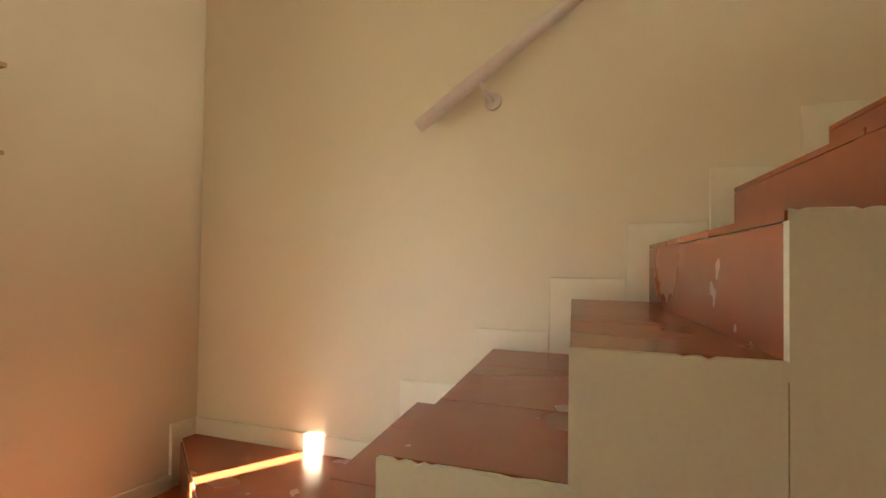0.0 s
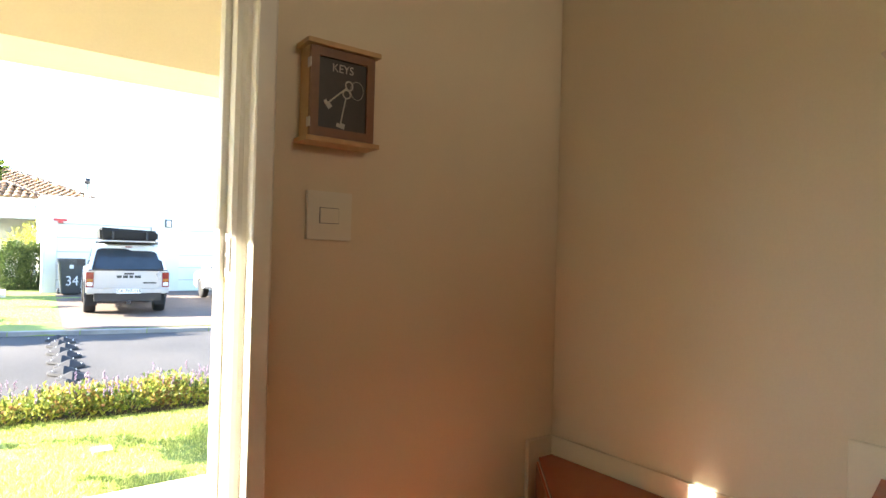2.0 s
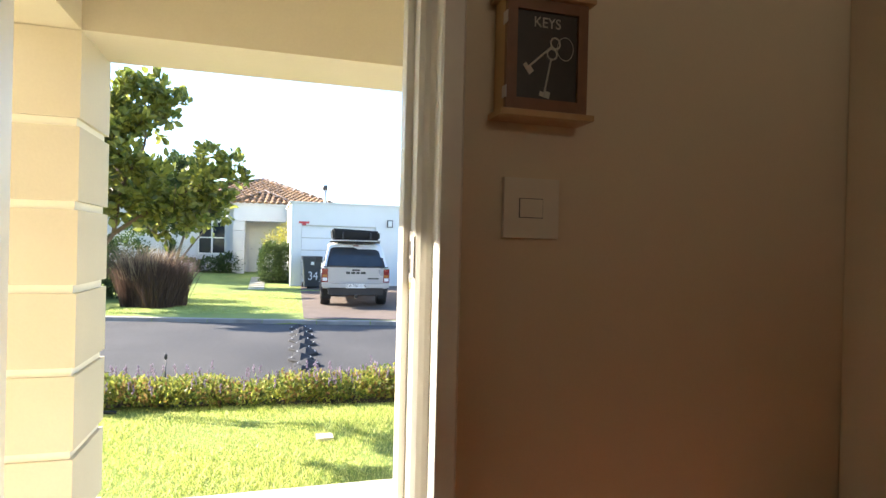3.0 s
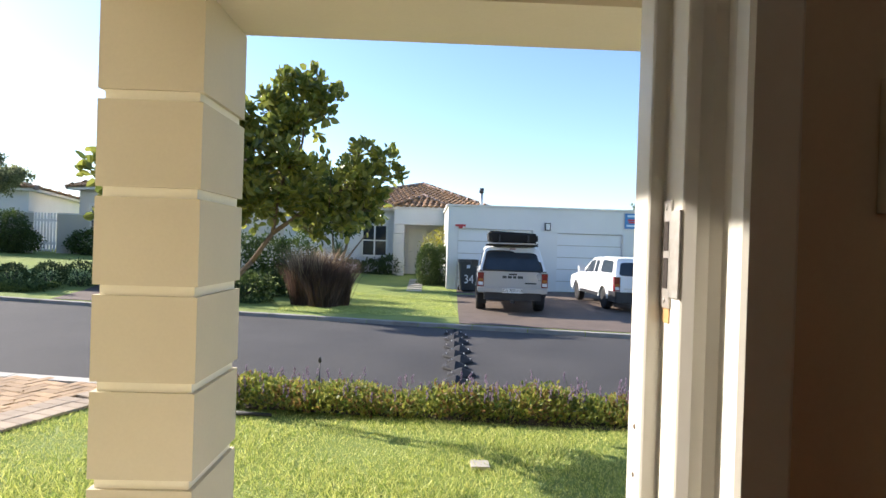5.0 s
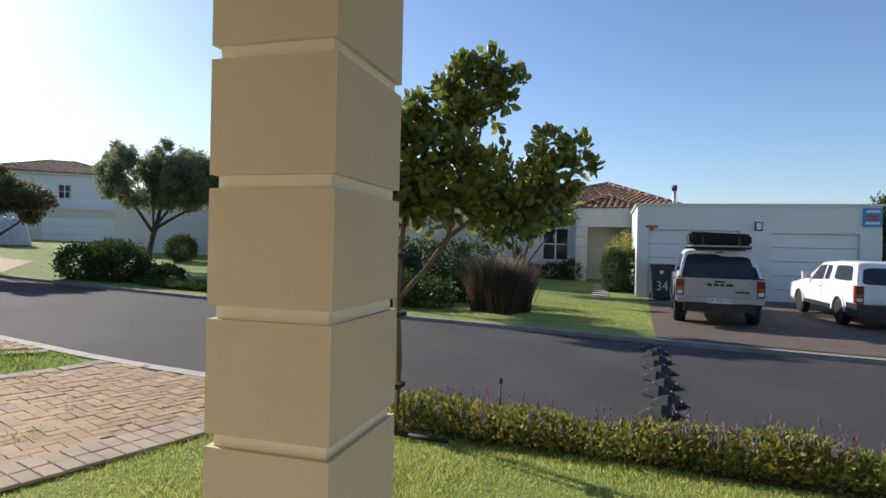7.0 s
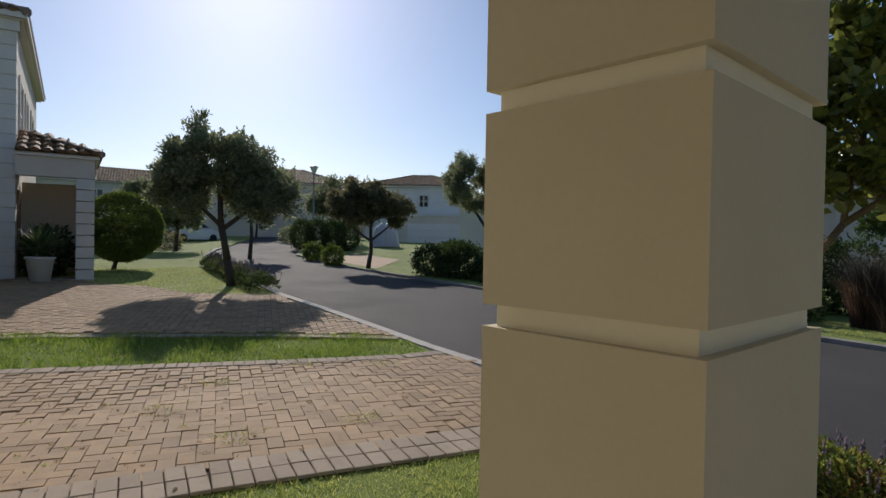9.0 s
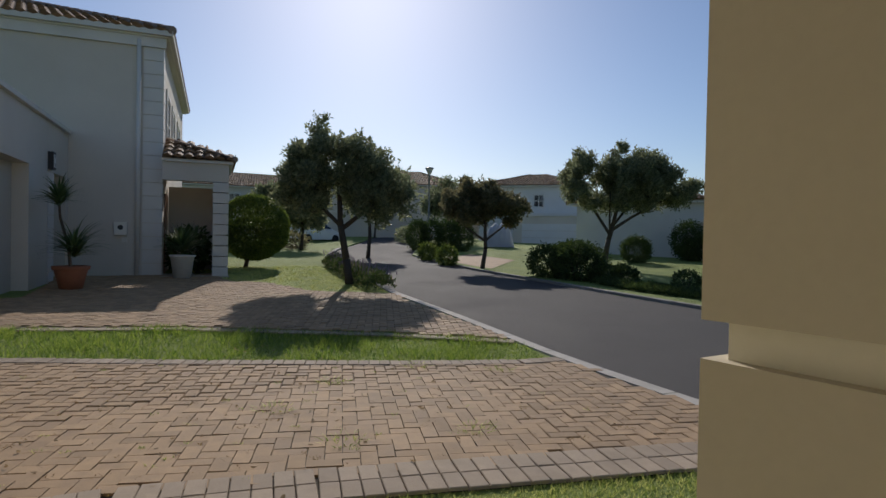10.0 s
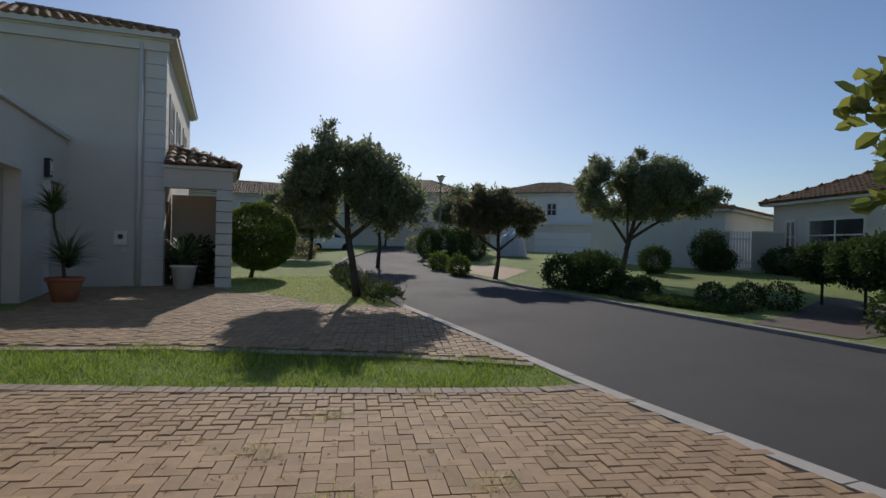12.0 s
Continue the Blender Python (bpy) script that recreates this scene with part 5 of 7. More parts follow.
tree("shade_tree", (-16.38, 17.4),
     [([(0, 0, -0.05), (0.03, 0.05, 0.5), (0.08, 0.12, 1.0), (0.15, 0.25, 1.5), (0.25, 0.4, 2.4), (0.25, 0.45, 3.4)], [0.12, 0.1, 0.09, 0.08, 0.05, 0.015]), ([(0.1, 0.15, 1.2), (-0.15, -0.25, 1.9), (-0.45, -0.7, 2.7), (-0.55, -0.85, 3.4)], [0.06, 0.05, 0.035, 0.012]), ([(0.13, 0.2, 1.35), (0.5, 0.85, 1.85), (1.0, 1.7, 2.4), (1.4, 2.35, 2.8)], [0.065, 0.05, 0.035, 0.012]), ([(0.15, 0.25, 1.5), (0.4, 0.7, 2.2), (0.7, 1.2, 3.2)], [0.05, 0.04, 0.015]), ([(0.1, 0.16, 1.25), (0.3, -0.1, 1.9), (0.5, -0.3, 2.7)], [0.045, 0.035, 0.012])],
     deepen([(0.22, 0.48, 4.25, 0.3), (0.24, 0.52, 4.5, 0.14), (-0.5, -0.75, 3.85, 0.42), (-0.65, -1.0, 3.35, 0.42), (-0.65, -1.0, 2.85, 0.38), (-0.3, -0.4, 2.5, 0.38), (0.1, 0.2, 3.4, 0.65), (0.5, 0.9, 3.85, 0.48), (0.8, 1.4, 3.95, 0.42), (1.1, 1.9, 3.55, 0.48), (1.5, 2.5, 2.95, 0.42), (1.25, 2.15, 2.65, 0.38), (0.7, 1.2, 3.0, 0.65), (0.7, 1.2, 2.5, 0.38), (0.2, 0.3, 2.4, 0.38), (0.45, 0.75, 3.3, 0.55), (0.35, 0.55, 2.75, 0.45), (1.0, 1.7, 3.1, 0.45)], (-0.86, 0.52), 0.75),
     60000, 0.1, DARK_LEAF, DARK_BARK, "spreading dark shade tree on the lawn across the street", "", 8, 1.0, 0.15, 0.45, seed=12)
bush("shrub_border", (-13.9, 13.6), [(0, 0, 0.5, 0.9, 0.7, 0.6), (-0.9, -0.3, 0.5, 0.7, 0.6, 0.5), (0.75, 0.3, 0.22, 0.5, 0.45, 0.28), (-0.4, 0.2, 0.8, 0.5, 0.5, 0.35)], 11000, 0.085, HEDGE_LEAF, "dark untrimmed shrubs at the kerb across the street")
bush("shrub", (-12.5, 14.0), [(0, 0, 0.22, 0.4, 0.35, 0.28)], 1300, 0.09, HEDGE_LEAF, "low green shrub at the lawn's edge")
bush("round_shrub", (-16.9, 19.75), [(0, 0, 0.5, 0.55, 0.55, 0.52)], 5000, 0.07, HEDGE_LEAF, "rounded dark shrub against the white wall")
bush("shrub", (-16.6, 22.6), [(0, 0, 0.8, 0.72, 0.55, 0.8), (0.25, 0.2, 0.45, 0.8, 0.5, 0.45)], 6000, 0.085, HEDGE_LEAF, "tall dark shrub beside the garden gate")
bush("shrub", (-14.2, 24.0), [(0, 0, 0.5, 0.9, 0.6, 0.5)], 2200, 0.11, HEDGE_LEAF, "wide dark shrub under the window")
for x, y, h, r in ((-9.2, 16.4, 1.02, 0.58), (-8.05, 15.9, 1.12, 0.68), (-7.2, 15.4, 1.25, 0.75)):
    o = bush("lollipop_shrub", (x, y), [(0, 0, h, r, r, r * 0.75)], 6500, 0.08, HEDGE_LEAF, "round-headed shrub on a thin bare stem", "bush", 0.8, group="row of round-headed shrubs", stems=0)
    bm = bmesh.new()
    tube(bm, (0, 0, -0.05), (0, 0, h), 0.035, 0.03, 8)
    part("stem", bm, DARK_BARK, o)
for x, y, r in ((-9.95, 14.55, 0.36), (-9.3, 14.8, 0.4), (-10.7, 14.3, 0.32)):
    bush("box_ball", (x, y), [(0, 0, r * 0.7, r, r, r * 0.8)], 1300, 0.06, HEDGE_LEAF, "low clipped box ball at the lawn's edge", "bush", 0.85, group="clipped box balls")
bush("hedge", (-27.5, 17.6), [(x, 0.6 * x * 0.6, 0.8, 0.8, 0.6, 0.85) for x in (-2, -1, 0, 0.8)], 12000, 0.1, HEDGE_LEAF, "dark clipped hedge beyond the street lamp", "hedge")
for x, y in ((-23.3, 13.9), (-20.6, 13.2)):
    bush("shrub", (x, y), [(0, 0, 0.3, 0.45, 0.35, 0.38)], 1300, 0.1, BALL_LEAF, "leafy yellow-green plants at the kerb")
bush("hedge", (-36, 20), [(0, 0, 0.5, 1.6, 0.8, 0.6)], 1500, 0.14, DARK_LEAF, "dark low hedge at the bend", "hedge")
bush("hedge", (-33, 10.8), [(0, 0, 0.4, 1.6, 0.8, 0.5)], 1500, 0.14, RED_LEAF, "low shrubs at the corner of the street", "hedge")
# across the street, in front of the bungalow
g_ = np.random.default_rng(4)
fg = thing("fountain_grass", pose(-2.9, 12.95, -0.22), "dark purple fountain grass with dry plumes", "ornamental grass")
v, f = [], []
for x, y, r, h in ((0.1, 0, 0.34, 1.2), (0.42, 0.1, 0.32, 1.12), (-0.25, 0.1, 0.34, 1.25), (0.2, -0.2, 0.34, 1.0)):
    tuft(v, f, x, y, 0, 1100, h, r, g_, 0.2, 0.007)
raw("blades", v, f, PURPLE_GRASS, fg, kind="stuff")
v, f = [], []
tuft(v, f, -0.1, 0.1, 0.6, 300, 0.8, 0.5, g_, 0.3, 0.007)
raw("plumes", v, f, DRY_GRASS, fg, kind="stuff")
tree("street_tree", (-5.75, 12.75),
     [([(0, 0, -0.05), (0.03, 0.0, 1.0), (0.0, 0.1, 2.0), (-0.1, 0.1, 2.9), (-0.15, 0.2, 3.8)], [0.1, 0.085, 0.07, 0.045, 0.015]), ([(0, 0.05, 1.6), (-0.2, 0.6, 2.3), (-0.5, 1.2, 2.8)], [0.06, 0.04, 0.015]), ([(0, 0.05, 1.7), (0.25, -0.6, 2.4), (0.45, -1.1, 2.8)], [0.06, 0.04, 0.015])],
     [(-0.1, 0.1, 3.2, 0.6), (-0.15, 0.2, 3.9, 0.45), (-0.1, 0.1, 4.3, 0.25), (-0.4, 0.9, 3.0, 0.5), (-0.6, 1.4, 2.8, 0.4), (0.3, -0.7, 3.0, 0.5), (0.5, -1.2, 2.8, 0.4), (0.1, -0.2, 2.6, 0.5), (-0.2, 0.7, 2.5, 0.45), (0.2, -0.5, 3.6, 0.35)],
     11000, 0.12, DARK_LEAF, DARK_BARK, "tall dark street tree at the kerb beside the hedge", "", 6, 0.85, 0.15, 0.45, seed=41)
bush("hedge", (-5.0, 14.9), [(x, 0, 0.75, 0.6, 0.5, 0.8) for x in (-1.6, -0.9, -0.2, 0.5, 1.2)], 7000, 0.1, HEDGE_LEAF, "dark green hedge behind the fountain grass", "hedge", 0.82)
bush("shrub", (-5.4, 13.1), [(0, 0, 0.35, 0.7, 0.45, 0.45), (0.9, 0, 0.3, 0.6, 0.4, 0.4), (-0.8, 0.1, 0.4, 0.6, 0.4, 0.45)], 3200, 0.1, HEDGE_LEAF, "grey-green low shrubs at the kerb")
# the last four clumps are an added, hidden upper crown shading the driveway
tree("small_tree", (-3.3, 19.0), [([(0, 0, -0.05), (0.1, 0, 0.8), (0.35, 0, 1.7), (0.5, 0, 2.3)], [0.05, 0.045, 0.035, 0.015]), ([(0.05, 0, 0.3), (-0.2, 0.1, 1.0), (-0.3, 0.1, 2.0)], [0.045, 0.035, 0.015]), ([(0.1, 0, 0.6), (0.5, 0.1, 1.2), (0.95, 0.1, 1.8)], [0.04, 0.03, 0.012])],
     [(0.2, 0, 2.1, 0.6), (0.8, 0.1, 2.3, 0.4), (-0.4, 0.1, 2.1, 0.55), (0.5, 0, 2.5, 0.5), (1.1, 0, 2.3, 0.28), (-0.9, 0, 1.9, 0.4), (0.3, -0.4, 2.9, 0.8), (0.8, -0.3, 3.2, 0.6), (-0.4, -0.4, 3.1, 0.7), (0.2, -0.4, 3.6, 0.45)], 11000, 0.13, HEDGE_LEAF, BARK, "small many-stemmed tree in front of the bungalow", "", 6, 0.85, 0.15, 0.5, seed=21)
sp_ = thing("spiky_plant", pose(-3.9, 22.6, 0.0), "spiky palm-like plant in front of the bungalow", "plant")
bm = bmesh.new()
tube(bm, (0, 0, -0.1), (0, 0, 0.6), 0.07, 0.05, 8)
part("stem", bm, DARK_BARK, sp_)
spiky("leaf_rosette", pose(0, 0, 0.7), 90, 0.75, 0.07, SPIKE_LEAF, sp_)
bush("border_shrubs", (-2.6, 23.7), [(-0.9, 0, 0.25, 0.5, 0.35, 0.3), (0, 0, 0.25, 0.55, 0.35, 0.3), (0.7, 0, 0.35, 0.45, 0.35, 0.4)], 2600, 0.1, HEDGE_LEAF, "low dark shrubs under the bungalow window")
bush("conifer_hedge", (-0.05, 19.9), [(-0.3, 0, 0.62, 0.36, 0.4, 0.74), (0.18, 0.05, 0.6, 0.34, 0.4, 0.72)], 7000, 0.075, HEDGE_LEAF, "two clipped upright conifers by the stepping stones", "bush", 0.85)
bush("bamboo_shrub", (-0.1, 21.3), [(-0.1, 0, 1.3, 0.45, 0.3, 0.5), (0.2, 0, 1.65, 0.35, 0.25, 0.35)], 420, 0.12, YELLOW_LEAF, "airy yellow-green shrub beside the entrance", "bush", 0.3, 0.3)
tree("garden_tree", (7.8, 20.6), [([(0, 0, -0.05), (0, 0, 0.9), (0, 0, 1.8)], [0.09, 0.07, 0.03])], [(0, 0, 2.2, 0.7), (-0.5, 0, 2.6, 0.5), (0.4, 0, 1.7, 0.7), (-0.4, 0, 1.6, 0.65), (0.1, 0, 2.8, 0.45), (0.5, 0, 1.1, 0.5), (-0.3, 0, 1.0, 0.5)], 9000, 0.12, HEDGE_LEAF, DARK_BARK, "dense green tree beside the garage", "", 6, 0.8, 0.3, 0.5, seed=31)
bush("shrub", (9.3, 21.6), [(0, 0, 0.3, 0.9, 0.4, 0.3)], 1500, 0.09, DARK_LEAF, "low dark shrubs under the cottage window")

# potted plants at the double-storey house
pt = thing("potted_dracaena", pose(-14.6, 0.8, 0.04) @ Matrix.Scale(0.92, 4), "dracaena with two leafy heads in a terracotta pot", "potted plant")
bm = bmesh.new()
lathe(bm, [(0.21, 0.0), (0.31, 0.4), (0.31, 0.41), (0.345, 0.415), (0.355, 0.49), (0.31, 0.495), (0.29, 0.44)], 28)
part("pot", bm, TERRA_POT, pt)
bm = bmesh.new()
limb(bm, [Vector(p) for p in ((0, 0, 0.38), (-0.03, -0.05, 0.9), (-0.08, -0.2, 1.5), (-0.05, -0.22, 1.8))], [0.035, 0.03, 0.026, 0.022], 8)
part("stem", bm, BARK, pt)
spiky("leaf_head", pose(-0.05, -0.22, 1.8), 110, 0.62, 0.05, SPIKE_LEAF, pt, droop=0.9)
spiky("leaf_head", pose(0.05, 0.05, 0.75), 130, 0.8, 0.055, SPIKE_LEAF, pt, droop=0.9)
pt = thing("potted_shrub", pose(-16.5, 3.05, 0.1), "leafy shrub in a white glazed pot at the porch", "potted plant")
bm = bmesh.new()
lathe(bm, [(0.2, 0.0), (0.27, 0.5), (0.3, 0.51), (0.3, 0.55), (0.26, 0.555), (0.24, 0.5)], 28)
part("pot", bm, WHITE_POT, pt)
spiky("leaves", pose(0, 0, 0.65), 150, 0.7, 0.06, SPIKE_LEAF, pt, droop=0.5)
bush("porch_fern", (-17.9, 3.4), [(0, 0, 0.6, 0.5, 0.5, 0.6)], 900, 0.14, HEDGE_LEAF, "dark leafy plant in the porch shade", "plant")

# ---- things in the hall ----
kb = thing("key_cabinet", pose(0.106, 0, 1.65) @ Matrix.Diagonal((0.93, 1, 1, 1)), "small wooden key cabinet with a dark printed door", "key cabinet")
part("body", boxed((-0.098, 0.098, -0.055, -0.001, -0.115, 0.115), bevel=0.002), PINE, kb)
part("top", boxed((-0.112, 0.112, -0.078, -0.001, 0.116, 0.128), bevel=0.004), PINE, kb)
part("base", boxed((-0.112, 0.112, -0.078, -0.001, -0.128, -0.116), bevel=0.004), PINE, kb)
kd = part("door", boxed((-0.098, -0.074, -0.068, -0.0555, -0.113, 0.113), (0.074, 0.098, -0.068, -0.0555, -0.113, 0.113), (-0.0738, 0.0738, -0.068, -0.0555, 0.09, 0.113), (-0.0738, 0.0738, -0.068, -0.0555, -0.113, -0.09), bevel=0.002), DARK_WOOD, kb)
part("panel", boxed((-0.0745, 0.0745, -0.061, -0.0558, -0.0905, 0.0905)), BLACKBOARD, kd)
letters("lettering", "KEYS", 0.03, SILVERING, kd, pose(0.0, -0.0615, 0.068, 90, 0, 0), 0.0006)


def printed_key(m):
    bm = bmesh.new()
    tube(bm, (0, 0, -0.05), (0, 0, 0.03), 0.0022, seg=6)
    bmesh.ops.create_cone(bm, segments=16, radius1=0.014, radius2=0.014, depth=0.001, matrix=pose(0, 0, 0.04, 90), cap_ends=False)
    box(bm, 0.002, 0.014, -0.0006, 0.0006, -0.05, -0.036)
    box(bm, -0.011, -0.002, -0.0006, 0.0006, -0.05, -0.04)
    for k in range(10):
        a0, a1 = k * math.pi / 5, (k + 1) * math.pi / 5
        tube(bm, (0.012 * math.cos(a0), 0, 0.042 + 0.011 * math.sin(a0)), (0.012 * math.cos(a1), 0, 0.042 + 0.011 * math.sin(a1)), 0.002, seg=6)
    ob = part("printed_key", bm, SILVERING, kd)
    ob.matrix_basis = m @ Matrix.Diagonal((1, 0.3, 1, 1))


printed_key(pose(-0.012, -0.0618, 0.002, 0, 50, 0))
printed_key(pose(0.004, -0.0618, -0.035, 0, 12, 0))
bm = bmesh.new()
for k in range(20):
    a0, a1 = k * math.pi / 10, (k + 1) * math.pi / 10
    tube(bm, (0.045 + 0.02 * math.cos(a0), -0.0615, 0.02 + 0.024 * math.sin(a0)), (0.045 + 0.02 * math.cos(a1), -0.0615, 0.02 + 0.024 * math.sin(a1)), 0.0008, seg=5)
part("printed_ring", bm, SILVERING, kd)
for z in (0.07, -0.08):
    part("hinge", boxed((-0.1, -0.0985, -0.07, -0.05, z - 0.012, z + 0.012)), STEEL, kb)

sw = thing("light_switch", pose(0.103, 0, 1.34), "cream plastic light switch plate with one rocker", "light switch")
part("plate", boxed((-0.064, 0.064, -0.014, -0.001, -0.064, 0.064), bevel=0.006, seg=2), SWITCH, sw)
part("surround", boxed((-0.03, 0.026, -0.0146, -0.0142, -0.021, 0.021)), INK, sw)
rk = part("rocker", boxed((-0.028, 0.024, -0.0175, -0.0148, -0.0195, 0.0195), bevel=0.0015), SWITCH, sw)

# ---- vehicles ----
def hull(bm, pts):
    """A solid from eight corners: four below, four above, both anticlockwise."""
    v = [bm.verts.new(p) for p in pts]
    for f in ((3, 2, 1, 0), (4, 5, 6, 7), (0, 1, 5, 4), (1, 2, 6, 5), (2, 3, 7, 6), (3, 0, 4, 7)):
        bm.faces.new([v[i] for i in f])
    bmesh.ops.recalc_face_normals(bm, faces=bm.faces)
    return bm


def wheel(parent, x, y, r=0.34, w=0.22):
    s = 1 if x > 0 else -1
    o = new("wheel")
    o.parent = parent
    bm = bmesh.new()
    prof = [(r * 0.62, -w / 2), (r * 0.93, -w / 2), (r, -w / 2 + 0.04), (r, w / 2 - 0.04), (r * 0.93, w / 2), (r * 0.62, w / 2)]
    lathe(bm, prof, 28)
    bmesh.ops.rotate(bm, verts=bm.verts, matrix=Euler((0, radians(90), 0)).to_matrix())
    bmesh.ops.translate(bm, verts=bm.verts, vec=(x, y, r))
    part("tyre", bm, BLACK_RUBBER, o)
    bm = bmesh.new()
    lathe(bm, [(r * 0.2, 0.03), (r * 0.3, 0.025), (r * 0.52, 0.0), (r * 0.6, 0.03), (r * 0.62, 0.03)], 20)
    bmesh.ops.rotate(bm, verts=bm.verts, matrix=Euler((0, radians(90 * s), 0)).to_matrix())
    bmesh.ops.translate(bm, verts=bm.verts, vec=(x + s * (w / 2 - 0.04), y, r))
    part("rim", bm, STEEL, o)


def pane(parent, name, pts, material=CAR_GLASS, t=0.004):
    """A thin plate through four corners, lifted along its outward way."""
    p = [Vector(q) for q in pts]
    n = (p[1] - p[0]).cross(p[3] - p[0]).normalized() * t
    bm = bmesh.new()
    hull(bm, p + [q + n for q in p])
    return part(name, bm, material, parent)


def round_plate(parent, name, corners, where, material=CAR_GLASS, t=0.006, r=0.18):
    """A thin plate with rounded corners: four (u, v) corners, set on a surface by where(u, v, lift)."""
    c = [Vector(q) for q in corners]
    loop = []
    for k in range(4):
        p, a, b = c[k], c[k - 1], c[(k + 1) % 4]
        for f in (0.0, 0.25, 0.5, 0.75, 1.0):
            q0, q1 = p + (a - p) * r, p + (b - p) * r
            loop.append(q0 * (1 - f) ** 2 + p * 2 * f * (1 - f) + q1 * f ** 2)
    bm = bmesh.new()
    lo = [bm.verts.new(where(q.x, q.y, 0.001)) for q in loop]
    hi = [bm.verts.new(where(q.x, q.y, t)) for q in loop]
    n = len(loop)
    for k in range(n):
        bm.faces.new((lo[k], lo[(k + 1) % n], hi[(k + 1) % n], hi[k]))
    bm.faces.new(hi)
    bm.faces.new(lo[::-1])
    bmesh.ops.recalc_face_normals(bm, faces=bm.faces)
    return part(name, bm, material, parent)


def greenhouse(stations, belt):
    """A cab or canopy lofted through stations (y below, y at the roof, half width below and at the roof, roof height)."""
    bm = bmesh.new()
    rings = []
    for yb, yt, wb, wt, zt in stations:
        pts = [(-wb, yb, belt), (-wt, yt, zt - 0.07), (-wt + 0.035, yt + 0.01, zt - 0.02), (-wt + 0.13, yt + 0.02, zt), (wt - 0.13, yt + 0.02, zt), (wt - 0.035, yt + 0.01, zt - 0.02), (wt, yt, zt - 0.07), (wb, yb, belt)]
        rings.append([bm.verts.new(p) for p in pts])
    for a, b in zip(rings, rings[1:]):
        for k in range(8):
            bm.faces.new((a[k], a[(k + 1) % 8], b[(k + 1) % 8], b[k])).smooth = k in (1, 2, 3, 4, 5)
    bm.faces.new(rings[0])
    bm.faces.new(rings[-1][::-1])
    bmesh.ops.recalc_face_normals(bm, faces=bm.faces)
    return bm


def pickup(m, paint, canopy_paint, label, plate, body_w, lifted, tent):
    o = thing("pickup_truck", m, label, "pickup truck")
    hw, b, L = body_w / 2, (0.58 if lifted else 0.5), 4.75
    belt = b + 0.42
    wheels_y, wr = (0.95, 3.8), (0.36 if lifted else 0.31)
    # flanks with cut-outs for the wheels, drawn in above and below
    bm = bmesh.new()
    prof = [(0.06, b - 0.08), (0.5, b - 0.1)]
    for cy in wheels_y:
        prof += [(cy + (wr + 0.06) * math.cos(a), wr + (wr + 0.05) * math.sin(a)) for a in np.linspace(math.pi * 0.94, math.pi * 0.06, 13)]
    prof += [(L - 0.1, b - 0.14), (L, b + 0.1), (L - 0.08, b + 0.3), (3.55, belt + 0.04), (2.0, belt + 0.03), (0.02, belt + 0.04), (0.0, b + 0.02)]
    prism(bm, prof, -hw, hw, axis=0)
    part("body", soften(bm, 0.03, 2), paint, o)
    for s in (-1, 1):
        for cy in wheels_y:
            bm = bmesh.new()
            arc = np.linspace(math.pi * 0.98, math.pi * 0.02, 15)
            ring = [(cy + (wr + 0.055) * math.cos(a), wr + (wr + 0.045) * math.sin(a)) for a in arc] + [(cy + (wr + 0.12) * math.cos(a), wr + (wr + 0.11) * math.sin(a)) for a in arc[::-1]]
            prism(bm, ring, *sorted((s * (hw - 0.02), s * (hw + 0.03))), axis=0)
            part("wheel_arch_flare", bm, BLACK_PLASTIC if lifted else paint, o)
            wheel(o, s * (hw - 0.1), cy, wr, 0.25 if lifted else 0.19)
        part("sill", boxed((*sorted((s * (hw - 0.08), s * (hw + 0.012))), wheels_y[0] + wr + 0.16, wheels_y[1] - wr - 0.16, b - 0.16, b - 0.06), bevel=0.02), BLACK_PLASTIC, o)
    # cab and canopy
    top = belt + (0.64 if lifted else 0.56)
    cab = [(1.63, 1.6, hw - 0.04, hw - 0.15, top - 0.02), (2.2, 2.15, hw - 0.04, hw - 0.15, top), (3.0, 2.6, hw - 0.05, hw - 0.17, top - 0.03), (3.62, 2.85, hw - 0.08, hw - 0.2, top - 0.09)]
    can = [(0.03, 0.34, hw - 0.03, hw - 0.16, top - 0.02), (0.55, 0.7, hw - 0.03, hw - 0.15, top + 0.02), (1.6, 1.58, hw - 0.03, hw - 0.14, top + 0.02)]
    part("cab", greenhouse(cab, belt + 0.01), paint, o)
    part("canopy", greenhouse(can, belt + 0.01), canopy_paint, o)

    def flank(st, s):
        def where(y, v, lift):
            k = min(max(v, 0), 1)
            wb, wt, zt = (float(np.interp(y, [q[0] * (1 - k) + q[1] * k for q in st], [q[i] for q in st])) for i in (2, 3, 4))
            return (s * (wb + (wt - wb) * k + lift), y, belt + 0.01 + (zt - 0.08 - belt) * k)
        return where

    def tail(u, v, lift):
        yb, yt, wb, wt, zt = can[0]
        return (u * (wb + (wt - wb) * v), yb + (yt - yb) * v - lift, belt + 0.01 + (zt - 0.08 - belt) * v)

    def screen(u, v, lift):
        yb, yt, wb, wt, zt = cab[-1]
        return (u * (wb + (wt - wb) * v), yb + (yt - yb) * v + lift, belt + 0.01 + (zt - 0.08 - belt) * v + lift)
    rim = round_plate(o, "rear_hatch_frame", [(-0.93, 0.02), (0.93, 0.02), (0.93, 1.0), (-0.93, 1.0)], tail, BLACK_RUBBER if lifted else canopy_paint, 0.008, 0.12)
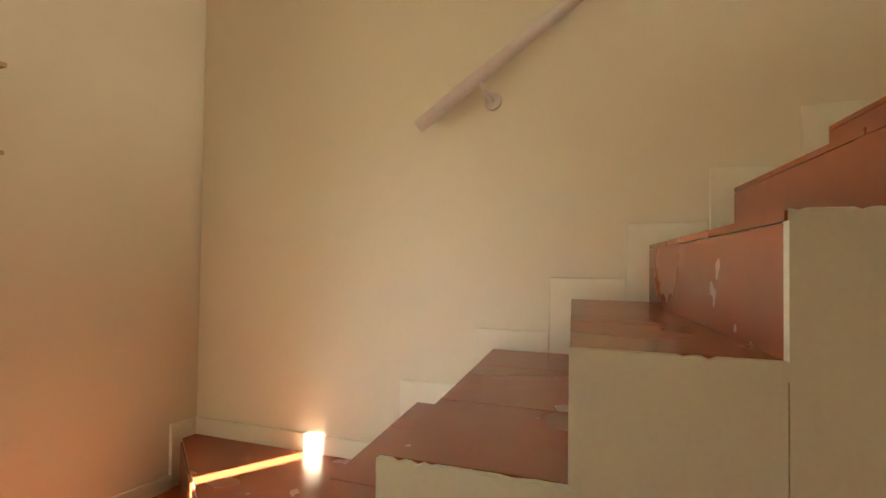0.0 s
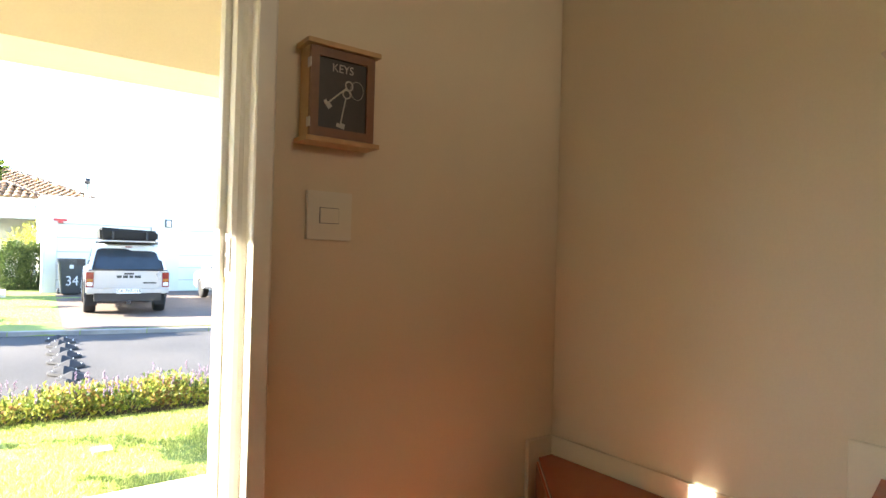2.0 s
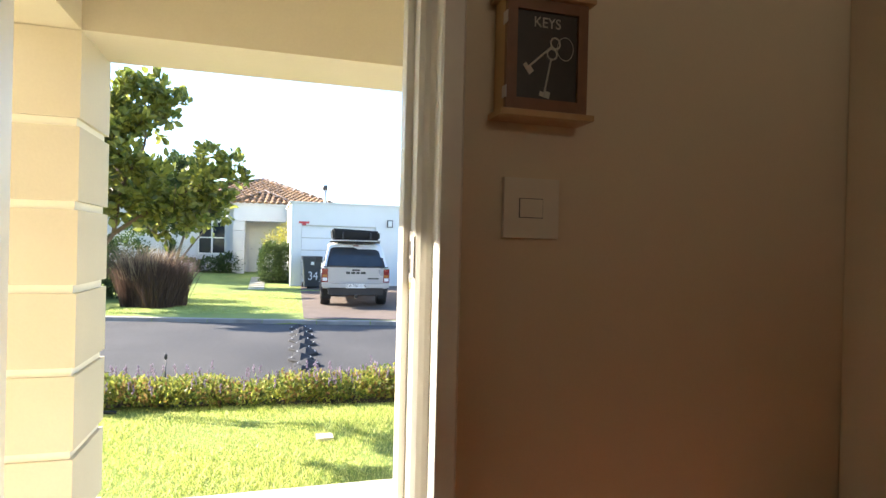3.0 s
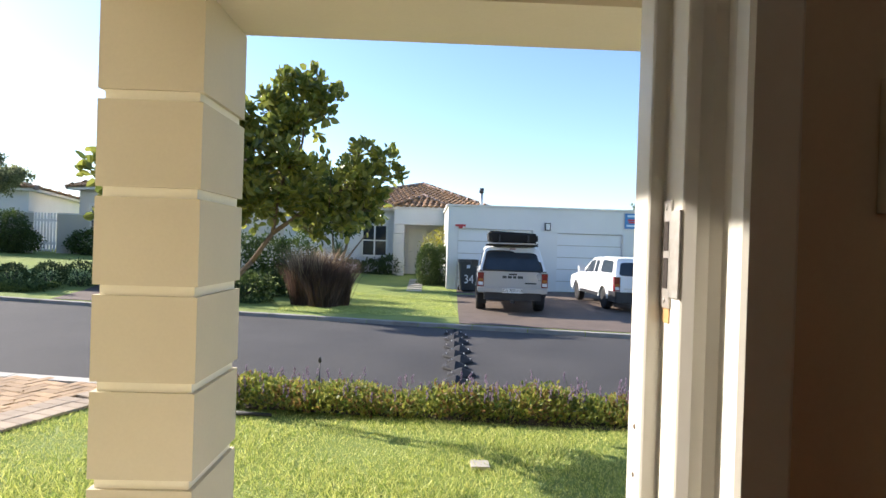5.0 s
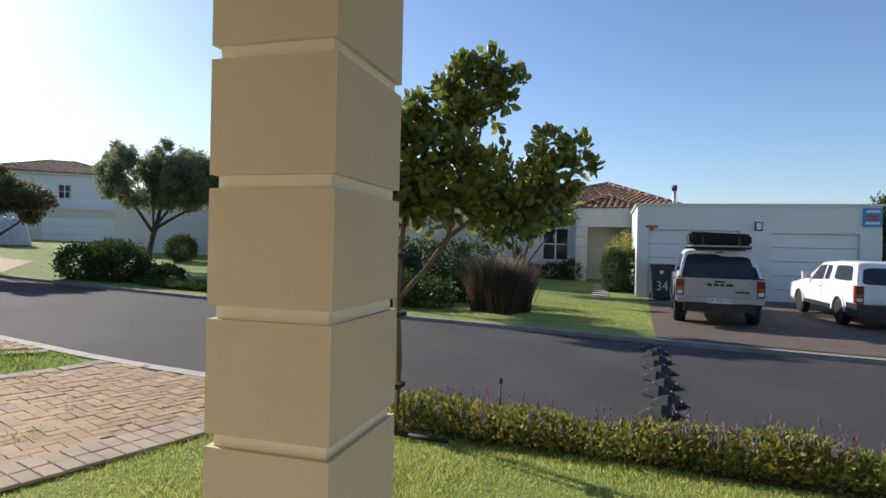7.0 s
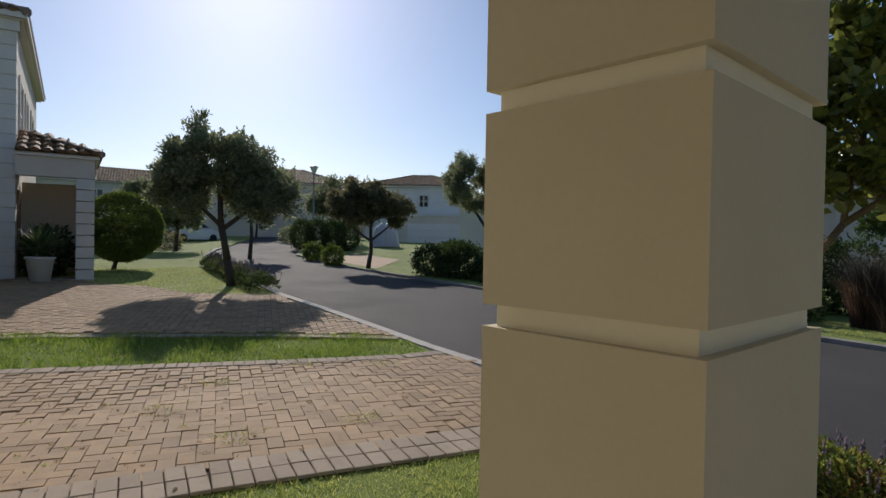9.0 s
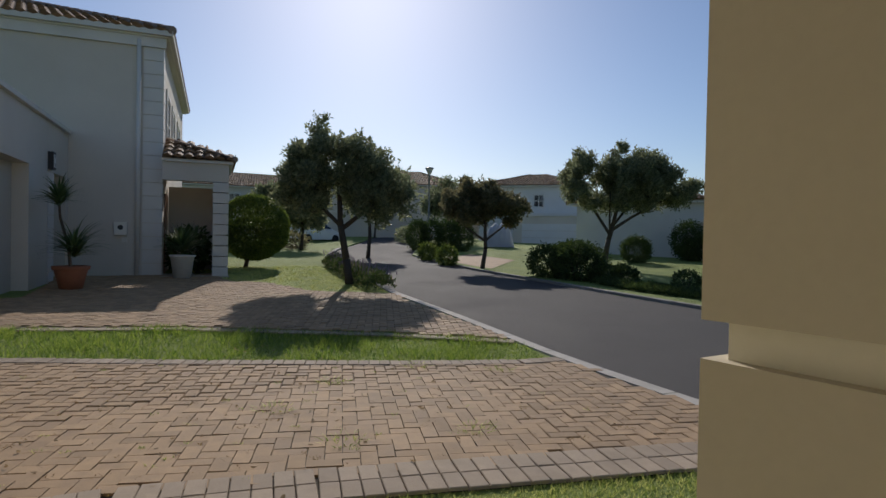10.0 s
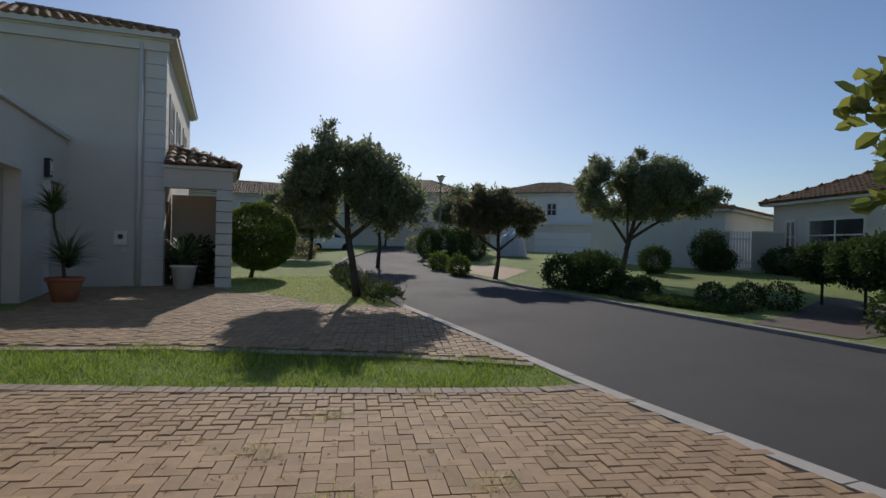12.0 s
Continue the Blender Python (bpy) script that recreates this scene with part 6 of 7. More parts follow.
    round_plate(rim, "rear_window", [(-0.87, 0.12), (0.87, 0.12), (0.84, 0.92), (-0.84, 0.92)], lambda u, v, lift: tail(u, v, lift + 0.009), CAR_GLASS, 0.006, 0.16)
    round_plate(o, "windscreen", [(-0.9, 0.12), (0.9, 0.12), (0.88, 0.95), (-0.88, 0.95)], screen, CAR_GLASS, 0.006, 0.1)
    for s in (-1, 1):
        round_plate(o, "canopy_window", [(0.36, 0.24), (1.42, 0.24), (1.42, 0.93), (0.52, 0.93)], flank(can, s), CAR_GLASS, 0.007, 0.17)
        round_plate(o, "quarter_window", [(1.76, 0.2), (2.08, 0.2), (2.03, 0.95), (1.74, 0.95)], flank(cab, s), CAR_GLASS, 0.007, 0.14)
        round_plate(o, "door_window", [(2.17, 0.16), (3.12, 0.12), (2.66, 0.95), (2.13, 0.95)], flank(cab, s), CAR_GLASS, 0.007, 0.12)
        part("door_seam", boxed((*sorted((s * (hw - 0.01), s * (hw + 0.002))), 2.1, 2.108, b - 0.04, belt + 0.02)), INK, o)
        part("door_handle", boxed((*sorted((s * (hw - 0.01), s * (hw + 0.025))), 2.18, 2.34, belt - 0.1, belt - 0.06), bevel=0.008), BLACK_PLASTIC if lifted else paint, o)
        part("wing_mirror", boxed((*sorted((s * (hw - 0.03), s * (hw + 0.17))), 2.98, 3.08, belt + 0.06, belt + 0.24), bevel=0.035, seg=2), BLACK_PLASTIC if lifted else paint, o)
        part("mud_flap", boxed((*sorted((s * (hw - 0.24), s * (hw - 0.02))), 0.5, 0.52, 0.2, b)), BLACK_RUBBER, o)
        part("head_light", boxed((*sorted((s * (hw - 0.4), s * (hw - 0.03))), L - 0.1, L - 0.02, b + 0.1, b + 0.26), bevel=0.02), LAMP_GLASS, o)
    # tail
    tg = part("tailgate", boxed((-hw + 0.155, hw - 0.155, -0.025, -0.002, b + 0.07, belt + 0.035), bevel=0.014, seg=2), paint, o)
    part("tailgate_top_edge", boxed((-hw + 0.03, hw - 0.03, -0.034, 0.03, belt + 0.037, belt + 0.062), bevel=0.008), CAR_GLASS if lifted else canopy_paint, o)
    part("tailgate_crease", boxed((-hw + 0.2, hw - 0.2, -0.0285, -0.0255, b + 0.13, b + 0.142)), paint, tg)
    part("tailgate_handle", boxed((-0.1, 0.1, -0.04, -0.026, belt - 0.05, belt - 0.01), bevel=0.006), BLACK_PLASTIC, tg)
    for s in (-1, 1):
        x0, x1 = sorted((s * (hw - 0.145), s * (hw + 0.006)))
        lo, hi = b + 0.08, belt + (0.0 if lifted else 0.05)
        tl = part("tail_light", boxed((x0, x1, -0.03, 0.1, lo, hi), bevel=0.02, seg=2), RED_LENS, o)
        part("reverse_lens", boxed((x0 + 0.02, x1 - 0.02, -0.036, -0.0305, lo + 0.03, lo + 0.11), bevel=0.002), WHITE_INK, tl)
        part("indicator_lens", boxed((x0 + 0.02, x1 - 0.02, -0.036, -0.0305, lo + 0.125, lo + 0.19), bevel=0.002), AMBER_LENS, tl)
    part("rear_bumper", boxed((-hw + 0.01, hw - 0.01, -0.15, 0.05, b - (0.05 if lifted else 0.22), b + 0.05), bevel=0.025, seg=2), CAR_SILVER if lifted else BLACK_PLASTIC, o)
    part("bumper_valance", boxed((-hw + 0.16, hw - 0.16, -0.1, 0.3, b - 0.24, b - (0.052 if lifted else 0.222)), bevel=0.02), BLACK_PLASTIC, o)
    part("under_tray", boxed((-hw + 0.3, hw - 0.3, 0.32, L - 0.3, 0.42, b - 0.02)), BLACK_PLASTIC, o)
    part("axle", boxed((-hw + 0.2, hw - 0.2, wheels_y[0] - 0.05, wheels_y[0] + 0.05, wr - 0.06, wr + 0.06), bevel=0.03), BLACK_PLASTIC, o)
    pz = b - 0.005 if lifted else b - 0.1
    pl = part("number_plate", boxed((-0.25, 0.25, -0.162, -0.1515, pz - 0.055, pz + 0.055), bevel=0.003), PLATE, o)
    letters("plate_lettering", plate, 0.1, INK, pl, pose(0, -0.1625, pz, 90, 0, 0), 0.001)
    if tent:
        for y in (0.5, 1.4):
            part("roof_bar", boxed((-hw + 0.2, hw - 0.2, y, y + 0.05, top + 0.022, top + 0.07), bevel=0.008), BLACK_PLASTIC, o)
        part("roof_tent_base", boxed((-0.6, 0.6, 0.0, 1.9, top + 0.07, top + 0.1), bevel=0.008), CAR_SILVER, o)
        bm = bmesh.new()
        hull(bm, [(-0.6, 0.02, top + 0.101), (0.6, 0.02, top + 0.101), (0.6, 1.86, top + 0.101), (-0.6, 1.86, top + 0.101), (-0.63, -0.08, top + 0.39), (0.58, -0.08, top + 0.34), (0.58, 1.86, top + 0.34), (-0.63, 1.86, top + 0.39)])
        part("roof_tent_cover", soften(bm, 0.05, 3), BLACK_RUBBER, o, "black rolled roof-tent cover")
        for x in (-0.35, 0.35):
            part("tent_strap", boxed((x - 0.02, x + 0.02, -0.1, -0.055, top + 0.1, top + 0.3)), BLACK_PLASTIC, o)
        part("brake_lamp", boxed((-0.07, 0.07, 0.3, 0.33, top - 0.06, top - 0.035)), RED_LENS, o)
        for x0, x1 in ((-0.25, -0.15), (-0.12, -0.02), (0.01, 0.09), (0.12, 0.25)):
            part("badge_letter", boxed((x0, x1, -0.031, -0.0255, belt - 0.13, belt - 0.07), bevel=0.006), INK, tg)
        part("model_badge", boxed((0.3, 0.58, -0.03, -0.0255, b + 0.16, b + 0.195), bevel=0.003), INK, tg)
        part("tow_hitch", boxed((-0.04, 0.04, -0.26, -0.1, b - 0.3, b - 0.23), bevel=0.01), BLACK_PLASTIC, o)
    else:
        part("badge_shield", boxed((-0.07, 0.07, -0.032, -0.0255, belt - 0.19, belt - 0.06), bevel=0.02, seg=2), BLACK_PLASTIC, tg)
        part("model_badge", boxed((-0.56, -0.3, -0.03, -0.0255, belt - 0.3, belt - 0.26), bevel=0.003), STEEL, tg)
        part("model_badge", boxed((0.42, 0.56, -0.03, -0.0255, belt - 0.3, belt - 0.26), bevel=0.003), STEEL, tg)
        for s in (-1, 1):
            part("bumper_corner", boxed((*sorted((s * (hw - 0.12), s * (hw + 0.008))), -0.12, 0.5, b - 0.22, b + 0.07), bevel=0.03, seg=2), BLACK_PLASTIC, o)
    return o


pickup(pose(1.5, 12.2, -0.19, 0, 0, -4.5) @ Matrix.Scale(0.89, 4), CAR_SILVER, CAR_WHITE, "silver pickup with a white canopy and black roof tent", "CA 707-118", 1.7, True, True)
pickup(pose(4.74, 13.1, -0.19, 0, 0, 0.5) @ Matrix.Scale(0.87, 4), CAR_WHITE, CAR_WHITE, "small white pickup with a white canopy on the driveway", "CA 967-171", 1.62, False, False)


def hatchback(m, paint, label):
    o = thing("hatchback_car", m, label, "car")
    bm = bmesh.new()
    prism(bm, [(0, 0.3), (0.3, 0.25), (0.35, 0.45), (0.6, 0.6), (0.9, 0.45), (0.95, 0.22), (2.75, 0.22), (2.8, 0.45), (3.05, 0.6), (3.35, 0.45), (3.4, 0.25), (3.8, 0.28), (3.85, 0.65), (3.0, 0.92), (0.1, 0.95), (0.0, 0.7)], -0.82, 0.82, axis=0)
    part("body", soften(bm, 0.04, 2), paint, o)
    bm = bmesh.new()
    hull(bm, [(-0.8, 0.1, 0.93), (0.8, 0.1, 0.93), (0.78, 3.05, 0.9), (-0.78, 3.05, 0.9), (-0.62, 0.45, 1.48), (0.62, 0.45, 1.48), (0.6, 2.1, 1.46), (-0.6, 2.1, 1.46)])
    part("cabin", soften(bm, 0.06, 2), paint, o)
    for s in (-1, 1):
        pts = [(s * 0.775, 0.4, 1.02), (s * 0.765, 2.75, 1.0), (s * 0.655, 2.1, 1.4), (s * 0.66, 0.6, 1.4)]
        pane(o, "side_window", pts if s > 0 else pts[::-1])
        for y in (0.62, 3.08):
            wheel(o, s * 0.74, y, 0.3, 0.18)
        part("head_light", boxed((min(s * 0.5, s * 0.78), max(s * 0.5, s * 0.78), 3.74, 3.845, 0.55, 0.7), bevel=0.02), LAMP_GLASS, o)
    pane(o, "windscreen", [(0.68, 2.99, 0.98), (-0.68, 2.99, 0.98), (-0.56, 2.2, 1.42), (0.56, 2.2, 1.42)])
    return o


hatchback(pose(-41.2, 13.6, 0.75, 0, 0, 20), CAR_WHITE, "white hatchback parked far up the street")
hatchback(pose(-44.5, 12.2, 0.84, 0, 0, 10), CAR_RED, "dark red hatchback parked behind the white one")

# ---- street things ----
def wheelie_bin(m, number, label):
    o = thing("wheelie_bin", m, label, "bin")
    bm = bmesh.new()
    hull(bm, [(-0.22, -0.25, 0.06), (0.22, -0.25, 0.06), (0.22, 0.25, 0.06), (-0.22, 0.25, 0.06), (-0.29, -0.34, 0.98), (0.29, -0.34, 0.98), (0.29, 0.34, 0.98), (-0.29, 0.34, 0.98)])
    part("body", soften(bm, 0.03), BIN_PLASTIC, o)
    part("rim", boxed((-0.31, 0.31, -0.36, 0.37, 0.94, 0.99), bevel=0.012), BIN_PLASTIC, o)
    part("lid", boxed((-0.31, 0.31, -0.38, 0.4, 0.992, 1.05), bevel=0.025, seg=2), BIN_PLASTIC, o)
    for s in (-1, 1):
        bm = bmesh.new()
        tube(bm, (s * 0.24, 0.27, 0.1), (s * 0.29, 0.27, 0.1), 0.1, seg=16)
        part("wheel", bm, BLACK_RUBBER, o)
    if number:
        letters("number", number, 0.38, WHITE_INK, o, pose(0.02, -0.312, 0.42, 84.5, 0, 0) @ Matrix.Diagonal((0.85, 1, 1, 1)), 0.003, "white painted house number")
        part("label_patch", boxed((-0.05, 0.05, -0.352, -0.33, 0.78, 0.88)), WHITE_INK, o)
    return o


wheelie_bin(pose(0.93, 18.15, -0.2), "34", "dark grey wheelie bin with a painted 34 beside the garage")
wheelie_bin(pose(-15.2, 14.6, 0.1, 0, 0, 40), "", "dark wheelie bin half hidden by shrubs")
wheelie_bin(pose(-6.0, 15.9, -0.1, 0, 0, 30), "", "dark wheelie bin standing in the shade")

hump = thing("speed_hump", Matrix(), "staggered row of black rubber pyramids across the street", "speed hump")
for i in range(11):
    y = 5.75 + i * 0.355
    x = 0.0 + (0.035 if i % 2 else -0.035) + 0.014 * i
    z = gz(x, y) - 0.06 + 0.05 * (1 - ((y - 4.95) / 2.6 - 1) ** 2)
    bm = bmesh.new()
    a, c = [(-0.16, -0.05), (-0.02, -0.19), (0.16, -0.05), (0.16, 0.05), (0.02, 0.19), (-0.16, 0.05)], (0, 0, 0.115)
    lo = [bm.verts.new((p[0], p[1], 0)) for p in a]
    mid = [bm.verts.new((p[0] * 0.97, p[1] * 0.97, 0.02)) for p in a]
    top = [bm.verts.new((p[0] * 0.12, p[1] * 0.15, 0.085)) for p in a]
    for r0, r1 in ((lo, mid), (mid, top)):
        for k in range(6):
            bm.faces.new((r0[k], r0[(k + 1) % 6], r1[(k + 1) % 6], r1[k]))
    bm.faces.new(top)
    ob = part("rubber_block", bm, BLACK_RUBBER, hump)
    ob.matrix_basis = pose(x, y, z)
    for s in (-1, 1):
        u = 0.35
        part("reflector", boxed((s * 0.16 * (1 - u * 0.8) - 0.006, s * 0.16 * (1 - u * 0.8) + 0.006, -0.1 * (1 - u) - 0.012, -0.1 * (1 - u), 0.02 + 0.065 * u, 0.034 + 0.065 * u)), WHITE_INK, ob)

ub = thing("utility_box", pose(5.55, 10.9, -0.2, 0, 0, -10), "pale blue-grey plastic utility box on the verge", "utility box")
part("body", boxed((-0.24, 0.24, -0.24, 0.24, 0.0, 0.68), bevel=0.05, seg=2), BLUE_BIN, ub)
part("lid", boxed((-0.26, 0.26, -0.26, 0.26, 0.682, 0.76), bevel=0.03, seg=2), BLUE_BIN, ub)
part("marking", boxed((-0.05, 0.05, -0.2445, -0.2402, 0.42, 0.54)), WHITE_INK, ub, "pale painted number patch")

for at in ((-30.1, 17.9), (-7.6, 18.2)):
    sl = thing("street_lamp", pose(at[0], at[1], gz(*at)), "slim street lamp with a flared glass head", "street lamp")
    bm = bmesh.new()
    lathe(bm, [(0.09, 0.0), (0.09, 0.9), (0.055, 0.95), (0.045, 4.1), (0.06, 4.12), (0.06, 4.2)], 14)
    part("pole", bm, LAMP_METAL, sl)
    bm = bmesh.new()
    lathe(bm, [(0.08, 4.2), (0.22, 4.52), (0.23, 4.54)], 14)
    part("lantern", bm, LAMP_GLASS, sl)
    bm = bmesh.new()
    lathe(bm, [(0.27, 4.542), (0.25, 4.57), (0.1, 4.63), (0.02, 4.65)], 14)
    part("hood", bm, LAMP_METAL, sl)

tp = thing("covered_stack", pose(-28.4, 21.7, gz(-28.4, 21.7), 0, 0, 55), "pile under a pale wrinkled tarpaulin across the street", "tarpaulin")
bm = bmesh.new()
bmesh.ops.create_grid(bm, x_segments=28, y_segments=16, size=1.0)
for v in bm.verts:
    x, y = v.co.x, v.co.y
    h = 1.25 * (1 - abs(x) ** 4) * (1 - abs(y) ** 4) + 0.16 * abs(math.sin(x * 6.5)) * (1 - abs(y)) + 0.05 * math.sin(x * 19) * (1 - abs(x))
    v.co = Vector((x * 0.85, y * 0.5, max(0.0, h + 0.05 * noise.noise(Vector((x * 4, y * 4, 0))))))
part("cover", bm, TARP, tp)

for i in range(7):
    y = 17.6 + i * 0.62
    st = single("stepping_stone", boxed((-1.0, -0.52, y, y + 0.42, gz(-0.7, y) - 0.02, gz(-0.7, y) + 0.03), bevel=0.02), STONE, "pale stone step in the path across the lawn", "stepping stone", "stepping stones to the bungalow")
mh = single("drain_cover", boxed((-0.06, 0.06, 3.2, 3.32, -0.2, -0.175), bevel=0.01), STONE, "small pale stone drain cover set in the lawn", "drain cover")

# weeds and dry leaves on the brick driveway
wv, wf = [], []
g_ = np.random.default_rng(15)
for x, y in ((-6.4, 3.9), (-5.9, 4.6), (-4.7, 2.4), (-5.6, 2.2), (-6.2, 2.9), (-4.5, 3.3)):
    tuft(wv, wf, x, y, gz(x, y) + 0.02, 60, 0.03, 0.14, g_, 0.8, 0.004)
for _ in range(60):
    x, y = g_.uniform(-7.5, -4.0), g_.uniform(-0.5, 4.5)
    tuft(wv, wf, x, y, gz(x, y) + 0.018, 10, 0.02, 0.03, g_, 0.8, 0.003)
cv, cf = [], []
for _ in range(420):
    x, y = g_.uniform(-7.8, -3.6), g_.uniform(-0.8, 4.6)
    if inside((x, y), DRIVE_1):
        tuft(cv, cf, x, y, gz(x, y) + 0.018, 9, 0.014, g_.uniform(0.015, 0.05), g_, 1.0, 0.004)
raw("dry_moss", cv, cf, LAV_RED, None, "brown dry moss and crumbs along the brick joints", "moss", "stuff")
raw("weeds", wv, wf, GRASS, None, "small weeds growing in the driveway joints", "weeds", "stuff")
lv = np.stack([g_.uniform(-8, -3.9, 160), g_.uniform(-1, 5, 160), np.zeros(160)], 1)
lv[:, 2] = [gz(a, b) + 0.035 for a, b in lv[:, :2]]
v, f = leaf_cloud(lv, np.stack([g_.normal(0, 1, 160), g_.normal(0, 1, 160), np.zeros(160)], 1), 0.035, 0.018, 0.15)
raw("fallen_leaves", v, f, DRY_GRASS, None, "dry fallen leaves scattered on the brick driveway", "leaves", "stuff")

# ---- brick paving, last because there is much of it ----
def brick_mesh(lx, ly, h=0.03):
    return boxed((-lx / 2, lx / 2, -ly / 2, ly / 2, -h, 0), bevel=0.006)


def herringbone(parent, poly, border, origin, yaw, near=None, cell=0.106, gap=0.006, top=0.024):
    """Bricks of two cells each in a 90-degree herringbone; those inside near become parts, the rest one joined part."""
    c, s = math.cos(radians(yaw)), math.sin(radians(yaw))
    u, v = (c, s), (-s, c)
    ex = [((p[0] - origin[0]) * u[0] + (p[1] - origin[1]) * u[1], (p[0] - origin[0]) * v[0] + (p[1] - origin[1]) * v[1]) for p in poly]
    x0, x1 = int(min(p[0] for p in ex) / cell) - 1, int(max(p[0] for p in ex) / cell) + 1
    y0, y1 = int(min(p[1] for p in ex) / cell) - 1, int(max(p[1] for p in ex) / cell) + 1
    full = mesh_of("brick", brick_mesh(2 * cell - gap, cell - gap), PAVER)
    g = random.Random(5)
    bv, bf = [], []
    count = 0
    for i in range(x0, x1):
        for j in range(y0, y1):
            r = (i - j) % 4
            if r == 0:
                a, b, rot = (i + 1) * cell, (j + 0.5) * cell, 0
            elif r == 2:
                a, b, rot = (i + 0.5) * cell, j * cell, 90
            else:
                continue
            x, y = origin[0] + u[0] * a + v[0] * b, origin[1] + u[1] * a + v[1] * b
            if not inside((x, y), poly) or border(x, y):
                continue
            z = gz(x, y) + top + g.uniform(-0.004, 0.003)
            tx, ty, tz = g.gauss(0, 0.3), g.gauss(0, 0.3), g.gauss(0, 0.6)
            if near and count < 300 and near(x, y):
                ob = new("brick", full)
                ob.parent, ob.matrix_basis = parent, pose(x, y, z, tx, ty, yaw + rot + tz)
                count += 1
                continue
            m = pose(x, y, z, tx, ty, yaw + rot + tz)
            k = len(bv)
            hx, hy, e = cell - gap / 2, cell / 2 - gap / 2, 0.006
            for (px, py, pz) in ((-hx, -hy, -0.02), (hx, -hy, -0.02), (hx, hy, -0.02), (-hx, hy, -0.02), (-hx, -hy, -e), (hx, -hy, -e), (hx, hy, -e), (-hx, hy, -e), (-hx + e, -hy + e, 0), (hx - e, -hy + e, 0), (hx - e, hy - e, 0), (-hx + e, hy - e, 0)):
                bv.append(tuple(m @ Vector((px, py, pz))))
            for q in (0, 4):
                for w in range(4):
                    bf.append((k + q + w, k + q + (w + 1) % 4, k + q + 4 + (w + 1) % 4, k + q + 4 + w))
            bf.append((k + 8, k + 9, k + 10, k + 11))
    raw("bricks", bv, bf, PAVER, parent, kind="stuff")


def edge_course(parent, line, inward, rows=1, top=0.03):
    """Header bricks laid across the edge along a line."""
    bv, bf = [], []
    g = random.Random(9)
    for (ax, ay), (bx, by) in zip(line, line[1:]):
        d = math.hypot(bx - ax, by - ay)
        yaw = math.atan2(by - ay, bx - ax)
        n = max(1, int(d / 0.106))
        for i in range(n):
            t = (i + 0.5) / n
            for r in range(rows):
                off = inward * (0.1 + 0.206 * r)
                x, y = ax + (bx - ax) * t - math.sin(yaw) * off, ay + (by - ay) * t + math.cos(yaw) * off
                m = pose(x, y, gz(x, y) + top + g.uniform(-0.002, 0.002), g.gauss(0, 0.25), g.gauss(0, 0.25), math.degrees(yaw) + g.gauss(0, 0.6))
                k = len(bv)
                hx, hy, e = d / n / 2 - 0.003, 0.1, 0.005
                for (px, py, pz) in ((-hx, -hy, -0.02), (hx, -hy, -0.02), (hx, hy, -0.02), (-hx, hy, -0.02), (-hx, -hy, -e), (hx, -hy, -e), (hx, hy, -e), (-hx, hy, -e), (-hx + e, -hy + e, 0), (hx - e, -hy + e, 0), (hx - e, hy - e, 0), (-hx + e, hy - e, 0)):
                    bv.append(tuple(m @ Vector((px, py, pz))))
                for q in (0, 4):
                    for w in range(4):
                        bf.append((k + q + w, k + q + (w + 1) % 4, k + q + 4 + (w + 1) % 4, k + q + 4 + w))
                bf.append((k + 8, k + 9, k + 10, k + 11))
    raw("edge_bricks", bv, bf, PAVER_EDGE, parent, kind="stuff")


def away(line, d):
    """True within d of the line."""
    def test(x, y):
        for (ax, ay), (bx, by) in zip(line, line[1:]):
            l2 = (bx - ax) ** 2 + (by - ay) ** 2
            t = min(max(((x - ax) * (bx - ax) + (y - ay) * (by - ay)) / l2, 0), 1)
            if math.hypot(x - ax - t * (bx - ax), y - ay - t * (by - ay)) < d:
                return True
        return False
    return test


E1, E2 = DRIVE_1[:7], DRIVE_1[7:]
edge_course(beds[0], E1, 1, 2)
edge_course(beds[0], E2, 1, 1)
n1, n2 = away(E1, 0.345), away(E2, 0.14)
herringbone(beds[0], DRIVE_1, lambda x, y: n1(x, y) or n2(x, y) or y < -2.6, (-6.0, 2.0), 68.0, lambda x, y: x > -6.1 and 0.3 < y < 4.2)
E3 = DRIVE_2[1:5]
edge_course(beds[1], E3, -1, 1)
n3 = away(E3, 0.14)
herringbone(beds[1], DRIVE_2, lambda x, y: n3(x, y) or y < -1.5, (-12.0, 3.0), 64.0)

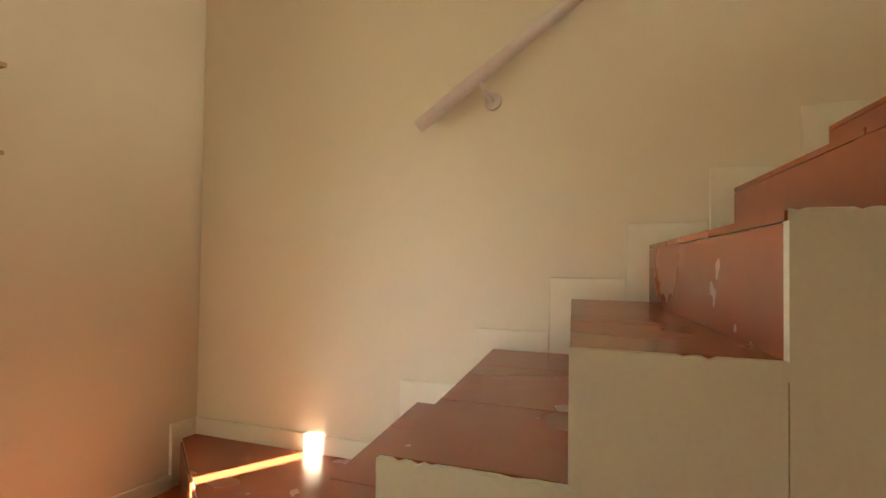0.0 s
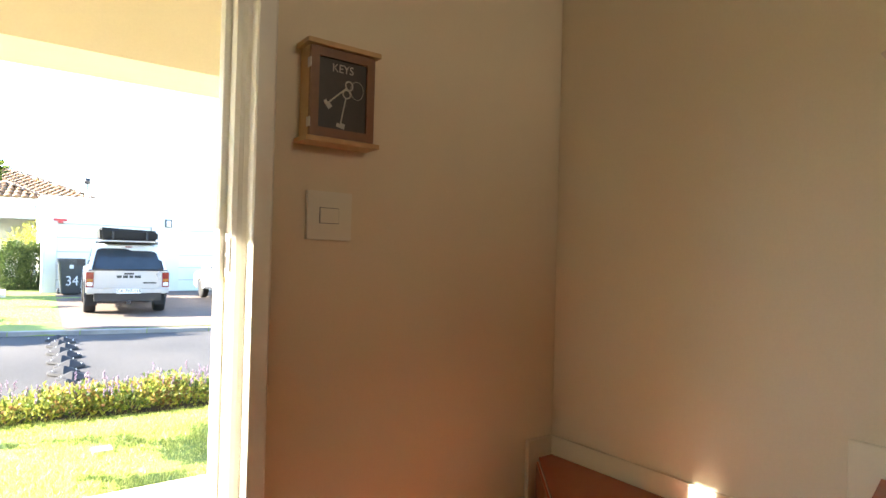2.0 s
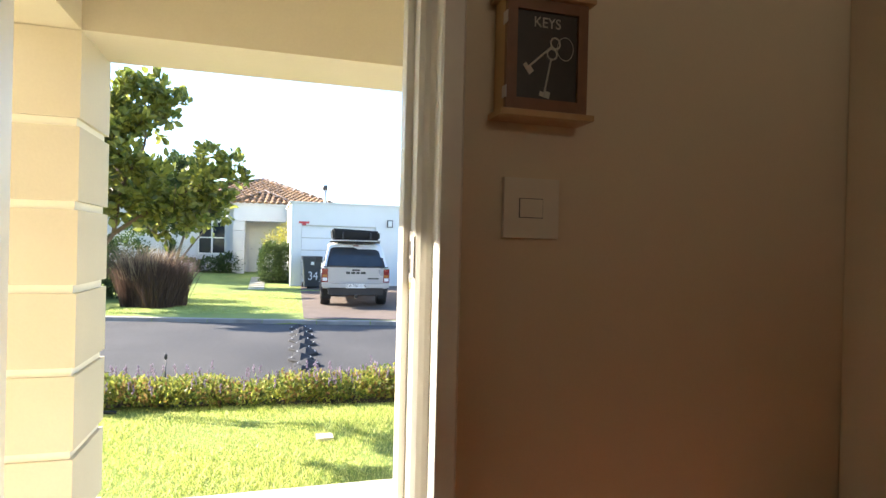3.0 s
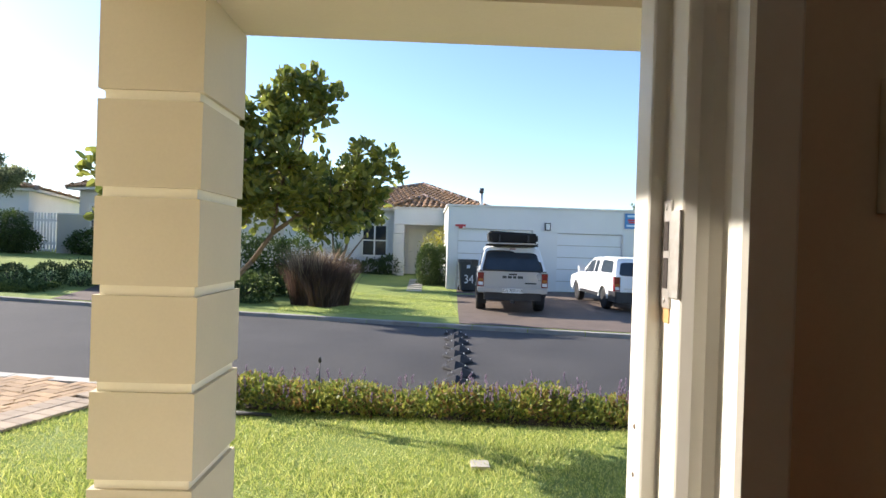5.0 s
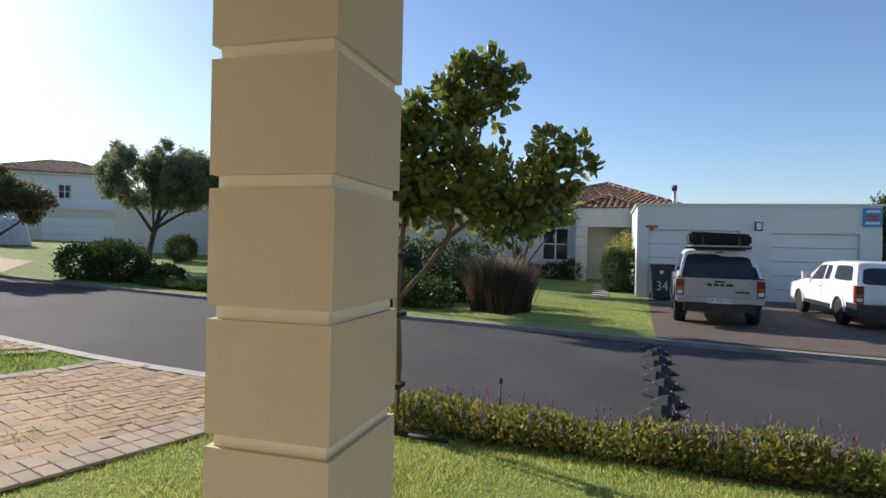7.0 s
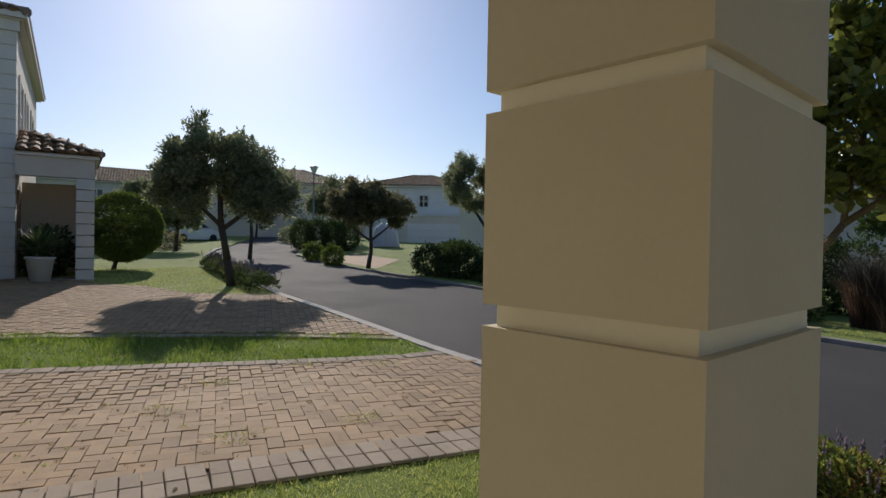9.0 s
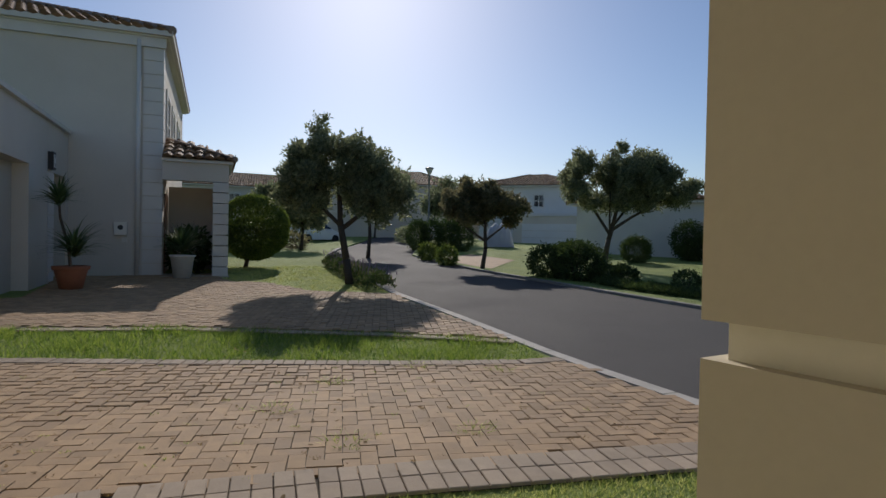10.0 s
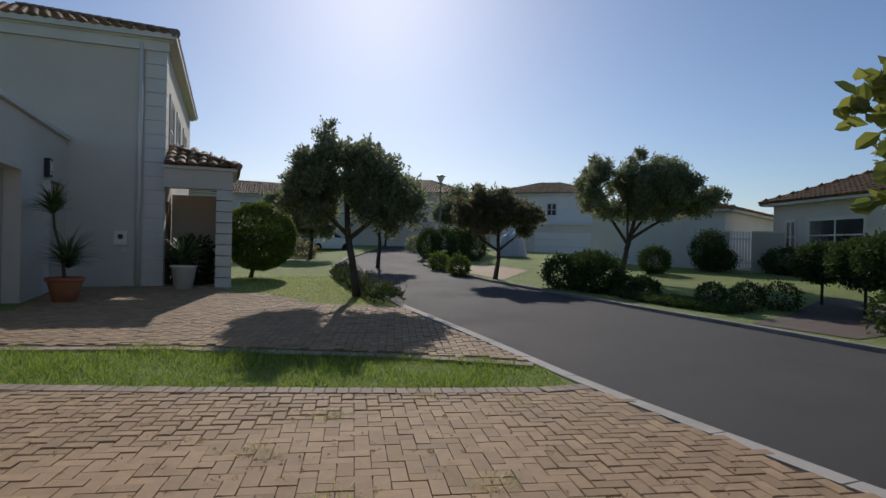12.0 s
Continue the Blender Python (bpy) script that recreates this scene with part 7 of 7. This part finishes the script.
# ---- lawn blades near the house ----
def lawn_blades(name, n, x0, x1, y0, y1, keep, h, w, label, seed, material=GRASS):
    g = np.random.default_rng(seed)
    p = np.stack([g.uniform(x0, x1, n), g.uniform(y0, y1, n)], 1)
    p = np.array([q for q in p if keep(q[0], q[1])])
    n = len(p)
    z = np.array([gz(a, b) for a, b in p]) - 0.004
    a = g.uniform(0, np.pi, n)
    s = np.stack([np.cos(a), np.sin(a), np.zeros(n)], 1) * w
    base = np.concatenate([p, z[:, None]], 1)
    patch = 0.75 + 0.35 * np.sin(p[:, 0] * 3.1 + np.sin(p[:, 1] * 2.3)) * np.sin(p[:, 1] * 3.7 + 1)
    hh = h * g.uniform(0.5, 1.25, n) * patch
    tip = base + np.stack([g.normal(0, 0.6, n) * hh, g.normal(0, 0.6, n) * hh, hh], 1)
    v = np.stack([base - s, base + s, tip], 1).reshape(-1, 3)
    f = np.arange(3 * n).reshape(-1, 3)
    return raw(name, v.tolist(), f.tolist(), material, None, label, "grass", "stuff")


bed_line = away([(-2.15, 4.62), (-0.7, 4.5), (0.5, 4.45), (1.8, 4.35), (3.2, 4.05), (5, 3.75)], 0.22)
STRIP = [(-8.22, 0.56), (-7.57, 1.87), (-6.72, 3.74), (-6.2, 5.04), (-6.15, 5.5), (-7.1, 5.7), (-8.14, 4.44), (-9.52, 2.06), (-10.11, 0.34), (-10.9, -3), (-9.7, -3)]


def ragged(x, y):
    """The strip with a wavering, overgrown edge."""
    w = 0.07 * math.sin(x * 9 + 2 * math.sin(y * 7)) + 0.05 * math.sin(y * 23 + x * 11)
    return inside((x + w, y + w * 0.6), STRIP) and y < bez(NEAR_KERB, x) - 0.05


lawn_blades("lawn_grass", 150000, -4.4, 4.6, 1.95, 4.95, lambda x, y: not inside((x, y), DRIVE_1) and not bed_line(x, y) and y < bez(NEAR_KERB, x) - 0.18, 0.045, 0.0036, "short sunlit lawn grass beside the porch", 2)
lawn_blades("lawn_grass", 20000, -4.6, -1.6, 0.45, 1.95, lambda x, y: not inside((x, y), DRIVE_1), 0.05, 0.004, "short lawn grass beside the driveway", 3)
lawn_blades("grass_strip", 60000, -10.9, -6.1, -3, 5.8, ragged, 0.095, 0.0055, "shaggy strip of grass between the two driveways", 4, STRIP_GRASS)
lawn_blades("far_lawn_grass", 22000, -3.5, 0.3, 11.4, 17.5, lambda x, y: y > bez(FAR_KERB, x) + 0.2, 0.04, 0.006, "lawn grass in front of the bungalow", 5)
lawn_blades("far_lawn_grass", 16000, -20, -12.5, 3.5, 8.5, lambda x, y: not inside((x, y), DRIVE_2) and y < bez(NEAR_KERB, x) - 0.2, 0.05, 0.007, "lawn grass beside the double-storey house", 6)
